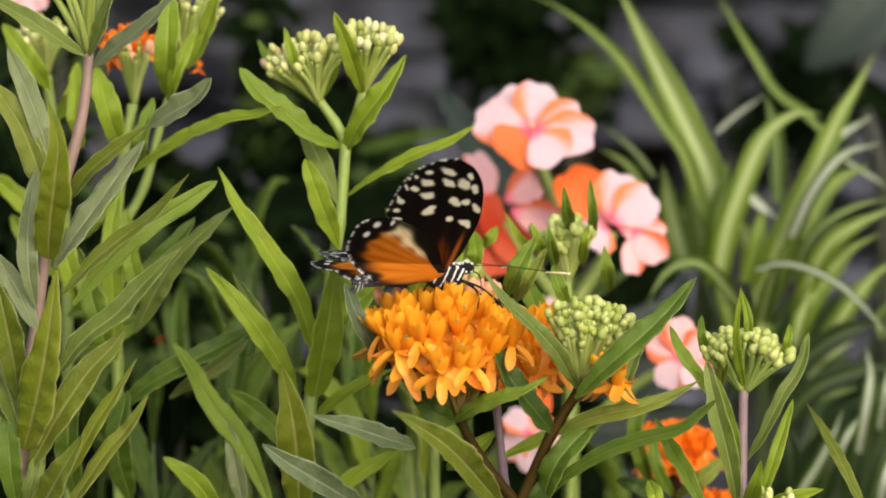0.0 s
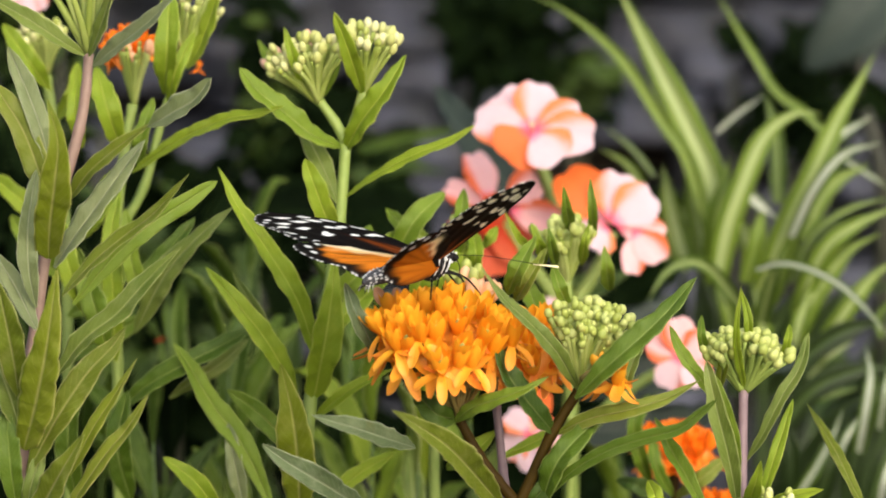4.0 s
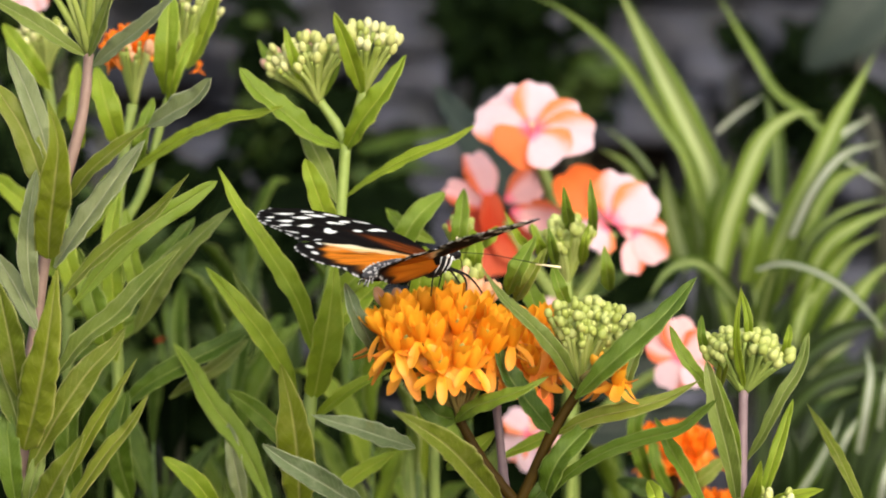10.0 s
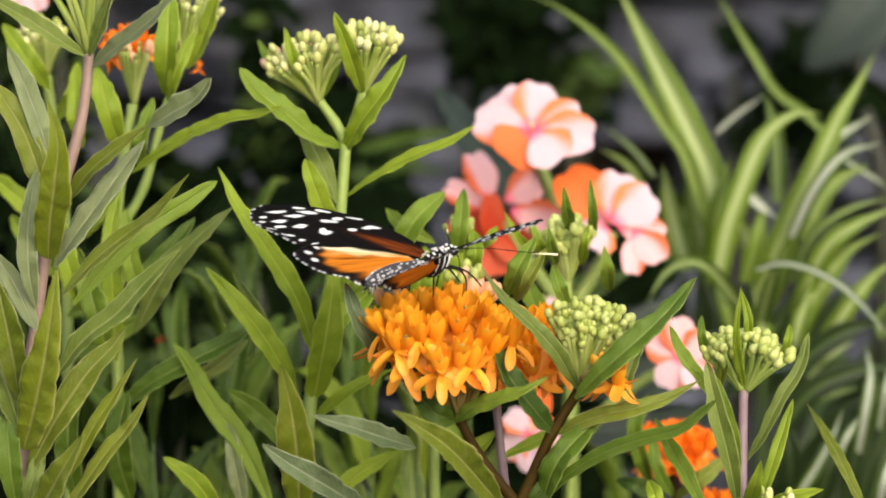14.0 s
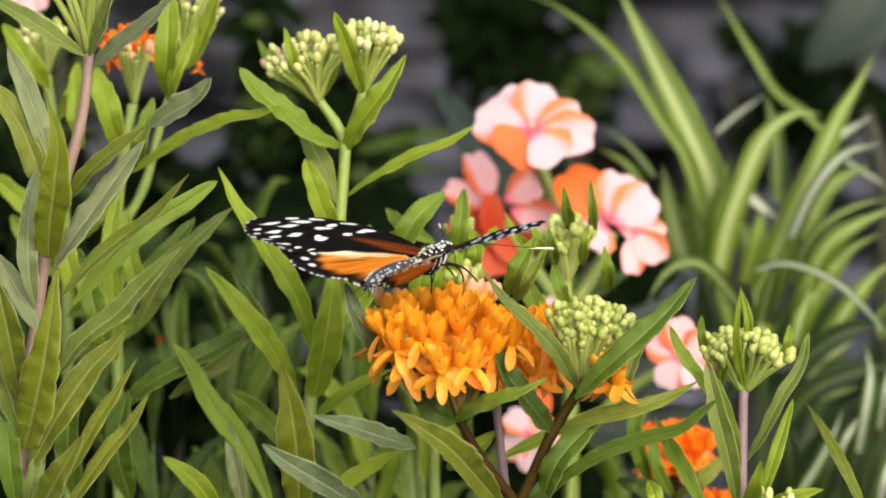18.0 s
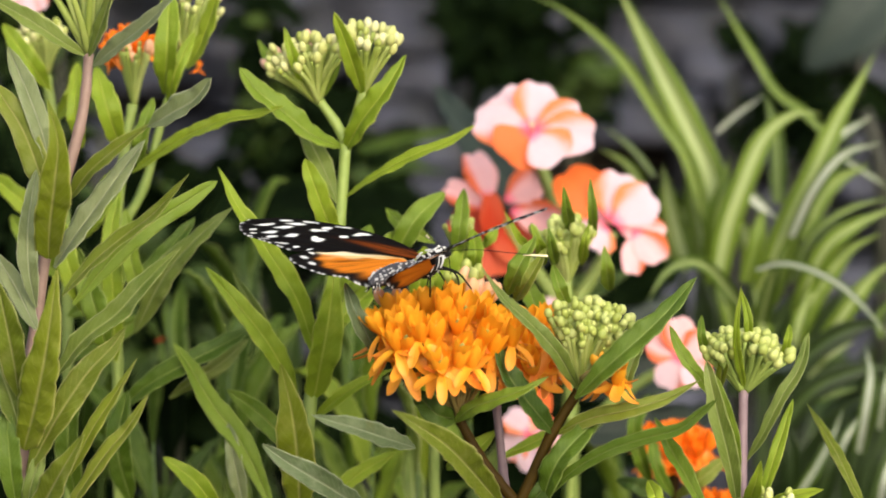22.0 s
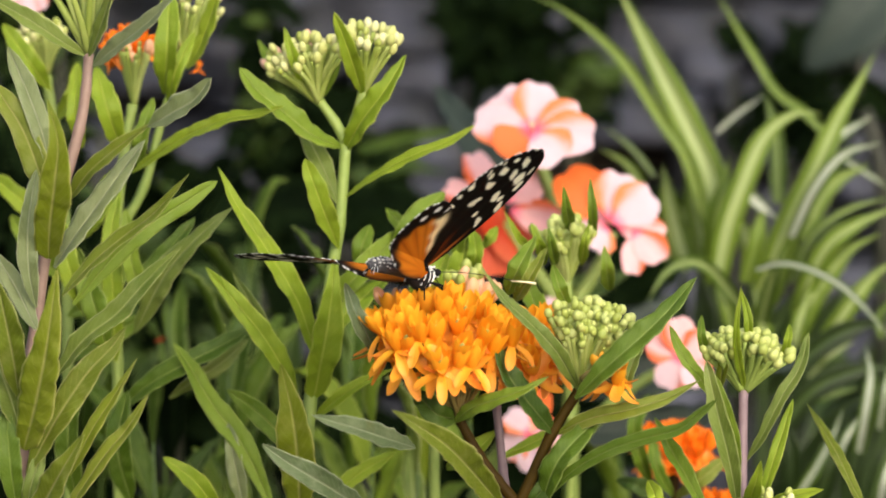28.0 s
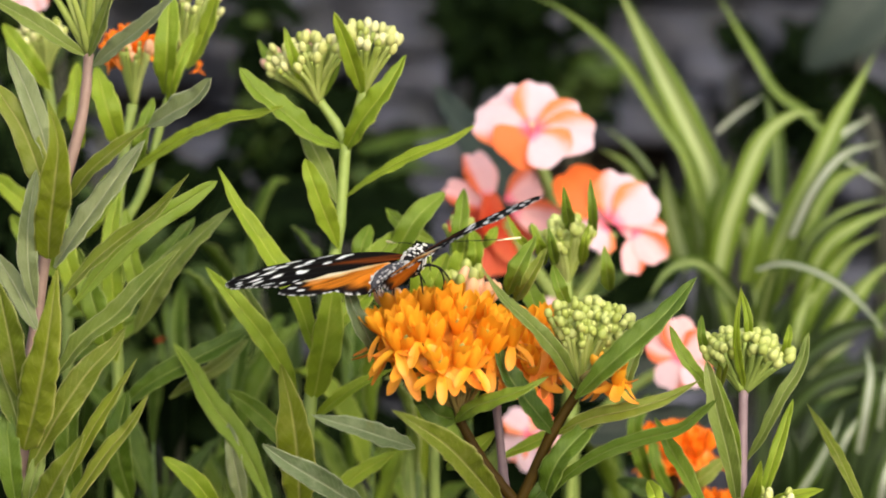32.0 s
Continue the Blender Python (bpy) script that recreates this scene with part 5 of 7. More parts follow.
petal_on(drooping_blossom, (0.0545, 0.1857, 0.5823), (0.0691, 0.1911, 0.5920), 0.0159, (0.25, -1, 0.45), PETAL_RIM, 166)
petal_on(drooping_blossom, (0.0538, 0.1850, 0.5813), (0.0499, 0.1799, 0.5738), 0.0100, (0.38, -1, 0.45), PETAL_RIM, 167)
low_blossom = throat(salmon, (0.0778, 0.1832, 0.5386), "orange-striped pink blossom")
petal_on(low_blossom, (0.0778, 0.1832, 0.5386), (0.0672, 0.1841, 0.5445), 0.0118, (0.12, -1, 0.45), PETAL_SALMON, 110)
petal_on(low_blossom, (0.0777, 0.1826, 0.5387), (0.0761, 0.1845, 0.5519), 0.0122, (0.25, -1, 0.45), PETAL_SALMON, 111)
petal_on(low_blossom, (0.0777, 0.1821, 0.5388), (0.0871, 0.1830, 0.5454), 0.0111, (0.38, -1, 0.45), PETAL_SALMON, 112)
petal_on(low_blossom, (0.0777, 0.1815, 0.5389), (0.0860, 0.1803, 0.5309), 0.0126, (0.19, -1, 0.45), PETAL_RIM, 113)
petal_on(low_blossom, (0.0776, 0.1809, 0.5390), (0.0726, 0.1794, 0.5284), 0.0122, (0.31, -1, 0.45), PETAL_RIM, 114)
shaded_blossom = throat(salmon, (0.0284, 0.1797, 0.5138), "orange-striped pink blossom")
petal_on(shaded_blossom, (0.0284, 0.1800, 0.5152), (0.0332, 0.1818, 0.5280), 0.0085, (0.12, -1, 0.45), PETAL_FLAME, 140)
petal_on(shaded_blossom, (0.0284, 0.1792, 0.5139), (0.0384, 0.1793, 0.5150), 0.0096, (0.25, -1, 0.45), PETAL_SALMON, 141)
petal_on(shaded_blossom, (0.0284, 0.1786, 0.5140), (0.0295, 0.1768, 0.5012), 0.0115, (0.38, -1, 0.45), PETAL_RIM, 142)
petal_on(shaded_blossom, (0.0284, 0.1780, 0.5141), (0.0196, 0.1770, 0.5071), 0.0100, (0.19, -1, 0.45), PETAL_RIM, 143)
petal_on(shaded_blossom, (0.0284, 0.1774, 0.5142), (0.0206, 0.1784, 0.5211), 0.0100, (0.31, -1, 0.45), PETAL_RIM, 144)
blossom(salmon, (0.0377, 0.2038, 0.5413), 0.0142, (0.1, -1, 0.4), 0.20, BLOSSOM, 5, 6)
blossom(salmon, (-0.1352, 0.2000, 0.6579), 0.0081, (0.1, -1, 0.2), 0.20, BLOSSOM, 5, 7)
blossom(salmon, (-0.0931, 0.1900, 0.5435), 0.0018, (0.1, -0.5, -0.6), 0.20, CORAL, 5, 8)
leaf(salmon, (0.0423, 0.2361, 0.5554), (0.0431, 0.2296, 0.5525), (0.0643, 0.2366, 0.5592), 0.0123, "d", shape="oval")
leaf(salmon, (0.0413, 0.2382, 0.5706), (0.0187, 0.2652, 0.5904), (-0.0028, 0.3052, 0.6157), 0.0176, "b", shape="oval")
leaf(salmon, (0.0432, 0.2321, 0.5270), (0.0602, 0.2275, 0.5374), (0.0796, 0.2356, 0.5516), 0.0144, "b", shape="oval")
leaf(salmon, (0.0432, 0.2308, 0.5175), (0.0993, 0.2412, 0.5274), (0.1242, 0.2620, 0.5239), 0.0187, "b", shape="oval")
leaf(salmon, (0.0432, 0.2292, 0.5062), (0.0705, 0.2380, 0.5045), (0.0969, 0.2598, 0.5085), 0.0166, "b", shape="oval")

# ---- striped spider plants ----

spider = thing("spider_plant", (0.1108, 0.2843, 0), "arching green spider plant with cream-striped strap leaves", "plant", "spider plants")
blade(spider, [(0.0978, 0.2950, 0.5527), (0.0951, 0.2982, 0.5804), (0.0879, 0.2996, 0.5983), (0.0779, 0.3005, 0.6181), (0.0666, 0.3005, 0.6400), (0.0596, 0.3000, 0.6540)], 0.0119, "s", 0.4, 12, "strap")
blade(spider, [(0.0927, 0.2950, 0.5668), (0.0857, 0.2979, 0.5905), (0.0771, 0.2992, 0.6033), (0.0651, 0.3003, 0.6222), (0.0538, 0.3006, 0.6337), (0.0408, 0.3005, 0.6432), (0.0289, 0.3000, 0.6484)], 0.0047, "s", 0.5, 14, "strap")
blade(spider, [(0.0958, 0.2850, 0.5482), (0.0987, 0.2814, 0.5666), (0.1038, 0.2800, 0.5827), (0.1112, 0.2807, 0.5994), (0.1214, 0.2826, 0.6075), (0.1322, 0.2850, 0.6078)], 0.0098, "s", 0.35, -12, "strap")
blade(spider, [(0.1114, 0.2900, 0.5434), (0.1201, 0.2854, 0.5681), (0.1282, 0.2849, 0.5851), (0.1384, 0.2877, 0.6066), (0.1449, 0.2907, 0.6171), (0.1515, 0.2950, 0.6282)], 0.0094, "s", 0.4, -14, "strap")
blade(spider, [(0.0985, 0.3350, 0.5951), (0.1054, 0.3350, 0.6014), (0.1167, 0.3350, 0.6094)], 0.0020, "v", 0.5, 5, "strap")
blade(spider, [(0.1196, 0.3150, 0.5722), (0.1194, 0.3199, 0.5919), (0.1167, 0.3234, 0.6057), (0.1143, 0.3250, 0.6116)], 0.0064, "t", 0.5, 0, "strap")
blade(spider, [(0.1383, 0.3200, 0.5939), (0.1295, 0.3239, 0.6036), (0.1198, 0.3273, 0.6104), (0.1123, 0.3314, 0.6222), (0.1051, 0.3354, 0.6340), (0.0972, 0.3400, 0.6479)], 0.0036, "s", 0.5, 10, "strap")
blade(spider, [(0.1213, 0.2800, 0.5648), (0.1291, 0.2726, 0.5836), (0.1391, 0.2720, 0.5951), (0.1518, 0.2750, 0.5983)], 0.0058, "v", 0.5, -10, "strap")
blade(spider, [(0.1315, 0.3100, 0.5850), (0.1398, 0.3099, 0.5961), (0.1528, 0.3150, 0.6036)], 0.0044, "v", 0.5, 0, "strap")
blade(spider, [(0.1384, 0.3200, 0.5899), (0.1465, 0.3200, 0.5854), (0.1608, 0.3200, 0.5760)], 0.0024, "v", 0.5, 0, "strap")
blade(spider, [(0.1074, 0.2550, 0.5569), (0.1147, 0.2508, 0.5597), (0.1232, 0.2460, 0.5590), (0.1339, 0.2395, 0.5545), (0.1425, 0.2329, 0.5472), (0.1514, 0.2250, 0.5371)], 0.0032, "v", 0.55, 0, "strap")
blade(spider, [(0.1215, 0.2800, 0.5489), (0.1269, 0.2758, 0.5634), (0.1349, 0.2750, 0.5718), (0.1448, 0.2764, 0.5766), (0.1566, 0.2800, 0.5787)], 0.0035, "t", 0.5, 0, "strap")
blade(spider, [(0.1232, 0.2750, 0.5377), (0.1309, 0.2659, 0.5609), (0.1417, 0.2638, 0.5710), (0.1569, 0.2650, 0.5777)], 0.0081, "s", 0.5, -10, "strap")
blade(spider, [(0.1095, 0.2750, 0.5297), (0.1129, 0.2589, 0.5520), (0.1185, 0.2550, 0.5673)], 0.0062, "t", 0.5, 0, "strap")
blade(spider, [(0.1021, 0.2900, 0.5838), (0.1100, 0.2880, 0.5757), (0.1177, 0.2900, 0.5698)], 0.0051, "v", 0.5, 0, "strap")
blade(spider, [(0.1078, 0.2800, 0.5369), (0.1013, 0.2732, 0.5444), (0.0924, 0.2630, 0.5558), (0.0842, 0.2564, 0.5595), (0.0761, 0.2495, 0.5566), (0.0693, 0.2400, 0.5480)], 0.0050, "t", 0.5, 15, "strap")
blade(spider, [(0.1184, 0.2750, 0.5218), (0.1271, 0.2708, 0.5423), (0.1393, 0.2694, 0.5604), (0.1518, 0.2700, 0.5678)], 0.0081, "s", 0.5, -10, "strap")
blade(spider, [(0.1288, 0.2700, 0.5226), (0.1380, 0.2656, 0.5392), (0.1485, 0.2644, 0.5532), (0.1572, 0.2650, 0.5590)], 0.0077, "s", 0.5, -10, "strap")
blade(spider, [(0.1288, 0.2700, 0.5226), (0.1362, 0.2618, 0.5335), (0.1448, 0.2650, 0.5381)], 0.0042, "t", 0.5, 0, "strap")
blade(spider, [(0.1278, 0.2800, 0.5153), (0.1360, 0.2802, 0.5233), (0.1449, 0.2850, 0.5277)], 0.0035, "t", 0.5, 0, "strap")
blade(spider, [(0.1264, 0.2850, 0.5036), (0.1363, 0.2851, 0.5080), (0.1467, 0.2900, 0.5095)], 0.0029, "t", 0.5, 0, "strap")
blade(spider, [(0.0948, 0.3100, 0.5485), (0.0909, 0.3120, 0.5685), (0.0859, 0.3120, 0.5888)], 0.0100, "s", 0.5, 8, "strap")
blade(spider, [(0.0868, 0.3120, 0.5503), (0.0823, 0.3158, 0.5660), (0.0781, 0.3160, 0.5863)], 0.0084, "s", 0.5, 8, "strap")
blade(spider, [(0.0956, 0.3000, 0.5459), (0.0957, 0.2923, 0.5671), (0.1004, 0.2950, 0.5908)], 0.0102, "s", 0.5, -5, "strap")
blade(spider, [(0.0873, 0.3160, 0.5476), (0.0821, 0.3182, 0.5555), (0.0842, 0.3220, 0.5693), (0.0895, 0.3250, 0.5607)], 0.0040, "t", 0.5, 0, "strap")
blade(spider, [(0.0799, 0.3150, 0.5519), (0.0739, 0.3191, 0.5676), (0.0678, 0.3206, 0.5837), (0.0557, 0.3200, 0.5915)], 0.0052, "s", 0.5, 10, "strap")
blade(spider, [(0.1063, 0.2880, 0.5477), (0.1098, 0.2843, 0.5642), (0.1125, 0.2900, 0.5754)], 0.0067, "s", 0.5, 0, "strap")
blade(spider, [(0.1145, 0.2900, 0.5394), (0.1222, 0.2863, 0.5620), (0.1316, 0.2900, 0.5714)], 0.0071, "s", 0.5, -6, "strap")
blade(spider, [(0.1270, 0.3000, 0.5621), (0.1372, 0.3055, 0.5795), (0.1514, 0.3080, 0.5872)], 0.0067, "s", 0.5, -8, "strap")
blade(spider, [(0.1133, 0.2720, 0.5183), (0.1110, 0.2699, 0.5365), (0.1070, 0.2700, 0.5504)], 0.0066, "s", 0.5, 5, "strap")
blade(spider, [(0.1018, 0.2780, 0.5292), (0.0985, 0.2740, 0.5418), (0.0942, 0.2800, 0.5529)], 0.0058, "s", 0.5, 5, "strap")
blade(spider, [(0.1212, 0.2720, 0.5183), (0.1230, 0.2680, 0.5348), (0.1285, 0.2700, 0.5504)], 0.0070, "s", 0.5, -5, "strap")
blade(spider, [(-0.0318, 0.4200, 0.5786), (-0.0140, 0.4450, 0.5805), (0.0125, 0.4800, 0.5809)], 0.0048, "d", 0.5, 0, "strap")
blade(spider, [(-0.0288, 0.4200, 0.5690), (-0.0140, 0.4482, 0.5682), (0.0036, 0.4800, 0.5634)], 0.0039, "d", 0.5, 0, "strap")
# x straps close the gaps behind, coloured as if in shade
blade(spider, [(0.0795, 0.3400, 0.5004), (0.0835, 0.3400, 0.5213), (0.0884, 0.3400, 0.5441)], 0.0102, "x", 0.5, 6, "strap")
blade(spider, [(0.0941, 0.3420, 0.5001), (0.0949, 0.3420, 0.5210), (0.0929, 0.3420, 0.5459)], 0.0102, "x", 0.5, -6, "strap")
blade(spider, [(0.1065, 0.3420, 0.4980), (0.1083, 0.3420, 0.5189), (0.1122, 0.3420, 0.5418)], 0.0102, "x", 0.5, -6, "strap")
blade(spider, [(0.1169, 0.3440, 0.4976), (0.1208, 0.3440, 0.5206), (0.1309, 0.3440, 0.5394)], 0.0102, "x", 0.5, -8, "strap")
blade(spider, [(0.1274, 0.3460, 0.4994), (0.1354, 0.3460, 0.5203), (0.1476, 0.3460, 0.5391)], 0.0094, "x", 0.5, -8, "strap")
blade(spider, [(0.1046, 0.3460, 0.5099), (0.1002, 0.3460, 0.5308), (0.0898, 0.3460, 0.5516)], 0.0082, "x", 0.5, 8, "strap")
blade(spider, [(0.0999, 0.3060, 0.5491), (0.0957, 0.3062, 0.5693), (0.0911, 0.3055, 0.5875), (0.0839, 0.3040, 0.6048)], 0.0079, "s", 0.5, 8, "strap")
blade(spider, [(0.1093, 0.3020, 0.5456), (0.1074, 0.3000, 0.5601), (0.1029, 0.3000, 0.5721)], 0.0071, "s", 0.5, -8, "strap")
blade(spider, [(0.0760, 0.3300, 0.5801), (0.0680, 0.3352, 0.5897), (0.0584, 0.3400, 0.5966)], 0.0024, "t", 0.5, 5, "strap")

spider2 = thing("spider_plant", (0.1467, 0.2397, 0), "spider plant with white-striped leaves low in the bed", "plant", "spider plants")
blade(spider2, [(0.1422, 0.2420, 0.4959), (0.1437, 0.2361, 0.5098), (0.1455, 0.2379, 0.5221), (0.1452, 0.2413, 0.5274), (0.1442, 0.2460, 0.5321)], 0.0053, "v", 0.5, 6, "strap")
blade(spider2, [(0.1345, 0.2340, 0.4932), (0.1358, 0.2320, 0.4998), (0.1381, 0.2325, 0.5044), (0.1418, 0.2360, 0.5092)], 0.0038, "v", 0.5, 8, "strap")
blade(spider2, [(0.1187, 0.2470, 0.4729), (0.1231, 0.2432, 0.4825), (0.1280, 0.2420, 0.4908), (0.1334, 0.2436, 0.5011), (0.1372, 0.2480, 0.5102)], 0.0049, "v", 0.5, 8, "strap")
blade(spider2, [(0.1493, 0.2420, 0.4753), (0.1504, 0.2342, 0.4877), (0.1557, 0.2420, 0.4999)], 0.0042, "v", 0.5, -6, "strap")
blade(spider2, [(0.1495, 0.2460, 0.5031), (0.1506, 0.2401, 0.5159), (0.1522, 0.2460, 0.5247)], 0.0046, "v", 0.5, -6, "strap")
# x tone again: the dark of this low corner is painted into the straps
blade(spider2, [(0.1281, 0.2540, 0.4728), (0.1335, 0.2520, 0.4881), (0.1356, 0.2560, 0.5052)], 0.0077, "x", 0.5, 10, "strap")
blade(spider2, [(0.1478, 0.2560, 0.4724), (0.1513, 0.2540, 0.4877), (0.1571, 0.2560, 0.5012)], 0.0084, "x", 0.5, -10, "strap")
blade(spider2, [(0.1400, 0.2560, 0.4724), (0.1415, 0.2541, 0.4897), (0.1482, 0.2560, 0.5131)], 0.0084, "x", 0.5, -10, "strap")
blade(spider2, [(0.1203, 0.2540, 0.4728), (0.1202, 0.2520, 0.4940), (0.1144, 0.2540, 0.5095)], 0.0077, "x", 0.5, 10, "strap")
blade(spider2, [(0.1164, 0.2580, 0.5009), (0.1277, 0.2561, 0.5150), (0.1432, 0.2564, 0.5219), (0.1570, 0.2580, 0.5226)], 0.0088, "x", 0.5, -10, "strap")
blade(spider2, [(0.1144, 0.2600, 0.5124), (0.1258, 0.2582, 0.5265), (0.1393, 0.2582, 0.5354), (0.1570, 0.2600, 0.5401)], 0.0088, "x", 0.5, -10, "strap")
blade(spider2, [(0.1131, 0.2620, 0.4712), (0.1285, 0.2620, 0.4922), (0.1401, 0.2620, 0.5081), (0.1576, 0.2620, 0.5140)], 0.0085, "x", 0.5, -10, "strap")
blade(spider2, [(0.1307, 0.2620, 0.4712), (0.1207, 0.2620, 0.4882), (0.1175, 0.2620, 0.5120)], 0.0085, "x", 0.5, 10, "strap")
blade(spider2, [(0.1504, 0.2520, 0.5335), (0.1495, 0.2520, 0.5413), (0.1560, 0.2520, 0.5491)], 0.0031, "t", 0.5, 0, "strap")

# leaves at the heart of each rosette, low and behind, shade in their x tone
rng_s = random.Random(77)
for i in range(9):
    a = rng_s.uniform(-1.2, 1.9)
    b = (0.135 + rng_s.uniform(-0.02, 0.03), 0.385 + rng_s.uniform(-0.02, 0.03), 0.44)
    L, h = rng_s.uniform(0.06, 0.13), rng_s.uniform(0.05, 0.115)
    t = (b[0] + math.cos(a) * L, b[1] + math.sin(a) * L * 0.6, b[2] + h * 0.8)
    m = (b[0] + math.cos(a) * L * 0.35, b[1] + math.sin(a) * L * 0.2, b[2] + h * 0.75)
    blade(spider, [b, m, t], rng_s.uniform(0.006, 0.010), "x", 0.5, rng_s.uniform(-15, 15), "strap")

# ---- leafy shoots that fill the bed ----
# d and k tones put the darkness between the stems into the leaf colour
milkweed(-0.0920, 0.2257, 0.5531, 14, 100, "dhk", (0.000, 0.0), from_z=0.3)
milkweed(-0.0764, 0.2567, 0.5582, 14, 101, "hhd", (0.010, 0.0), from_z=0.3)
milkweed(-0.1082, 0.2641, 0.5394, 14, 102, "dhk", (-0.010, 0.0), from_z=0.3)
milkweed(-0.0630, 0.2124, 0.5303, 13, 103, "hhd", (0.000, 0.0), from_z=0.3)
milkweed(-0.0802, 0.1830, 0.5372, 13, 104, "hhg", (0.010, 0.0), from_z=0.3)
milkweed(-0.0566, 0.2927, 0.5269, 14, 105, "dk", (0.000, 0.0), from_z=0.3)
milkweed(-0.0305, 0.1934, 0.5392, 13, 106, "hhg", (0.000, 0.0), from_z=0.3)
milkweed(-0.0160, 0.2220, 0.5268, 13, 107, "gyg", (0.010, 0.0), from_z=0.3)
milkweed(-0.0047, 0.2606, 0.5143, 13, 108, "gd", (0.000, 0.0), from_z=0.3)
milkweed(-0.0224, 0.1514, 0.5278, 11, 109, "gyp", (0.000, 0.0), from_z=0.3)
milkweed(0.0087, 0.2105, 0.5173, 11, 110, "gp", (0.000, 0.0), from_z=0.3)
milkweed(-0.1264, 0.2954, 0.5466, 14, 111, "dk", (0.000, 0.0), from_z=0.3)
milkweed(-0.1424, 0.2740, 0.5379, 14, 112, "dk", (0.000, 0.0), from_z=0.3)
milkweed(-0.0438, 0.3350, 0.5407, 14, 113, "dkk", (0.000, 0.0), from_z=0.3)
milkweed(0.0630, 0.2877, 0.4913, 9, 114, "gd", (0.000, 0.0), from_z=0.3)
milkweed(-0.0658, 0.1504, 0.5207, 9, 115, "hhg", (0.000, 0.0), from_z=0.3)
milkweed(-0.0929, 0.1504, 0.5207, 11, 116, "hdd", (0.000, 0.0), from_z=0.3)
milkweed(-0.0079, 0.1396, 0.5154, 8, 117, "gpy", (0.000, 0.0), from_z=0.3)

# ---- dark shrub and slate wall behind the bed ----
def slate(rng, lx, ly, lz):
    v, f = [], []
    n = 4
    idx = {}
    for fx in range(n + 1):
        for fy in range(3):
            for fz in range(n):
                if 0 < fx < n and fy == 1 and 0 < fz < n - 1:
                    continue
                p = Vector(((fx / n - 0.5) * lx, (fy / 2 - 0.5) * ly, (fz / (n - 1) - 0.5) * lz))
                q = p + noise.noise_vector(p * 14 + Vector((rng, 0, 0))) * min(0.022, 0.4 * lz)
                k = 1 - 0.12 * (abs(fx / n - 0.5) * 2) ** 4
                idx[(fx, fy, fz)] = len(v)
                v.append((q.x, q.y * k, q.z * k))

    def quad(a, b, c, d):
        f.append((idx[a], idx[b], idx[c], idx[d]))

    for i in range(n):
        for k in range(n - 1):
            quad((i, 0, k), (i + 1, 0, k), (i + 1, 0, k + 1), (i, 0, k + 1))
            quad((i, 2, k), (i, 2, k + 1), (i + 1, 2, k + 1), (i + 1, 2, k))
        for j in range(2):
            quad((i, j, 0), (i, j + 1, 0), (i + 1, j + 1, 0), (i + 1, j, 0))
            quad((i, j, n - 1), (i + 1, j, n - 1), (i + 1, j + 1, n - 1), (i, j + 1, n - 1))
    for j in range(2):
        for k in range(n - 1):
            quad((0, j, k), (0, j, k + 1), (0, j + 1, k + 1), (0, j + 1, k))
            quad((n, j, k), (n, j + 1, k), (n, j + 1, k + 1), (n, j, k + 1))
    return mesh_of("stone", v, f, STONE, smooth=False)


def stone_wall():
    bm = bmesh.new()
    bmesh.ops.create_cube(bm, size=1.0)
    bmesh.ops.scale(bm, vec=(2.6, 0.25, 1.5), verts=bm.verts)
    bmesh.ops.subdivide_edges(bm, edges=bm.edges[:], cuts=6, use_grid_fill=True)
    for w in bm.verts:
        w.co += noise.noise_vector(w.co * 5) * 0.02
    me = bpy.data.meshes.new("wall_slate")
    bm.to_mesh(me)
    bm.free()
    me.materials.append(SOIL)
    wall = new("wall_slate", me)
    wall.location = (0, 1.46, 0.74)
    tagged(wall, "dry-laid wall of weathered grey slate blocks", "wall", kind="structure")
    rng = random.Random(4)
    z = 0.0
    while z < 1.42:
        # thin flat courses behind the bed, thicker blocks above and below
        fine = 0.38 < z < 0.70
        h = rng.uniform(0.014, 0.036) if fine else rng.uniform(0.04, 0.075)
        x = -1.28 + rng.uniform(-0.08, 0)
        while x < 1.28:
            w = rng.uniform(0.035, 0.11) if fine and abs(x + 0.05) < 0.40 else rng.uniform(0.12, 0.24)
            w = min(w, 1.29 - x)
            if rng.random() > 0.12:
                o = link_part("stone", slate(rng.uniform(0, 99), w * 0.95, 0.16, h * 0.88), wall, (x + w / 2, 1.28 + rng.uniform(-0.03, 0.06), z + h / 2))
                o.rotation_euler = (rng.uniform(-0.08, 0.08), rng.uniform(-0.05, 0.05), rng.uniform(-0.12, 0.12))
            x += w
        z += h


stone_wall()


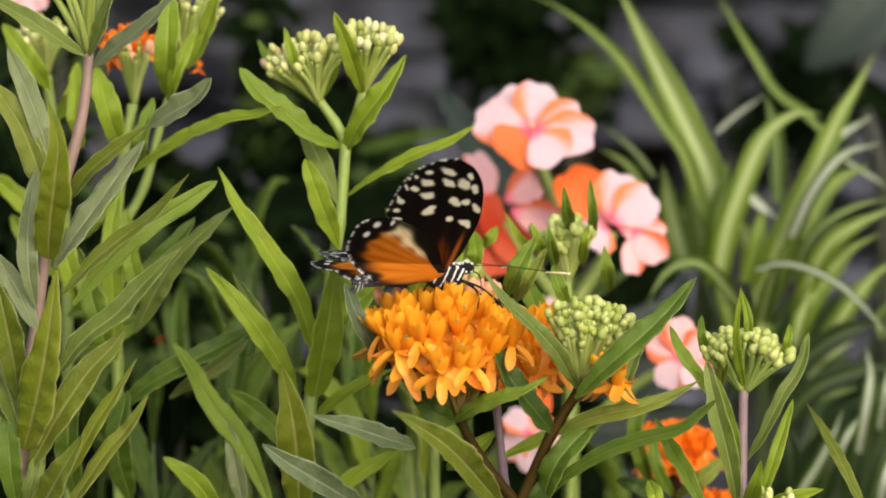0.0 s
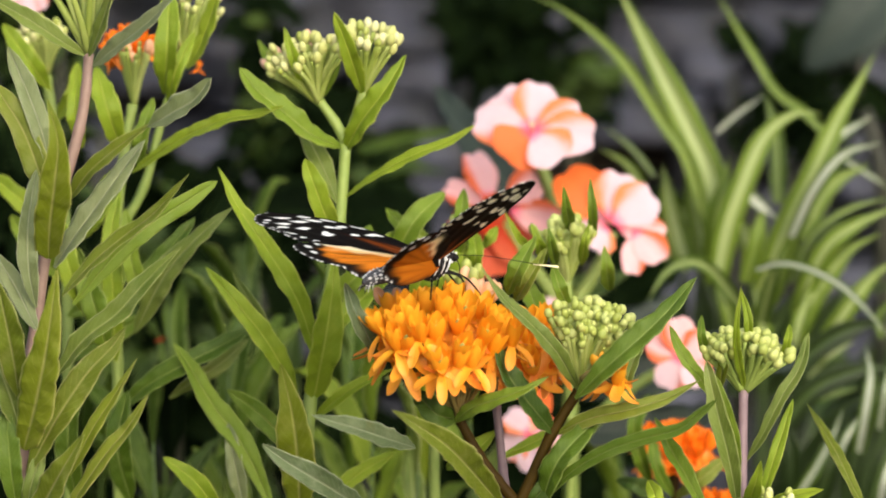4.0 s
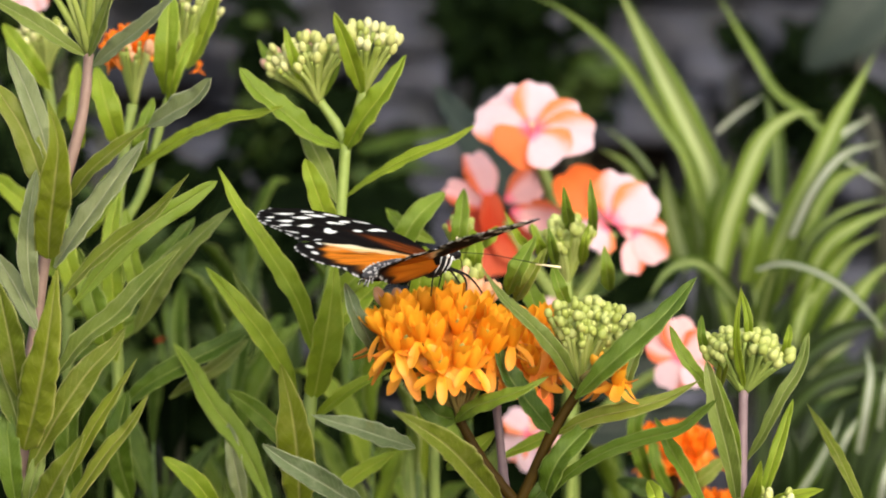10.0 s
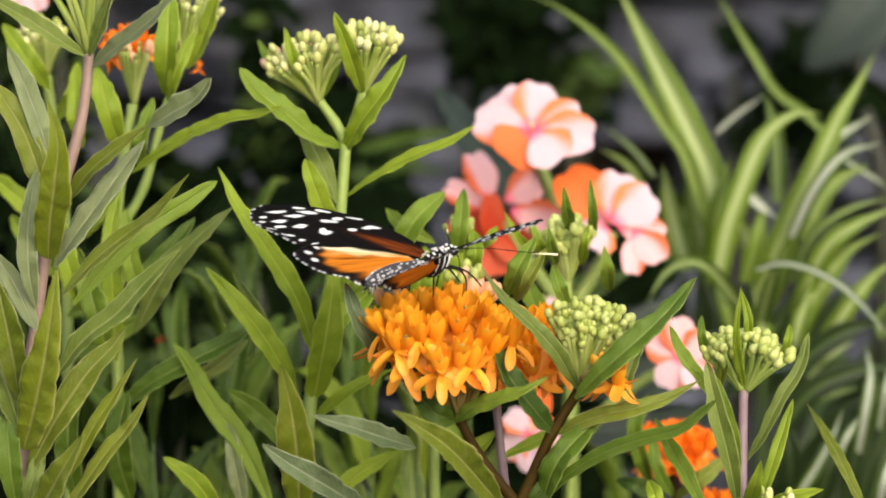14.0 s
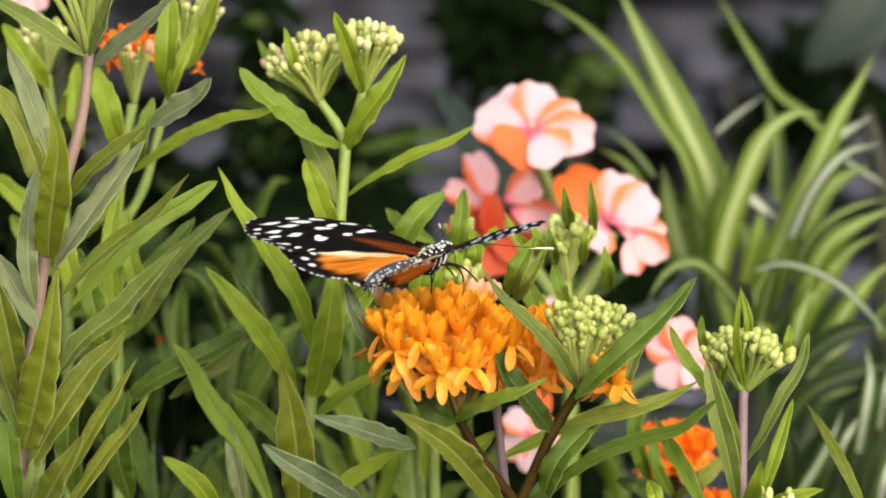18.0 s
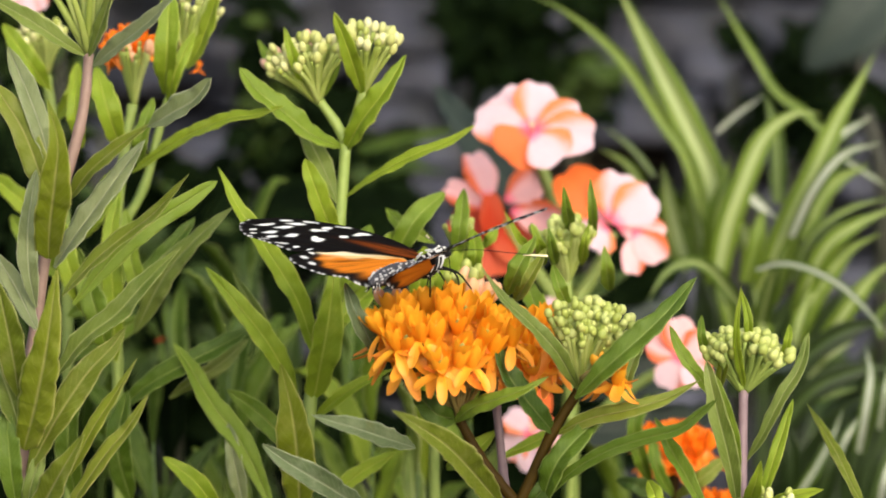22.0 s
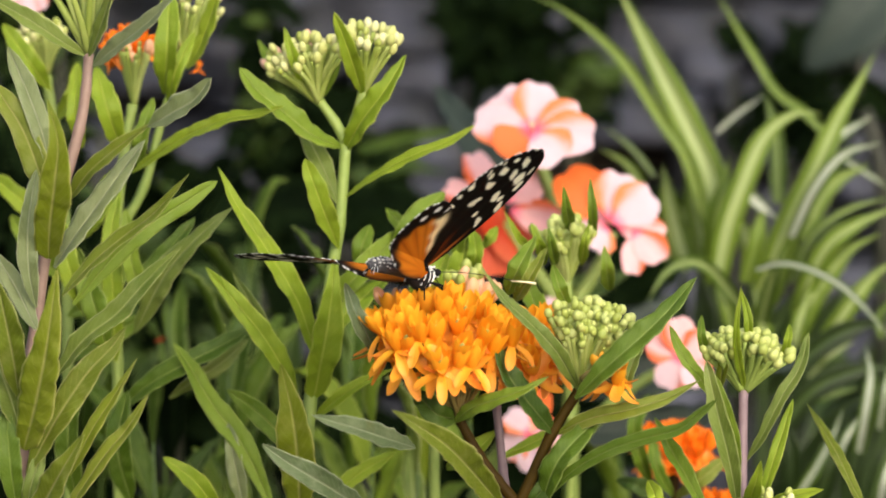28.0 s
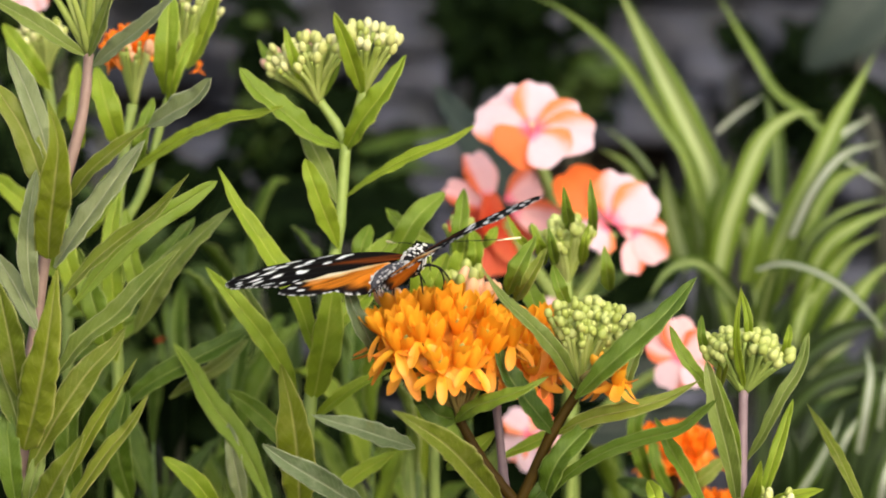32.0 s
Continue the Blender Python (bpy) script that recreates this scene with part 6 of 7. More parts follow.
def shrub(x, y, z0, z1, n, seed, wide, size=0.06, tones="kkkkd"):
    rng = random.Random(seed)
    p = thing("shrub", (x, y, 0), "dark green shrub in front of the slate wall, shade put into its leaf colour", "shrub", "dark shrubs")
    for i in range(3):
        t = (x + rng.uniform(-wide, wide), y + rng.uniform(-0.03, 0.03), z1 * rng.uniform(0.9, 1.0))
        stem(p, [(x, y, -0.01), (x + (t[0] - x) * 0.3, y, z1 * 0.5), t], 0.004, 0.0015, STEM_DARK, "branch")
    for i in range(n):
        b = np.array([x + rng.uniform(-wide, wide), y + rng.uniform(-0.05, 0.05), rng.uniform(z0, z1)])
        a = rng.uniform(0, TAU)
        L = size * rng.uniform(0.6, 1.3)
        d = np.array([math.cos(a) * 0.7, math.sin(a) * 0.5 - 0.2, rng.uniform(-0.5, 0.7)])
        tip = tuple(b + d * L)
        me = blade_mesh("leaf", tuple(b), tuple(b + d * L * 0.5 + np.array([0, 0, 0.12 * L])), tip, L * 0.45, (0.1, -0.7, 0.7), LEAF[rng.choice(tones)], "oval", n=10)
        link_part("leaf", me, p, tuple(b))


# clumps fill the dark gaps; their k leaves have the shade painted in
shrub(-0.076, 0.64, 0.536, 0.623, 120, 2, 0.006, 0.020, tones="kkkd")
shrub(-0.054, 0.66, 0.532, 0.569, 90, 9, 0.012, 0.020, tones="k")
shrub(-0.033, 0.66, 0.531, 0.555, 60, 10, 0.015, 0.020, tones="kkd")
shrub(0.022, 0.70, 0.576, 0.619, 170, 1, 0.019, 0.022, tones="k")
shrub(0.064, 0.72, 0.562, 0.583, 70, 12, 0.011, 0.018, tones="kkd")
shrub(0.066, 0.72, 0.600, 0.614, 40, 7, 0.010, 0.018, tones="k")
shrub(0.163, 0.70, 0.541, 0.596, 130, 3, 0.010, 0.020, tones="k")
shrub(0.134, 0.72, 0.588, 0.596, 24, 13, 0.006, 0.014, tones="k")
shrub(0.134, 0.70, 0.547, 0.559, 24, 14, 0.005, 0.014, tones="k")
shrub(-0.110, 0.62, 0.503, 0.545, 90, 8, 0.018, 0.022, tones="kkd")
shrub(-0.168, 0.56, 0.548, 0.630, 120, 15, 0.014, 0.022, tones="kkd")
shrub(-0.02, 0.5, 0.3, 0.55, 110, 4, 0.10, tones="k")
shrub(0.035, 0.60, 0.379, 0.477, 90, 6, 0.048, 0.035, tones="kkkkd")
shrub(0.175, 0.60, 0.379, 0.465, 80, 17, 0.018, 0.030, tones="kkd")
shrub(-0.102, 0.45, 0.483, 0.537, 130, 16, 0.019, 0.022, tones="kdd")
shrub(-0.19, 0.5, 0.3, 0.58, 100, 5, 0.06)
broad = thing("broad_leaf_plant", (0.17, 0.66, 0), "broad dull grey-green leaves of a plant before the wall", "plant")

stem(broad, [(0.1944, 0.5492, -0.0100), (0.1888, 0.5492, 0.2164), (0.1846, 0.5492, 0.3861), (0.1824, 0.5492, 0.4767), (0.1811, 0.5492, 0.5276), (0.1804, 0.5492, 0.5559), (0.1711, 0.5541, 0.5905), (0.1735, 0.5583, 0.6204)], 0.0050, 0.0030, STEM_DARK)
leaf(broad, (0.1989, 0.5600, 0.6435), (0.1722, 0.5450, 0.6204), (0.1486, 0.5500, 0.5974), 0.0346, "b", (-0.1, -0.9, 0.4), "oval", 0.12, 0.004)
blade(broad, [(0.1906, 0.5600, 0.5746), (0.1754, 0.5500, 0.5862), (0.1619, 0.5550, 0.5950)], 0.0139, "k", 0.5, 10)

# ---- tiger longwing butterfly ----
HINGE = (0.0020, 0.0018, 0.0025)
FORE_LEAD = [(0, 1), (6, 3), (14, 3.3), (23.6, 2.4), (34, -0.7), (41.4, -4.3), (47.8, -9.6), (51.2, -15.5)]
FORE_TRAIL = [(0, -2), (6, -5.5), (12, -10.8), (17, -17.5), (21, -23.2), (24.7, -26.5), (32, -27), (39.7, -27), (45, -25.4), (49, -22), (51, -18.5), (51.2, -15.5)]
HIND_LEAD = [(0, 0), (8, -4), (15, -10), (20, -18), (22.6, -25), (22.6, -30)]
HIND_TRAIL = [(-1, -1), (-2.8, -4.8), (-3.7, -10.5), (-3.7, -16.5), (-2.6, -22), (0.6, -27.2), (7.5, -32.2), (14, -33.3), (19.5, -32.6), (22.6, -30)]
# long cream spots of the forewing: place, half length, half width, turn in degrees
FORE_SPOTS = [
    (39.3, -19.8, 2.8, 1.6, -63), (33.3, -17.3, 2.8, 1.6, -70), (25.8, -14.3, 2.4, 1.7, -54), (27.4, -13.9, 1.7, 1.4, 43), (45.0, -15.7, 3.7, 1.2, -58), (39.6, -13.5, 3.3, 1.3, -52),
    (39.3, -8.7, 3.5, 1.6, -41), (37.2, -4.5, 3.0, 1.0, -30), (43.2, -8.4, 2.4, 0.8, -36), (30.8, -8.2, 3.3, 1.3, -46), (30.9, -4.7, 1.9, 1.3, -53), (28.0, -0.4, 2.9, 1.0, -39),
    (22.8, -6.6, 1.5, 1.2, -44), (21.4, -1.5, 2.5, 1.2, -69), (20.2, 0.0, 2.1, 0.8, -36), (44.3, -21.2, 1.6, 1.0, -64), (36.1, -22.3, 2.1, 1.0, -53), (36.8, -25.1, 1.8, 0.4, -35),
    (30.0, -24.1, 1.5, 1.2, -44), (31.2, -25.2, 1.3, 0.4, -31), (25.7, -23.6, 1.4, 0.9, -68), (22.0, -22.2, 1.9, 0.6, -88), (41.8, -24.1, 1.2, 0.6, -40), (50.4, -19.2, 0.9, 0.5, -41),
    (41.2, -26.1, 1.0, 0.4, -42),
]
HIND_SPOTS = [(19.4, -27.3, 1.3, 1.0), (15.1, -28.9, 1.2, 0.9), (20.6, -23.0, 1.2, 0.6)]


def curve2(points, n):
    p = spline([(a, b, 0) for a, b in points], 24)
    d = np.concatenate([[0], np.cumsum(np.linalg.norm(np.diff(p, axis=0), axis=1))])
    s = np.linspace(0, d[-1], n)
    return np.stack([np.interp(s, d, p[:, 0]), np.interp(s, d, p[:, 1])], 1)


def soft(x, e=0.25):
    return 1 / (1 + np.exp(-np.clip(x / e, -40, 40)))


def rim_dots(a, b, rim, every, r):
    d = np.concatenate([[0], np.cumsum(np.linalg.norm(np.diff(rim, axis=0), axis=1))])
    s = np.arange(every * 0.6, d[-1], every)
    s = s + 0.28 * every * np.sin(2.3 * np.arange(len(s)))
    x, y = np.interp(s, d, rim[:, 0]), np.interp(s, d, rim[:, 1])
    m = np.zeros_like(a)
    for px, py in zip(x, y):
        m = np.maximum(m, soft(r - np.hypot(a - px, b - py), 0.15))
    return m


def rim_distance(a, b, rim):
    return np.min(np.hypot(a[:, None] - rim[None, :, 0], b[:, None] - rim[None, :, 1]), axis=1)


def mix3(c, m, col):
    return c * (1 - m[:, None]) + np.array(col) * m[:, None]


def fore_colours(a, b, under):
    rim = curve2(FORE_TRAIL[5:], 200)
    c = np.tile(np.array([0.006, 0.005, 0.005]), (len(a), 1))
    # rusty flame from the base
    along = a / (14.0 if under else 20.0)
    axis = -0.34 * a - 0.4
    flame = soft(1 - along, 0.10) * soft(3.6 * np.clip(1.15 - along, 0.05, 0.8) - np.abs(b - axis), 0.5)
    c = mix3(c, flame * (0.32 if under else 0.8), (0.36, 0.075, 0.008) if under else (0.24, 0.052, 0.006))
    for k in (-0.10, -0.30, -0.55):
        c = mix3(c, soft(0.22 - np.abs(b - k * a - 0.3), 0.08) * 0.8 * soft(22 - a), (0.008, 0.005, 0.004))
    if under:
        c = mix3(c, soft(0.5 - np.abs(b - 1.6 + 0.08 * a), 0.2) * soft(14 - a, 1.5) * soft(a - 1), (0.50, 0.16, 0.03))
    cream = (0.97, 0.95, 0.76) if under else (0.96, 0.97, 0.95)
    for x, y, l, w, t in FORE_SPOTS:
        ca, sa = math.cos(radians(t)), math.sin(radians(t))
        u, v = (a - x) * ca + (b - y) * sa, -(a - x) * sa + (b - y) * ca
        wob = 1 + 0.09 * np.sin(u * 1.9 + x) + 0.07 * np.cos(v * 2.3 + y)
        c = mix3(c, soft(wob - np.hypot(u / (l * (0.84 if under else 0.80)), v / (w * (0.92 if under else 0.70))), 0.06), cream)
    c = mix3(c, rim_dots(a, b, rim, 2.2, 0.42), (0.85, 0.85, 0.82))
    return c


def hind_colours(a, b, under):
    rim = curve2(HIND_TRAIL[4:], 260)
    c = np.tile(np.array([0.44, 0.108, 0.005] if under else [0.73, 0.225, 0.016]), (len(a), 1))
    ang = np.degrees(np.arctan2(-b - 2.0, a))
    ang = np.where(ang < -90, ang + 360, ang)
    rad = np.hypot(a, b + 2.0)
    # two pale streaks along the front of the orange field
    reach = (51 if under else 42.5 + 0.28 * rad) + 2.2 * np.sin(rad * 0.8)
    root = soft(reach - ang, 1.4) * soft(rad - (7.0 if under else 1.5) - 0.25 * (ang - 40), 1.2)
    front = soft(47.2 - ang, 0.5) * soft(rad - 11, 2.0)
    behind = soft(53.5 + 1.5 * np.sin(rad * 0.8) - ang, 0.8) * soft(ang - 48.0, 0.5) * soft(22.5 - rad, 2.0) * soft(rad - 4, 1.5)
    pale = root if under else np.maximum(np.maximum(front, behind), root * soft(11 - rad, 1.5))
    c = mix3(c, pale * 0.95, (0.99, 0.88, 0.55) if under else (0.96, 0.72, 0.32))
    if not under:
        c = mix3(c, front * 0.9, (0.97, 0.88, 0.62))
    for k in (44, 51, 58, 66, 77, 88, 100, 113, 128):
        w = 0.10 + 0.010 * rad * (1.5 if k == 58 else 1)
        c = mix3(c, soft(w - np.abs(ang - k) * rad * 0.01745, 0.07) * soft(rad - 6, 1.0) * (0.36 if not under else 0.42) * (1 - 0.6 * pale), (0.10, 0.025, 0.005))
    if under:
        # golden bars between the veins
        for k in (54.5, 62, 71.5, 82.5, 94, 106.5, 120):
            c = mix3(c, soft(0.30 + 0.030 * rad - np.abs(ang - k) * rad * 0.01745, 0.5) * soft(rad - 7, 3.0) * 0.55 * (1 - pale), (0.82, 0.32, 0.025))
    else:
        for mid, half, r0, r1 in ((60, 0.55, 15, 25), (54, 0.32, 13, 19), (69, 0.30, 19, 26)):
            c = mix3(c, soft(half - np.abs(ang - mid) * rad * 0.01745, 0.15) * soft(rad - r0, 1.2) * soft(r1 - rad, 1.2) * 0.8, (0.05, 0.012, 0.004))
    d = rim_distance(a, b, rim)
    wav = 0.7 * np.sin(ang * 0.55)
    c = mix3(c, soft((1.4 + 3.6 * soft(a - 1, 4.0) if under else 3.6) + wav + 5.6 * soft(a - 12.5, 2.5) - d, 0.45), (0.006, 0.005, 0.005))
    c = mix3(c, soft((42.5 if under else 40) - ang + 1.5 * np.sin(rad * 0.5), 1.0), (0.008, 0.006, 0.005))
    inner = rim_distance(a, b, curve2(HIND_TRAIL[1:5], 120))
    c = mix3(c, soft((0.7 if under else 0.9) - inner, 0.35), (0.012, 0.010, 0.010))
    for x, y, l, w in HIND_SPOTS:
        c = mix3(c, soft(1 - np.hypot((a - x) / l, (b - y) / w), 0.1), (0.88, 0.88, 0.85))
    c = mix3(c, rim_dots(a, b, rim, 2.2, 0.46), (0.9, 0.9, 0.88))
    return c


def wing_mesh(name, lead, trail, colours, n, k, side, camber, drop):
    L, T = curve2(lead, n), curve2(trail, n)
    a, b = [], []
    for i in range(n):
        for j in range(k):
            s = j / (k - 1)
            a.append(T[i, 0] + (L[i, 0] - T[i, 0]) * s)
            b.append(T[i, 1] + (L[i, 1] - T[i, 1]) * s)
    a, b = np.array(a), np.array(b)
    z = camber * np.sin(np.clip(a / 53, 0, 1) * math.pi) + 0.12 * np.sin(b * 1.1 + a * 0.35) * np.clip(a / 20, 0, 1) - drop
    # the inner edge of the hindwing folds down along the abdomen
    low = np.clip(2.5 - a, 0, None) if name == "hindwing" else a * 0
    top = np.stack([b, (a + low * 0.34) * side, z - low * 0.66], 1) / 1000
    bot = top - np.array([0, 0, 0.00018])
    faces, N = [], len(a)
    for i in range(n - 1):
        for j in range(k - 1):
            q = (i * k + j, i * k + j + 1, (i + 1) * k + j + 1, (i + 1) * k + j)
            if side > 0:
                q = tuple(reversed(q))
            faces.append(tuple(reversed(q)))
            faces.append(tuple(N + w for w in q))
        for j in (0, k - 1):
            faces.append((i * k + j, (i + 1) * k + j, N + (i + 1) * k + j, N + i * k + j))
    me = mesh_of(name, np.concatenate([top, bot]), faces, WING)
    col = np.concatenate([colours(a, b, False), colours(a, b, True)])
    at = me.color_attributes.new("scales", "FLOAT_COLOR", "POINT")
    at.data.foreach_set("color", np.concatenate([col, np.ones((len(col), 1))], 1).astype(np.float32).ravel())
    return me


def body_part(name, stations, material, parent, label="", sides=12):
    """A round body along X: stations of x, z, half height, half width, in millimetres."""
    v, f = [], []
    p = spline([(s[0], s[1], 0) for s in stations], 5)
    w = spline([(s[2], s[3], 0) for s in stations], 5)
    for q, r in zip(p, w):
        for j in range(sides):
            an = TAU * j / sides
            v.append((q[0] / 1000, r[1] * math.cos(an) / 1000, (q[1] + r[0] * math.sin(an)) / 1000))
    for i in range(len(p) - 1):
        for j in range(sides):
            f.append((i * sides + j, (i + 1) * sides + j, (i + 1) * sides + (j + 1) % sides, i * sides + (j + 1) % sides))
    f.append(tuple(range(sides)))
    f.append(tuple(reversed([(len(p) - 1) * sides + j for j in range(sides)])))
    return link_part(name, mesh_of(name, v, f, material), parent, parent.location, label)


def rod(name, points, r0, r1, material, parent, label=""):
    pts = [tuple(c / 1000 for c in p) for p in points]
    o = new(name, tube_mesh(name, pts, r0 / 1000, r1 / 1000, material, 5, 6))
    o.parent = parent
    o.location = pts[0]
    if label:
        o["label"] = label
    return o


fly = thing("butterfly", (0, 0, 0), "black, orange and white-spotted longwing butterfly on an orange milkweed head", "butterfly")
thorax = body_part("thorax", [(-2.5, 0.3, 1.4, 1.3), (0, -0.2, 2.9, 2.2), (3.5, -0.2, 3.7, 2.6), (7, 0.5, 2.9, 2.2), (8.8, 1.2, 1.6, 1.4)], BODY_BLACK, fly)
abdomen = body_part("abdomen", [(-1, 0.6, 1.6, 1.6), (-5, 1.0, 2.0, 1.9), (-11, 1.4, 2.4, 2.3), (-17, 1.3, 2.4, 2.3), (-21.5, 0.9, 1.8, 1.7), (-24.4, 0.6, 0.6, 0.6)], BODY_GREY, fly, "grey abdomen with rows of white specks")
head_part = body_part("head", [(8.0, 1.5, 1.1, 1.1), (9.3, 1.9, 1.7, 1.9), (11.0, 2.0, 1.7, 1.8), (12.3, 1.8, 0.7, 0.8)], BODY_BLACK, fly)
for sgn in (1, -1):
    eye = new("eye", bead_mesh("eye", 0.0011, 0.0020, BODY_BLACK))
    eye.parent = head_part
    eye.location = (0.0104, sgn * 0.0009, 0.0020)
    aim(eye, (0.2, sgn, 0.2))
    for i, (x, z) in enumerate(((8.7, 3.3), (10.2, 3.6), (11.6, 2.9), (9.4, 0.8), (11.0, 0.9))):
        fl = new("white_fleck", bead_mesh("white_fleck", 0.00042, 0.0007, BODY_WHITE))
        fl.parent = head_part
        fl.location = (x / 1000, sgn * (0.0008 if z > 1 else 0.0014), z / 1000)
        aim(fl, (0, sgn * 0.6, 0.8))
    # white stripes along the flank
    for i, (x0, z0, x1, z1) in enumerate(((8.6, 2.0, 5.6, -2.4), (6.8, 2.6, 3.4, -3.0), (4.6, 2.8, 1.0, -2.6), (1.8, 2.2, -1.0, -1.2))):
        def skin(x, z, k=2.45):
            zz = max(-1, min(1, (z + 0.1) / 3.7))
            return sgn * k * math.sqrt(max(0.02, 1 - zz * zz))
        xm, zm = (x0 + x1) / 2, (z0 + z1) / 2 + 0.2
        rod("white_stripe", [(x0, skin(x0, z0, 2.2), z0), (xm, skin(xm, zm), zm), (x1, skin(x1, z1, 2.4), z1)], 0.33, 0.22, BODY_WHITE, thorax)
    for x, y, z in ((7.6, 0.9, 3.2), (5.8, 1.2, 3.5), (4.0, 0.6, 3.8), (2.2, 1.3, 3.3), (0.4, 0.7, 3.0), (6.6, 1.9, 2.4), (1.2, 1.9, 2.2)):
        fl = new("white_fleck", bead_mesh("white_fleck", 0.00042, 0.0006, BODY_WHITE))
        fl.scale = (0.8 + 0.3 * (x % 1), 1.7, 1)
        fl.parent = thorax
        fl.location = (x / 1000, sgn * y / 1000, z / 1000)
        aim(fl, (0, sgn * y, 2.0))
    # silvery dashes in rows along each ring of the abdomen
    rng_b = random.Random(3 + sgn)
    for i in range(13):
        for ang, big in ((-0.45, 0.7), (0.05, 0.9), (0.55, 1.15), (1.05, 0.85)):
            if rng_b.random() < 0.14:
                continue
            x = -1.6 - i * 1.70 + rng_b.uniform(-0.25, 0.25)
            k = big * rng_b.uniform(0.75, 1.1)
            sp = new("white_speck", bead_mesh("white_speck", 0.00036 * k, 0.00150 * k, BODY_SILVER, 0, 4, 6))
            sp.parent = abdomen
            rr = 2.24 if -19 < x < -8 else 1.82 if x > -21 else 1.45
            ag = ang + rng_b.uniform(-0.12, 0.12)
            sp.location = (x / 1000, sgn * rr * math.cos(ag) / 1000, (0.6 + 0.14 * -x - 0.0056 * x * x + rr * math.sin(ag)) / 1000)
            aim(sp, (-1, rng_b.uniform(-0.2, 0.2), rng_b.uniform(-0.25, 0.15)))
    # tuft of hairs at its end
    for i in range(9):
        x, z = -21.6 - 0.3 * i, 0.3 - 0.1 * i
        rod("hair", [(x, sgn * (1.3 - 0.1 * i), z), (x - rng_b.uniform(0.5, 1.4), sgn * rng_b.uniform(0.8, 2.0), z - rng_b.uniform(1.0, 2.2))], 0.16, 0.08, BODY_SILVER if i % 3 == 0 else BODY_BLACK, abdomen)
    rod("antenna", [(11.5, sgn * 0.7, 2.6), (18, sgn * 7.0, 2.4), (24, sgn * 12.8, 1.2), (29.0, sgn * 17.6, 0.1)], 0.11, 0.13, BODY_BLACK, fly)
    rod("antenna_club", [(27.6, sgn * 16.2, 0.2), (30.3, sgn * 18.8, -0.1), (32.8, sgn * 21.2, -0.5)], 0.16, 0.36, ANTENNA_TIP, fly, "cream antenna club")
    for k, pts in enumerate((((7, 1.4, -0.8), (12.5, 3.4, -3.4), (15.6, 4.0, -6.0), (19.0, 4.2, -9.8)), ((5, 1.6, -1.2), (9.0, 4.4, -2.2), (11.2, 5.2, -5.4), (10.6, 5.6, -9.5)), ((2, 1.6, -1.2), (-1.0, 4.0, -2.6), (-2.0, 4.6, -7.5)))):
        rod("leg", [(x, sgn * y, z) for x, y, z in pts], 0.36, 0.22, BODY_BLACK, fly)
rod("proboscis", [(12.0, 0, 1.0), (14.0, 0, -0.5), (14.6, 0, -5.0)], 0.18, 0.14, BODY_BLACK, fly)

WINGS = []
for sgn in (1, -1):
    fore = new("forewing", wing_mesh("forewing", FORE_LEAD, FORE_TRAIL, fore_colours, 250, 104, sgn, 0.9, 0.0))
    hind = new("hindwing", wing_mesh("hindwing", HIND_LEAD, HIND_TRAIL, hind_colours, 190, 104, sgn, 0.8, 0.3))
    for o in (fore, hind):
        o.parent = fly
        o.location = (HINGE[0], HINGE[1] * sgn, HINGE[2])
    fore["label"] = "black forewing with long white spots"
    hind["label"] = "orange hindwing with black white-dotted rim"
    WINGS.append((sgn, fore, hind))


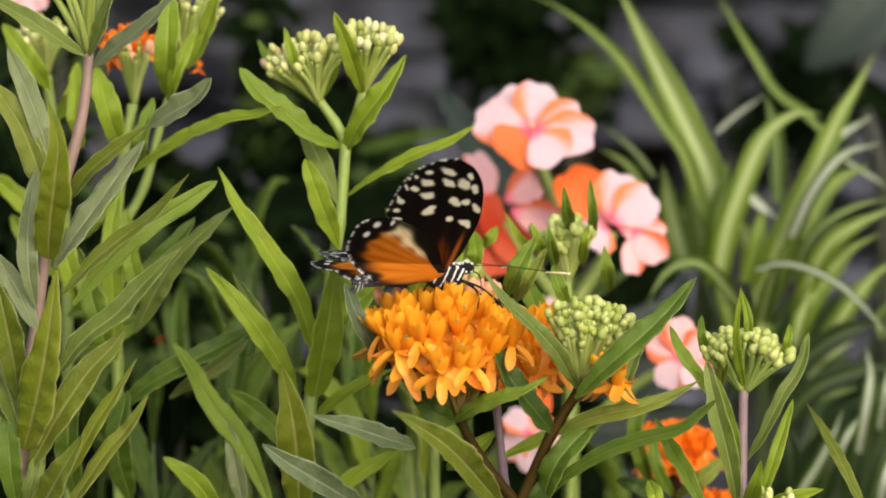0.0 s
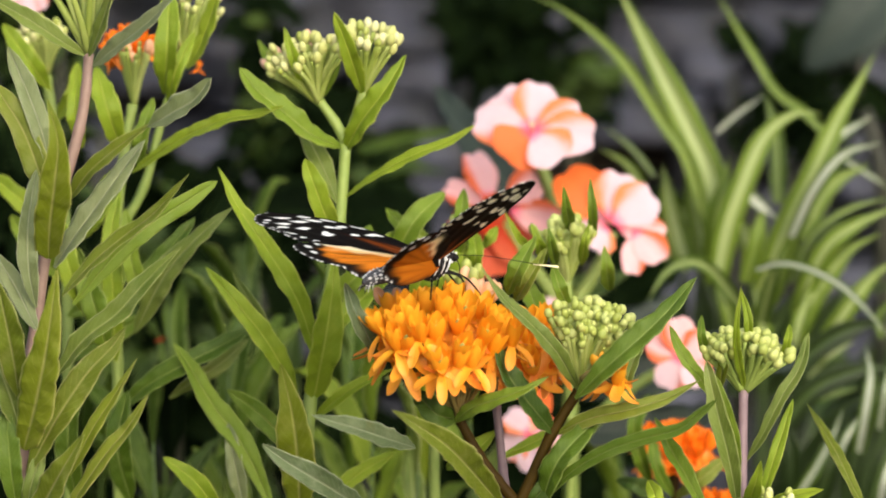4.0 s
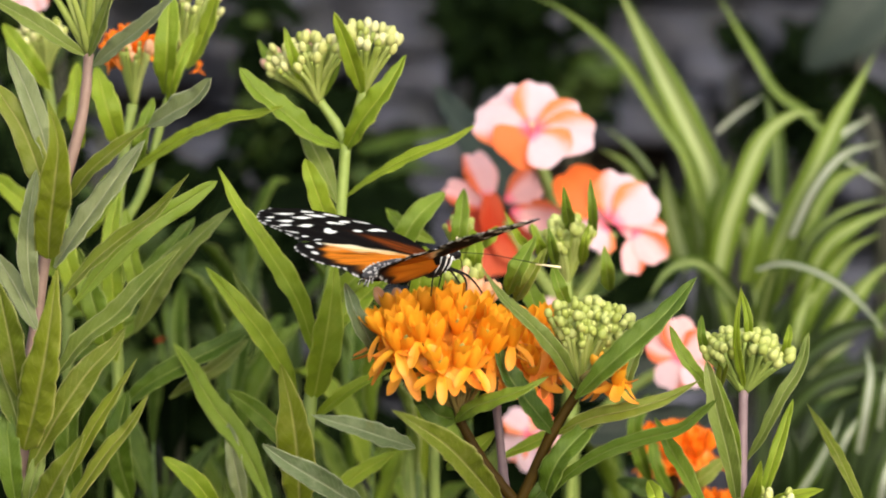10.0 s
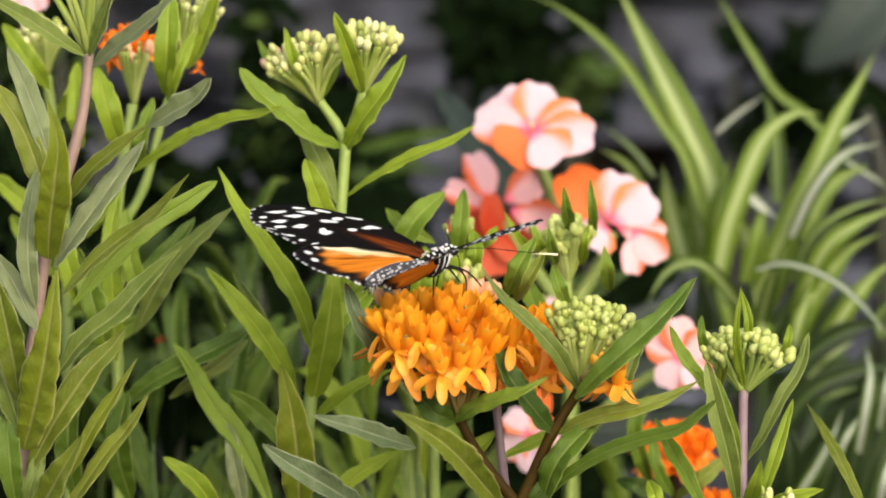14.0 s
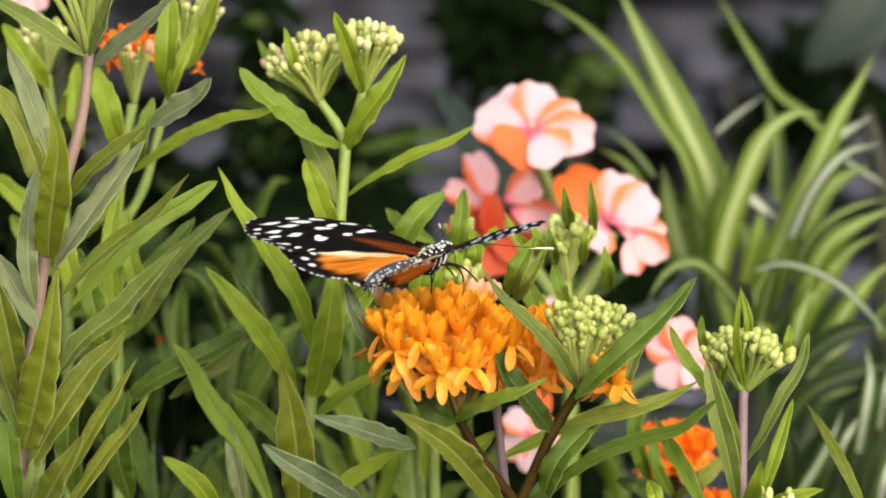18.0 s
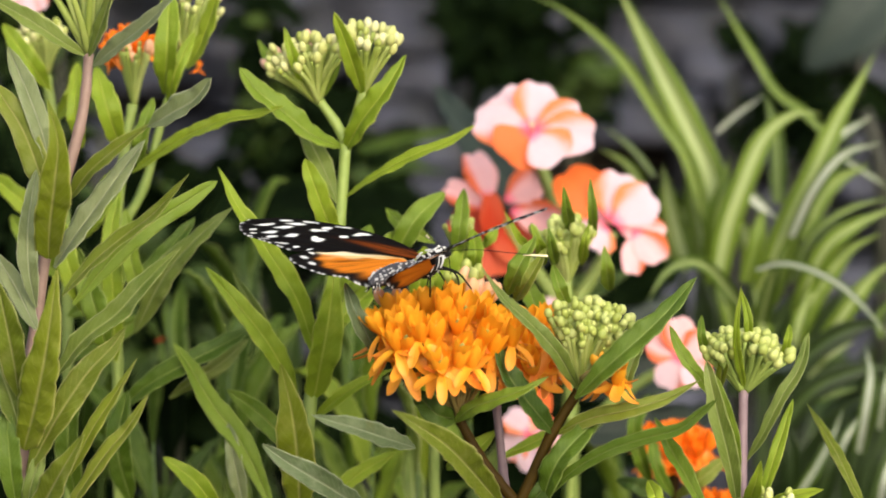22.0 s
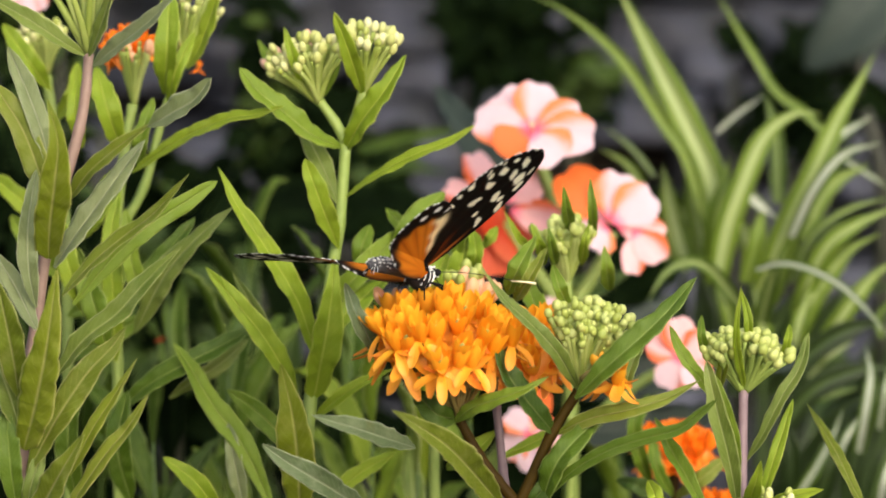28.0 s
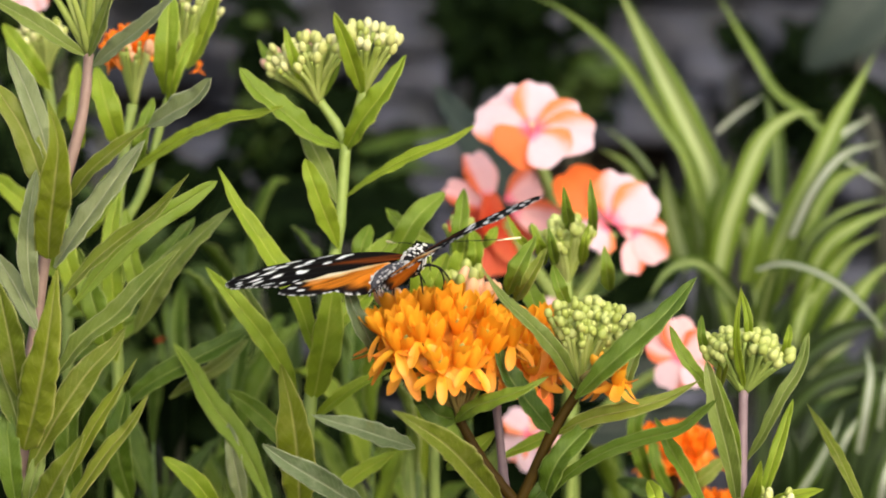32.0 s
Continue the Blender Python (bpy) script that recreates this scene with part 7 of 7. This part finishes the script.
def motions():
    # seconds, place, heading, nose-up, lean; then left and right wing: lift, sweep, twist
    rows = [
        (0, -0.0027, -0.0011, 0.5919, 21.9, 1.4, -5.3, 3.4, 37.2, -9.5, -6.3, 2.1, 3.0),
        (0.5, -0.0019, -0.0010, 0.5920, 25.2, 5.6, -4.3, 3.8, 38.9, -8.0, -4.1, 4.9, 7.4),
        (0.8, -0.0019, -0.0011, 0.5914, 29.8, 7.4, -4.8, 3.5, 41.1, -7.8, -3.8, 8.2, 10.4),
        (1, -0.0013, -0.0011, 0.5914, 29.4, 5.3, -5.8, 4.1, 30.8, -4.6, -4.3, 4.9, 9.1),
        (1.5, -0.0021, -0.0010, 0.5919, 32.6, -0.9, -6.1, 3.1, 21.5, -2.1, -6.5, -0.7, 4.4),
        (2, -0.0032, -0.0008, 0.5928, 36.6, 4.4, -2.8, 7.8, 33.5, 0.7, -7.6, 2.4, 2.3),
        (2.5, -0.0052, -0.0008, 0.5934, 44.0, -3.0, 2.5, -1.2, 34.4, 2.4, -8.9, 1.1, -1.0),
    ]
    rows += [
        (3, -0.0059, -0.0009, 0.5937, 46.1, -0.4, 6.5, 2.7, 35.1, -1.5, -12.8, 2.6, -3.9),
        (3.2, -0.0067, -0.0008, 0.5940, 45.3, -1.3, 6.1, -0.2, 39.0, -5.5, -14.7, 3.7, -4.7),
        (3.5, -0.0060, -0.0008, 0.5941, 45.9, 0.1, 5.7, 5.4, 40.8, -2.6, -12.9, 3.4, -3.4),
        (5.5, -0.0046, -0.0008, 0.5950, 44.5, 10.4, 8.2, 3.0, 24.0, -5.6, -8.6, 3.4, -1.0),
        (6, -0.0043, -0.0007, 0.5956, 45.6, 10.5, 8.4, 2.6, 24.0, -5.6, -9.1, 2.6, -0.1),
        (6.5, -0.0042, -0.0006, 0.5961, 43.1, 9.3, 7.7, 3.7, 26.1, -5.6, -8.8, 1.2, -0.2),
        (7, -0.0041, -0.0006, 0.5965, 42.7, 9.1, 6.1, 5.8, 27.0, -5.3, -7.5, 1.0, -0.4),
    ]
    rows += [
        (7.5, -0.0041, -0.0006, 0.5961, 42.5, 6.9, 5.1, 5.8, 25.4, -4.3, -7.5, 0.7, -0.7),
        (8, -0.0044, -0.0007, 0.5957, 43.0, 5.2, 6.7, 6.0, 28.3, -3.6, -7.2, 0.2, -0.7),
        (8.5, -0.0046, -0.0007, 0.5954, 43.5, 3.4, 7.8, 4.4, 28.0, -2.8, -7.0, -0.2, -1.0),
        (9, -0.0047, -0.0007, 0.5955, 43.4, 3.7, 7.2, 4.6, 27.6, -2.5, -7.3, -0.5, -1.2),
        (9.5, -0.0047, -0.0007, 0.5954, 44.0, 3.8, 5.3, 5.9, 25.8, -2.4, -6.6, -0.5, -1.5),
        (10, -0.0048, -0.0007, 0.5952, 43.9, 2.2, 6.1, 5.9, 25.6, -1.8, -6.7, -1.2, -1.8),
        (10.5, -0.0050, -0.0007, 0.5949, 42.6, 2.5, 5.6, 4.2, 24.4, -2.4, -7.8, -1.6, -2.1),
    ]
    rows += [
        (11, -0.0049, -0.0007, 0.5952, 44.0, 4.6, 3.4, 5.8, 23.5, -3.2, -6.4, -0.7, -2.3),
        (11.5, -0.0052, -0.0007, 0.5949, 45.0, 3.6, 4.0, 7.7, 24.5, -2.2, -6.0, -0.9, -2.5),
        (12, -0.0051, -0.0007, 0.5953, 45.4, 4.4, 2.9, 11.1, 26.8, -2.5, -6.1, -0.9, -2.6),
        (12.5, -0.0051, -0.0007, 0.5952, 45.6, 4.6, 1.7, 9.7, 23.3, -2.0, -6.2, -1.4, -3.1),
        (13, -0.0051, -0.0007, 0.5952, 46.6, 3.3, 1.4, 11.1, 24.6, -1.6, -6.7, -1.4, -3.9),
        (13.5, -0.0053, -0.0007, 0.5947, 47.8, 7.6, 4.6, 7.4, 22.2, -3.2, -7.0, -1.4, -2.9),
        (14, -0.0050, -0.0007, 0.5951, 47.7, 7.1, 4.4, 10.6, 24.0, -2.1, -6.3, -1.4, -2.3),
    ]
    rows += [
        (14.5, -0.0050, -0.0007, 0.5953, 47.3, 6.8, 4.7, 9.5, 26.3, -2.0, -6.0, -1.4, -1.6),
        (16.5, -0.0049, -0.0006, 0.5957, 47.0, 7.9, 5.3, 8.3, 22.5, -2.3, -5.9, -1.5, 0.3),
        (17, -0.0049, -0.0006, 0.5957, 47.2, 7.7, 6.3, 6.9, 22.5, -2.9, -6.1, -1.4, 0.9),
        (17.5, -0.0051, -0.0006, 0.5956, 47.4, 7.8, 5.1, 6.6, 22.8, -2.6, -6.0, -1.5, 0.3),
        (18, -0.0058, -0.0006, 0.5957, 49.7, 8.9, 4.6, 5.6, 22.5, -2.9, -6.6, -1.3, -0.2),
        (18.5, -0.0059, -0.0006, 0.5958, 51.4, 8.8, 4.3, 5.7, 24.5, -3.3, -4.9, -1.3, -0.7),
        (19, -0.0061, -0.0006, 0.5957, 51.1, 9.7, 5.1, 6.6, 26.8, -3.7, -5.2, -1.4, -1.1),
    ]
    rows += [
        (19.5, -0.0061, -0.0006, 0.5958, 51.3, 9.0, 4.4, 6.7, 26.3, -3.8, -5.1, -1.3, -1.6),
        (20, -0.0062, -0.0006, 0.5956, 51.7, 9.1, 4.4, 6.6, 26.1, -3.8, -5.6, -1.2, -2.2),
        (20.5, -0.0062, -0.0007, 0.5951, 53.0, 7.3, 2.8, 7.6, 25.0, -4.4, -5.0, -1.2, -2.3),
        (21, -0.0062, -0.0007, 0.5951, 54.3, 7.0, 2.3, 8.3, 25.9, -4.4, -4.5, -1.1, -2.2),
        (21.5, -0.0063, -0.0007, 0.5953, 54.0, 6.9, 1.5, 7.1, 24.5, -4.9, -5.4, -1.6, -2.3),
        (22, -0.0063, -0.0007, 0.5948, 54.8, 5.2, 3.4, 7.0, 26.7, -4.5, -4.9, -1.9, -2.1),
        (22.5, -0.0063, -0.0007, 0.5950, 55.9, 3.9, 4.6, 5.3, 28.4, -4.7, -3.2, -1.8, -2.1),
    ]
    rows += [
        (23, -0.0063, -0.0007, 0.5952, 55.8, 3.5, 2.0, 6.7, 28.6, -5.5, -1.7, -1.7, -2.7),
        (23.5, -0.0061, -0.0007, 0.5949, 56.4, 4.5, 3.4, 6.7, 28.0, -5.7, -2.5, -1.3, -1.6),
        (24, -0.0061, -0.0006, 0.5953, 56.8, 5.1, 1.2, 8.0, 27.1, -6.0, -2.2, -1.3, -1.3),
        (24.5, -0.0060, -0.0006, 0.5952, 57.9, 4.7, -0.1, 8.3, 26.1, -6.8, -1.9, -1.2, -0.9),
        (25, -0.0061, -0.0007, 0.5947, 60.2, 2.6, 0.4, 7.4, 26.6, -8.1, -1.3, -2.0, -0.5),
        (25.5, -0.0056, -0.0007, 0.5948, 59.8, -0.0, -0.6, 7.3, 30.0, -8.5, -1.6, -3.0, -1.5),
        (27.5, -0.0083, -0.0009, 0.5933, 60.1, -7.7, -7.6, 13.3, 36.8, -3.5, -2.1, -2.2, 0.1),
    ]
    rows += [
        (28, -0.0084, -0.0010, 0.5923, 58.5, -13.8, -10.7, 9.5, 31.4, -11.3, -7.9, -1.6, -2.8),
        (28.5, -0.0089, -0.0010, 0.5922, 60.0, -12.7, -13.1, 9.9, 28.9, -9.1, -7.9, -3.0, -3.1),
        (29, -0.0088, -0.0010, 0.5919, 60.9, -11.8, -15.7, 16.3, 28.9, -8.4, -7.6, -3.7, -3.1),
        (29.5, -0.0081, -0.0009, 0.5920, 60.4, -8.9, -19.4, 18.6, 25.2, -5.4, -6.2, -4.3, -4.5),
        (30, -0.0089, -0.0009, 0.5922, 62.4, -6.8, -12.3, 11.0, 31.3, -8.9, -6.0, -5.2, -4.5),
        (30.5, -0.0091, -0.0009, 0.5926, 63.9, -4.8, -5.2, 2.3, 37.9, -8.9, -4.9, -4.9, -1.0),
        (30.7, -0.0096, -0.0007, 0.5935, 72.3, 12.6, -0.4, 0.1, 39.7, -5.3, -3.7, -1.3, 1.3),
    ]
    rows += [
        (31, -0.0100, -0.0006, 0.5943, 72.7, 6.7, -3.5, -6.7, 35.0, -14.7, -4.2, 1.3, -0.1),
        (31.3, -0.0107, -0.0008, 0.5945, 76.6, 15.4, 2.8, -8.7, 37.1, -12.7, -5.6, 3.0, 0.2),
        (31.5, -0.0110, -0.0007, 0.5956, 71.4, 12.5, 1.8, -11.9, 33.4, -11.2, -1.9, 0.3, -0.6),
        (31.6, -0.0112, -0.0006, 0.5958, 70.4, 12.5, 0.5, -11.5, 32.6, -10.5, -1.4, -0.4, -0.7),
        (32, -0.0099, -0.0006, 0.5950, 66.8, 7.2, -4.7, -3.8, 22.5, -13.8, -0.1, -3.4, -0.4),
    ]
    walk(fly, [(r[0], Matrix.Translation(r[1:4]) @ pose(0, 0, 0, 0, 0, r[4]) @ pose(0, 0, 0, 0, -r[5], 0) @ pose(0, 0, 0, r[6], 0, 0)) for r in rows])
    for sgn, fore, hind in WINGS:
        turns = []
        for r in rows:
            lift, sweep, twist = (r[7], r[9], r[11]) if sgn > 0 else (r[8], r[10], r[12])
            at = Matrix.Translation((HINGE[0], HINGE[1] * sgn, HINGE[2]))
            turns.append((r[0], at @ pose(0, 0, 0, sgn * lift, 0, 0) @ pose(0, 0, 0, 0, 0, sgn * sweep) @ pose(0, 0, 0, 0, twist, 0)))
        walk(fore, turns)
        walk(hind, turns)


motions()
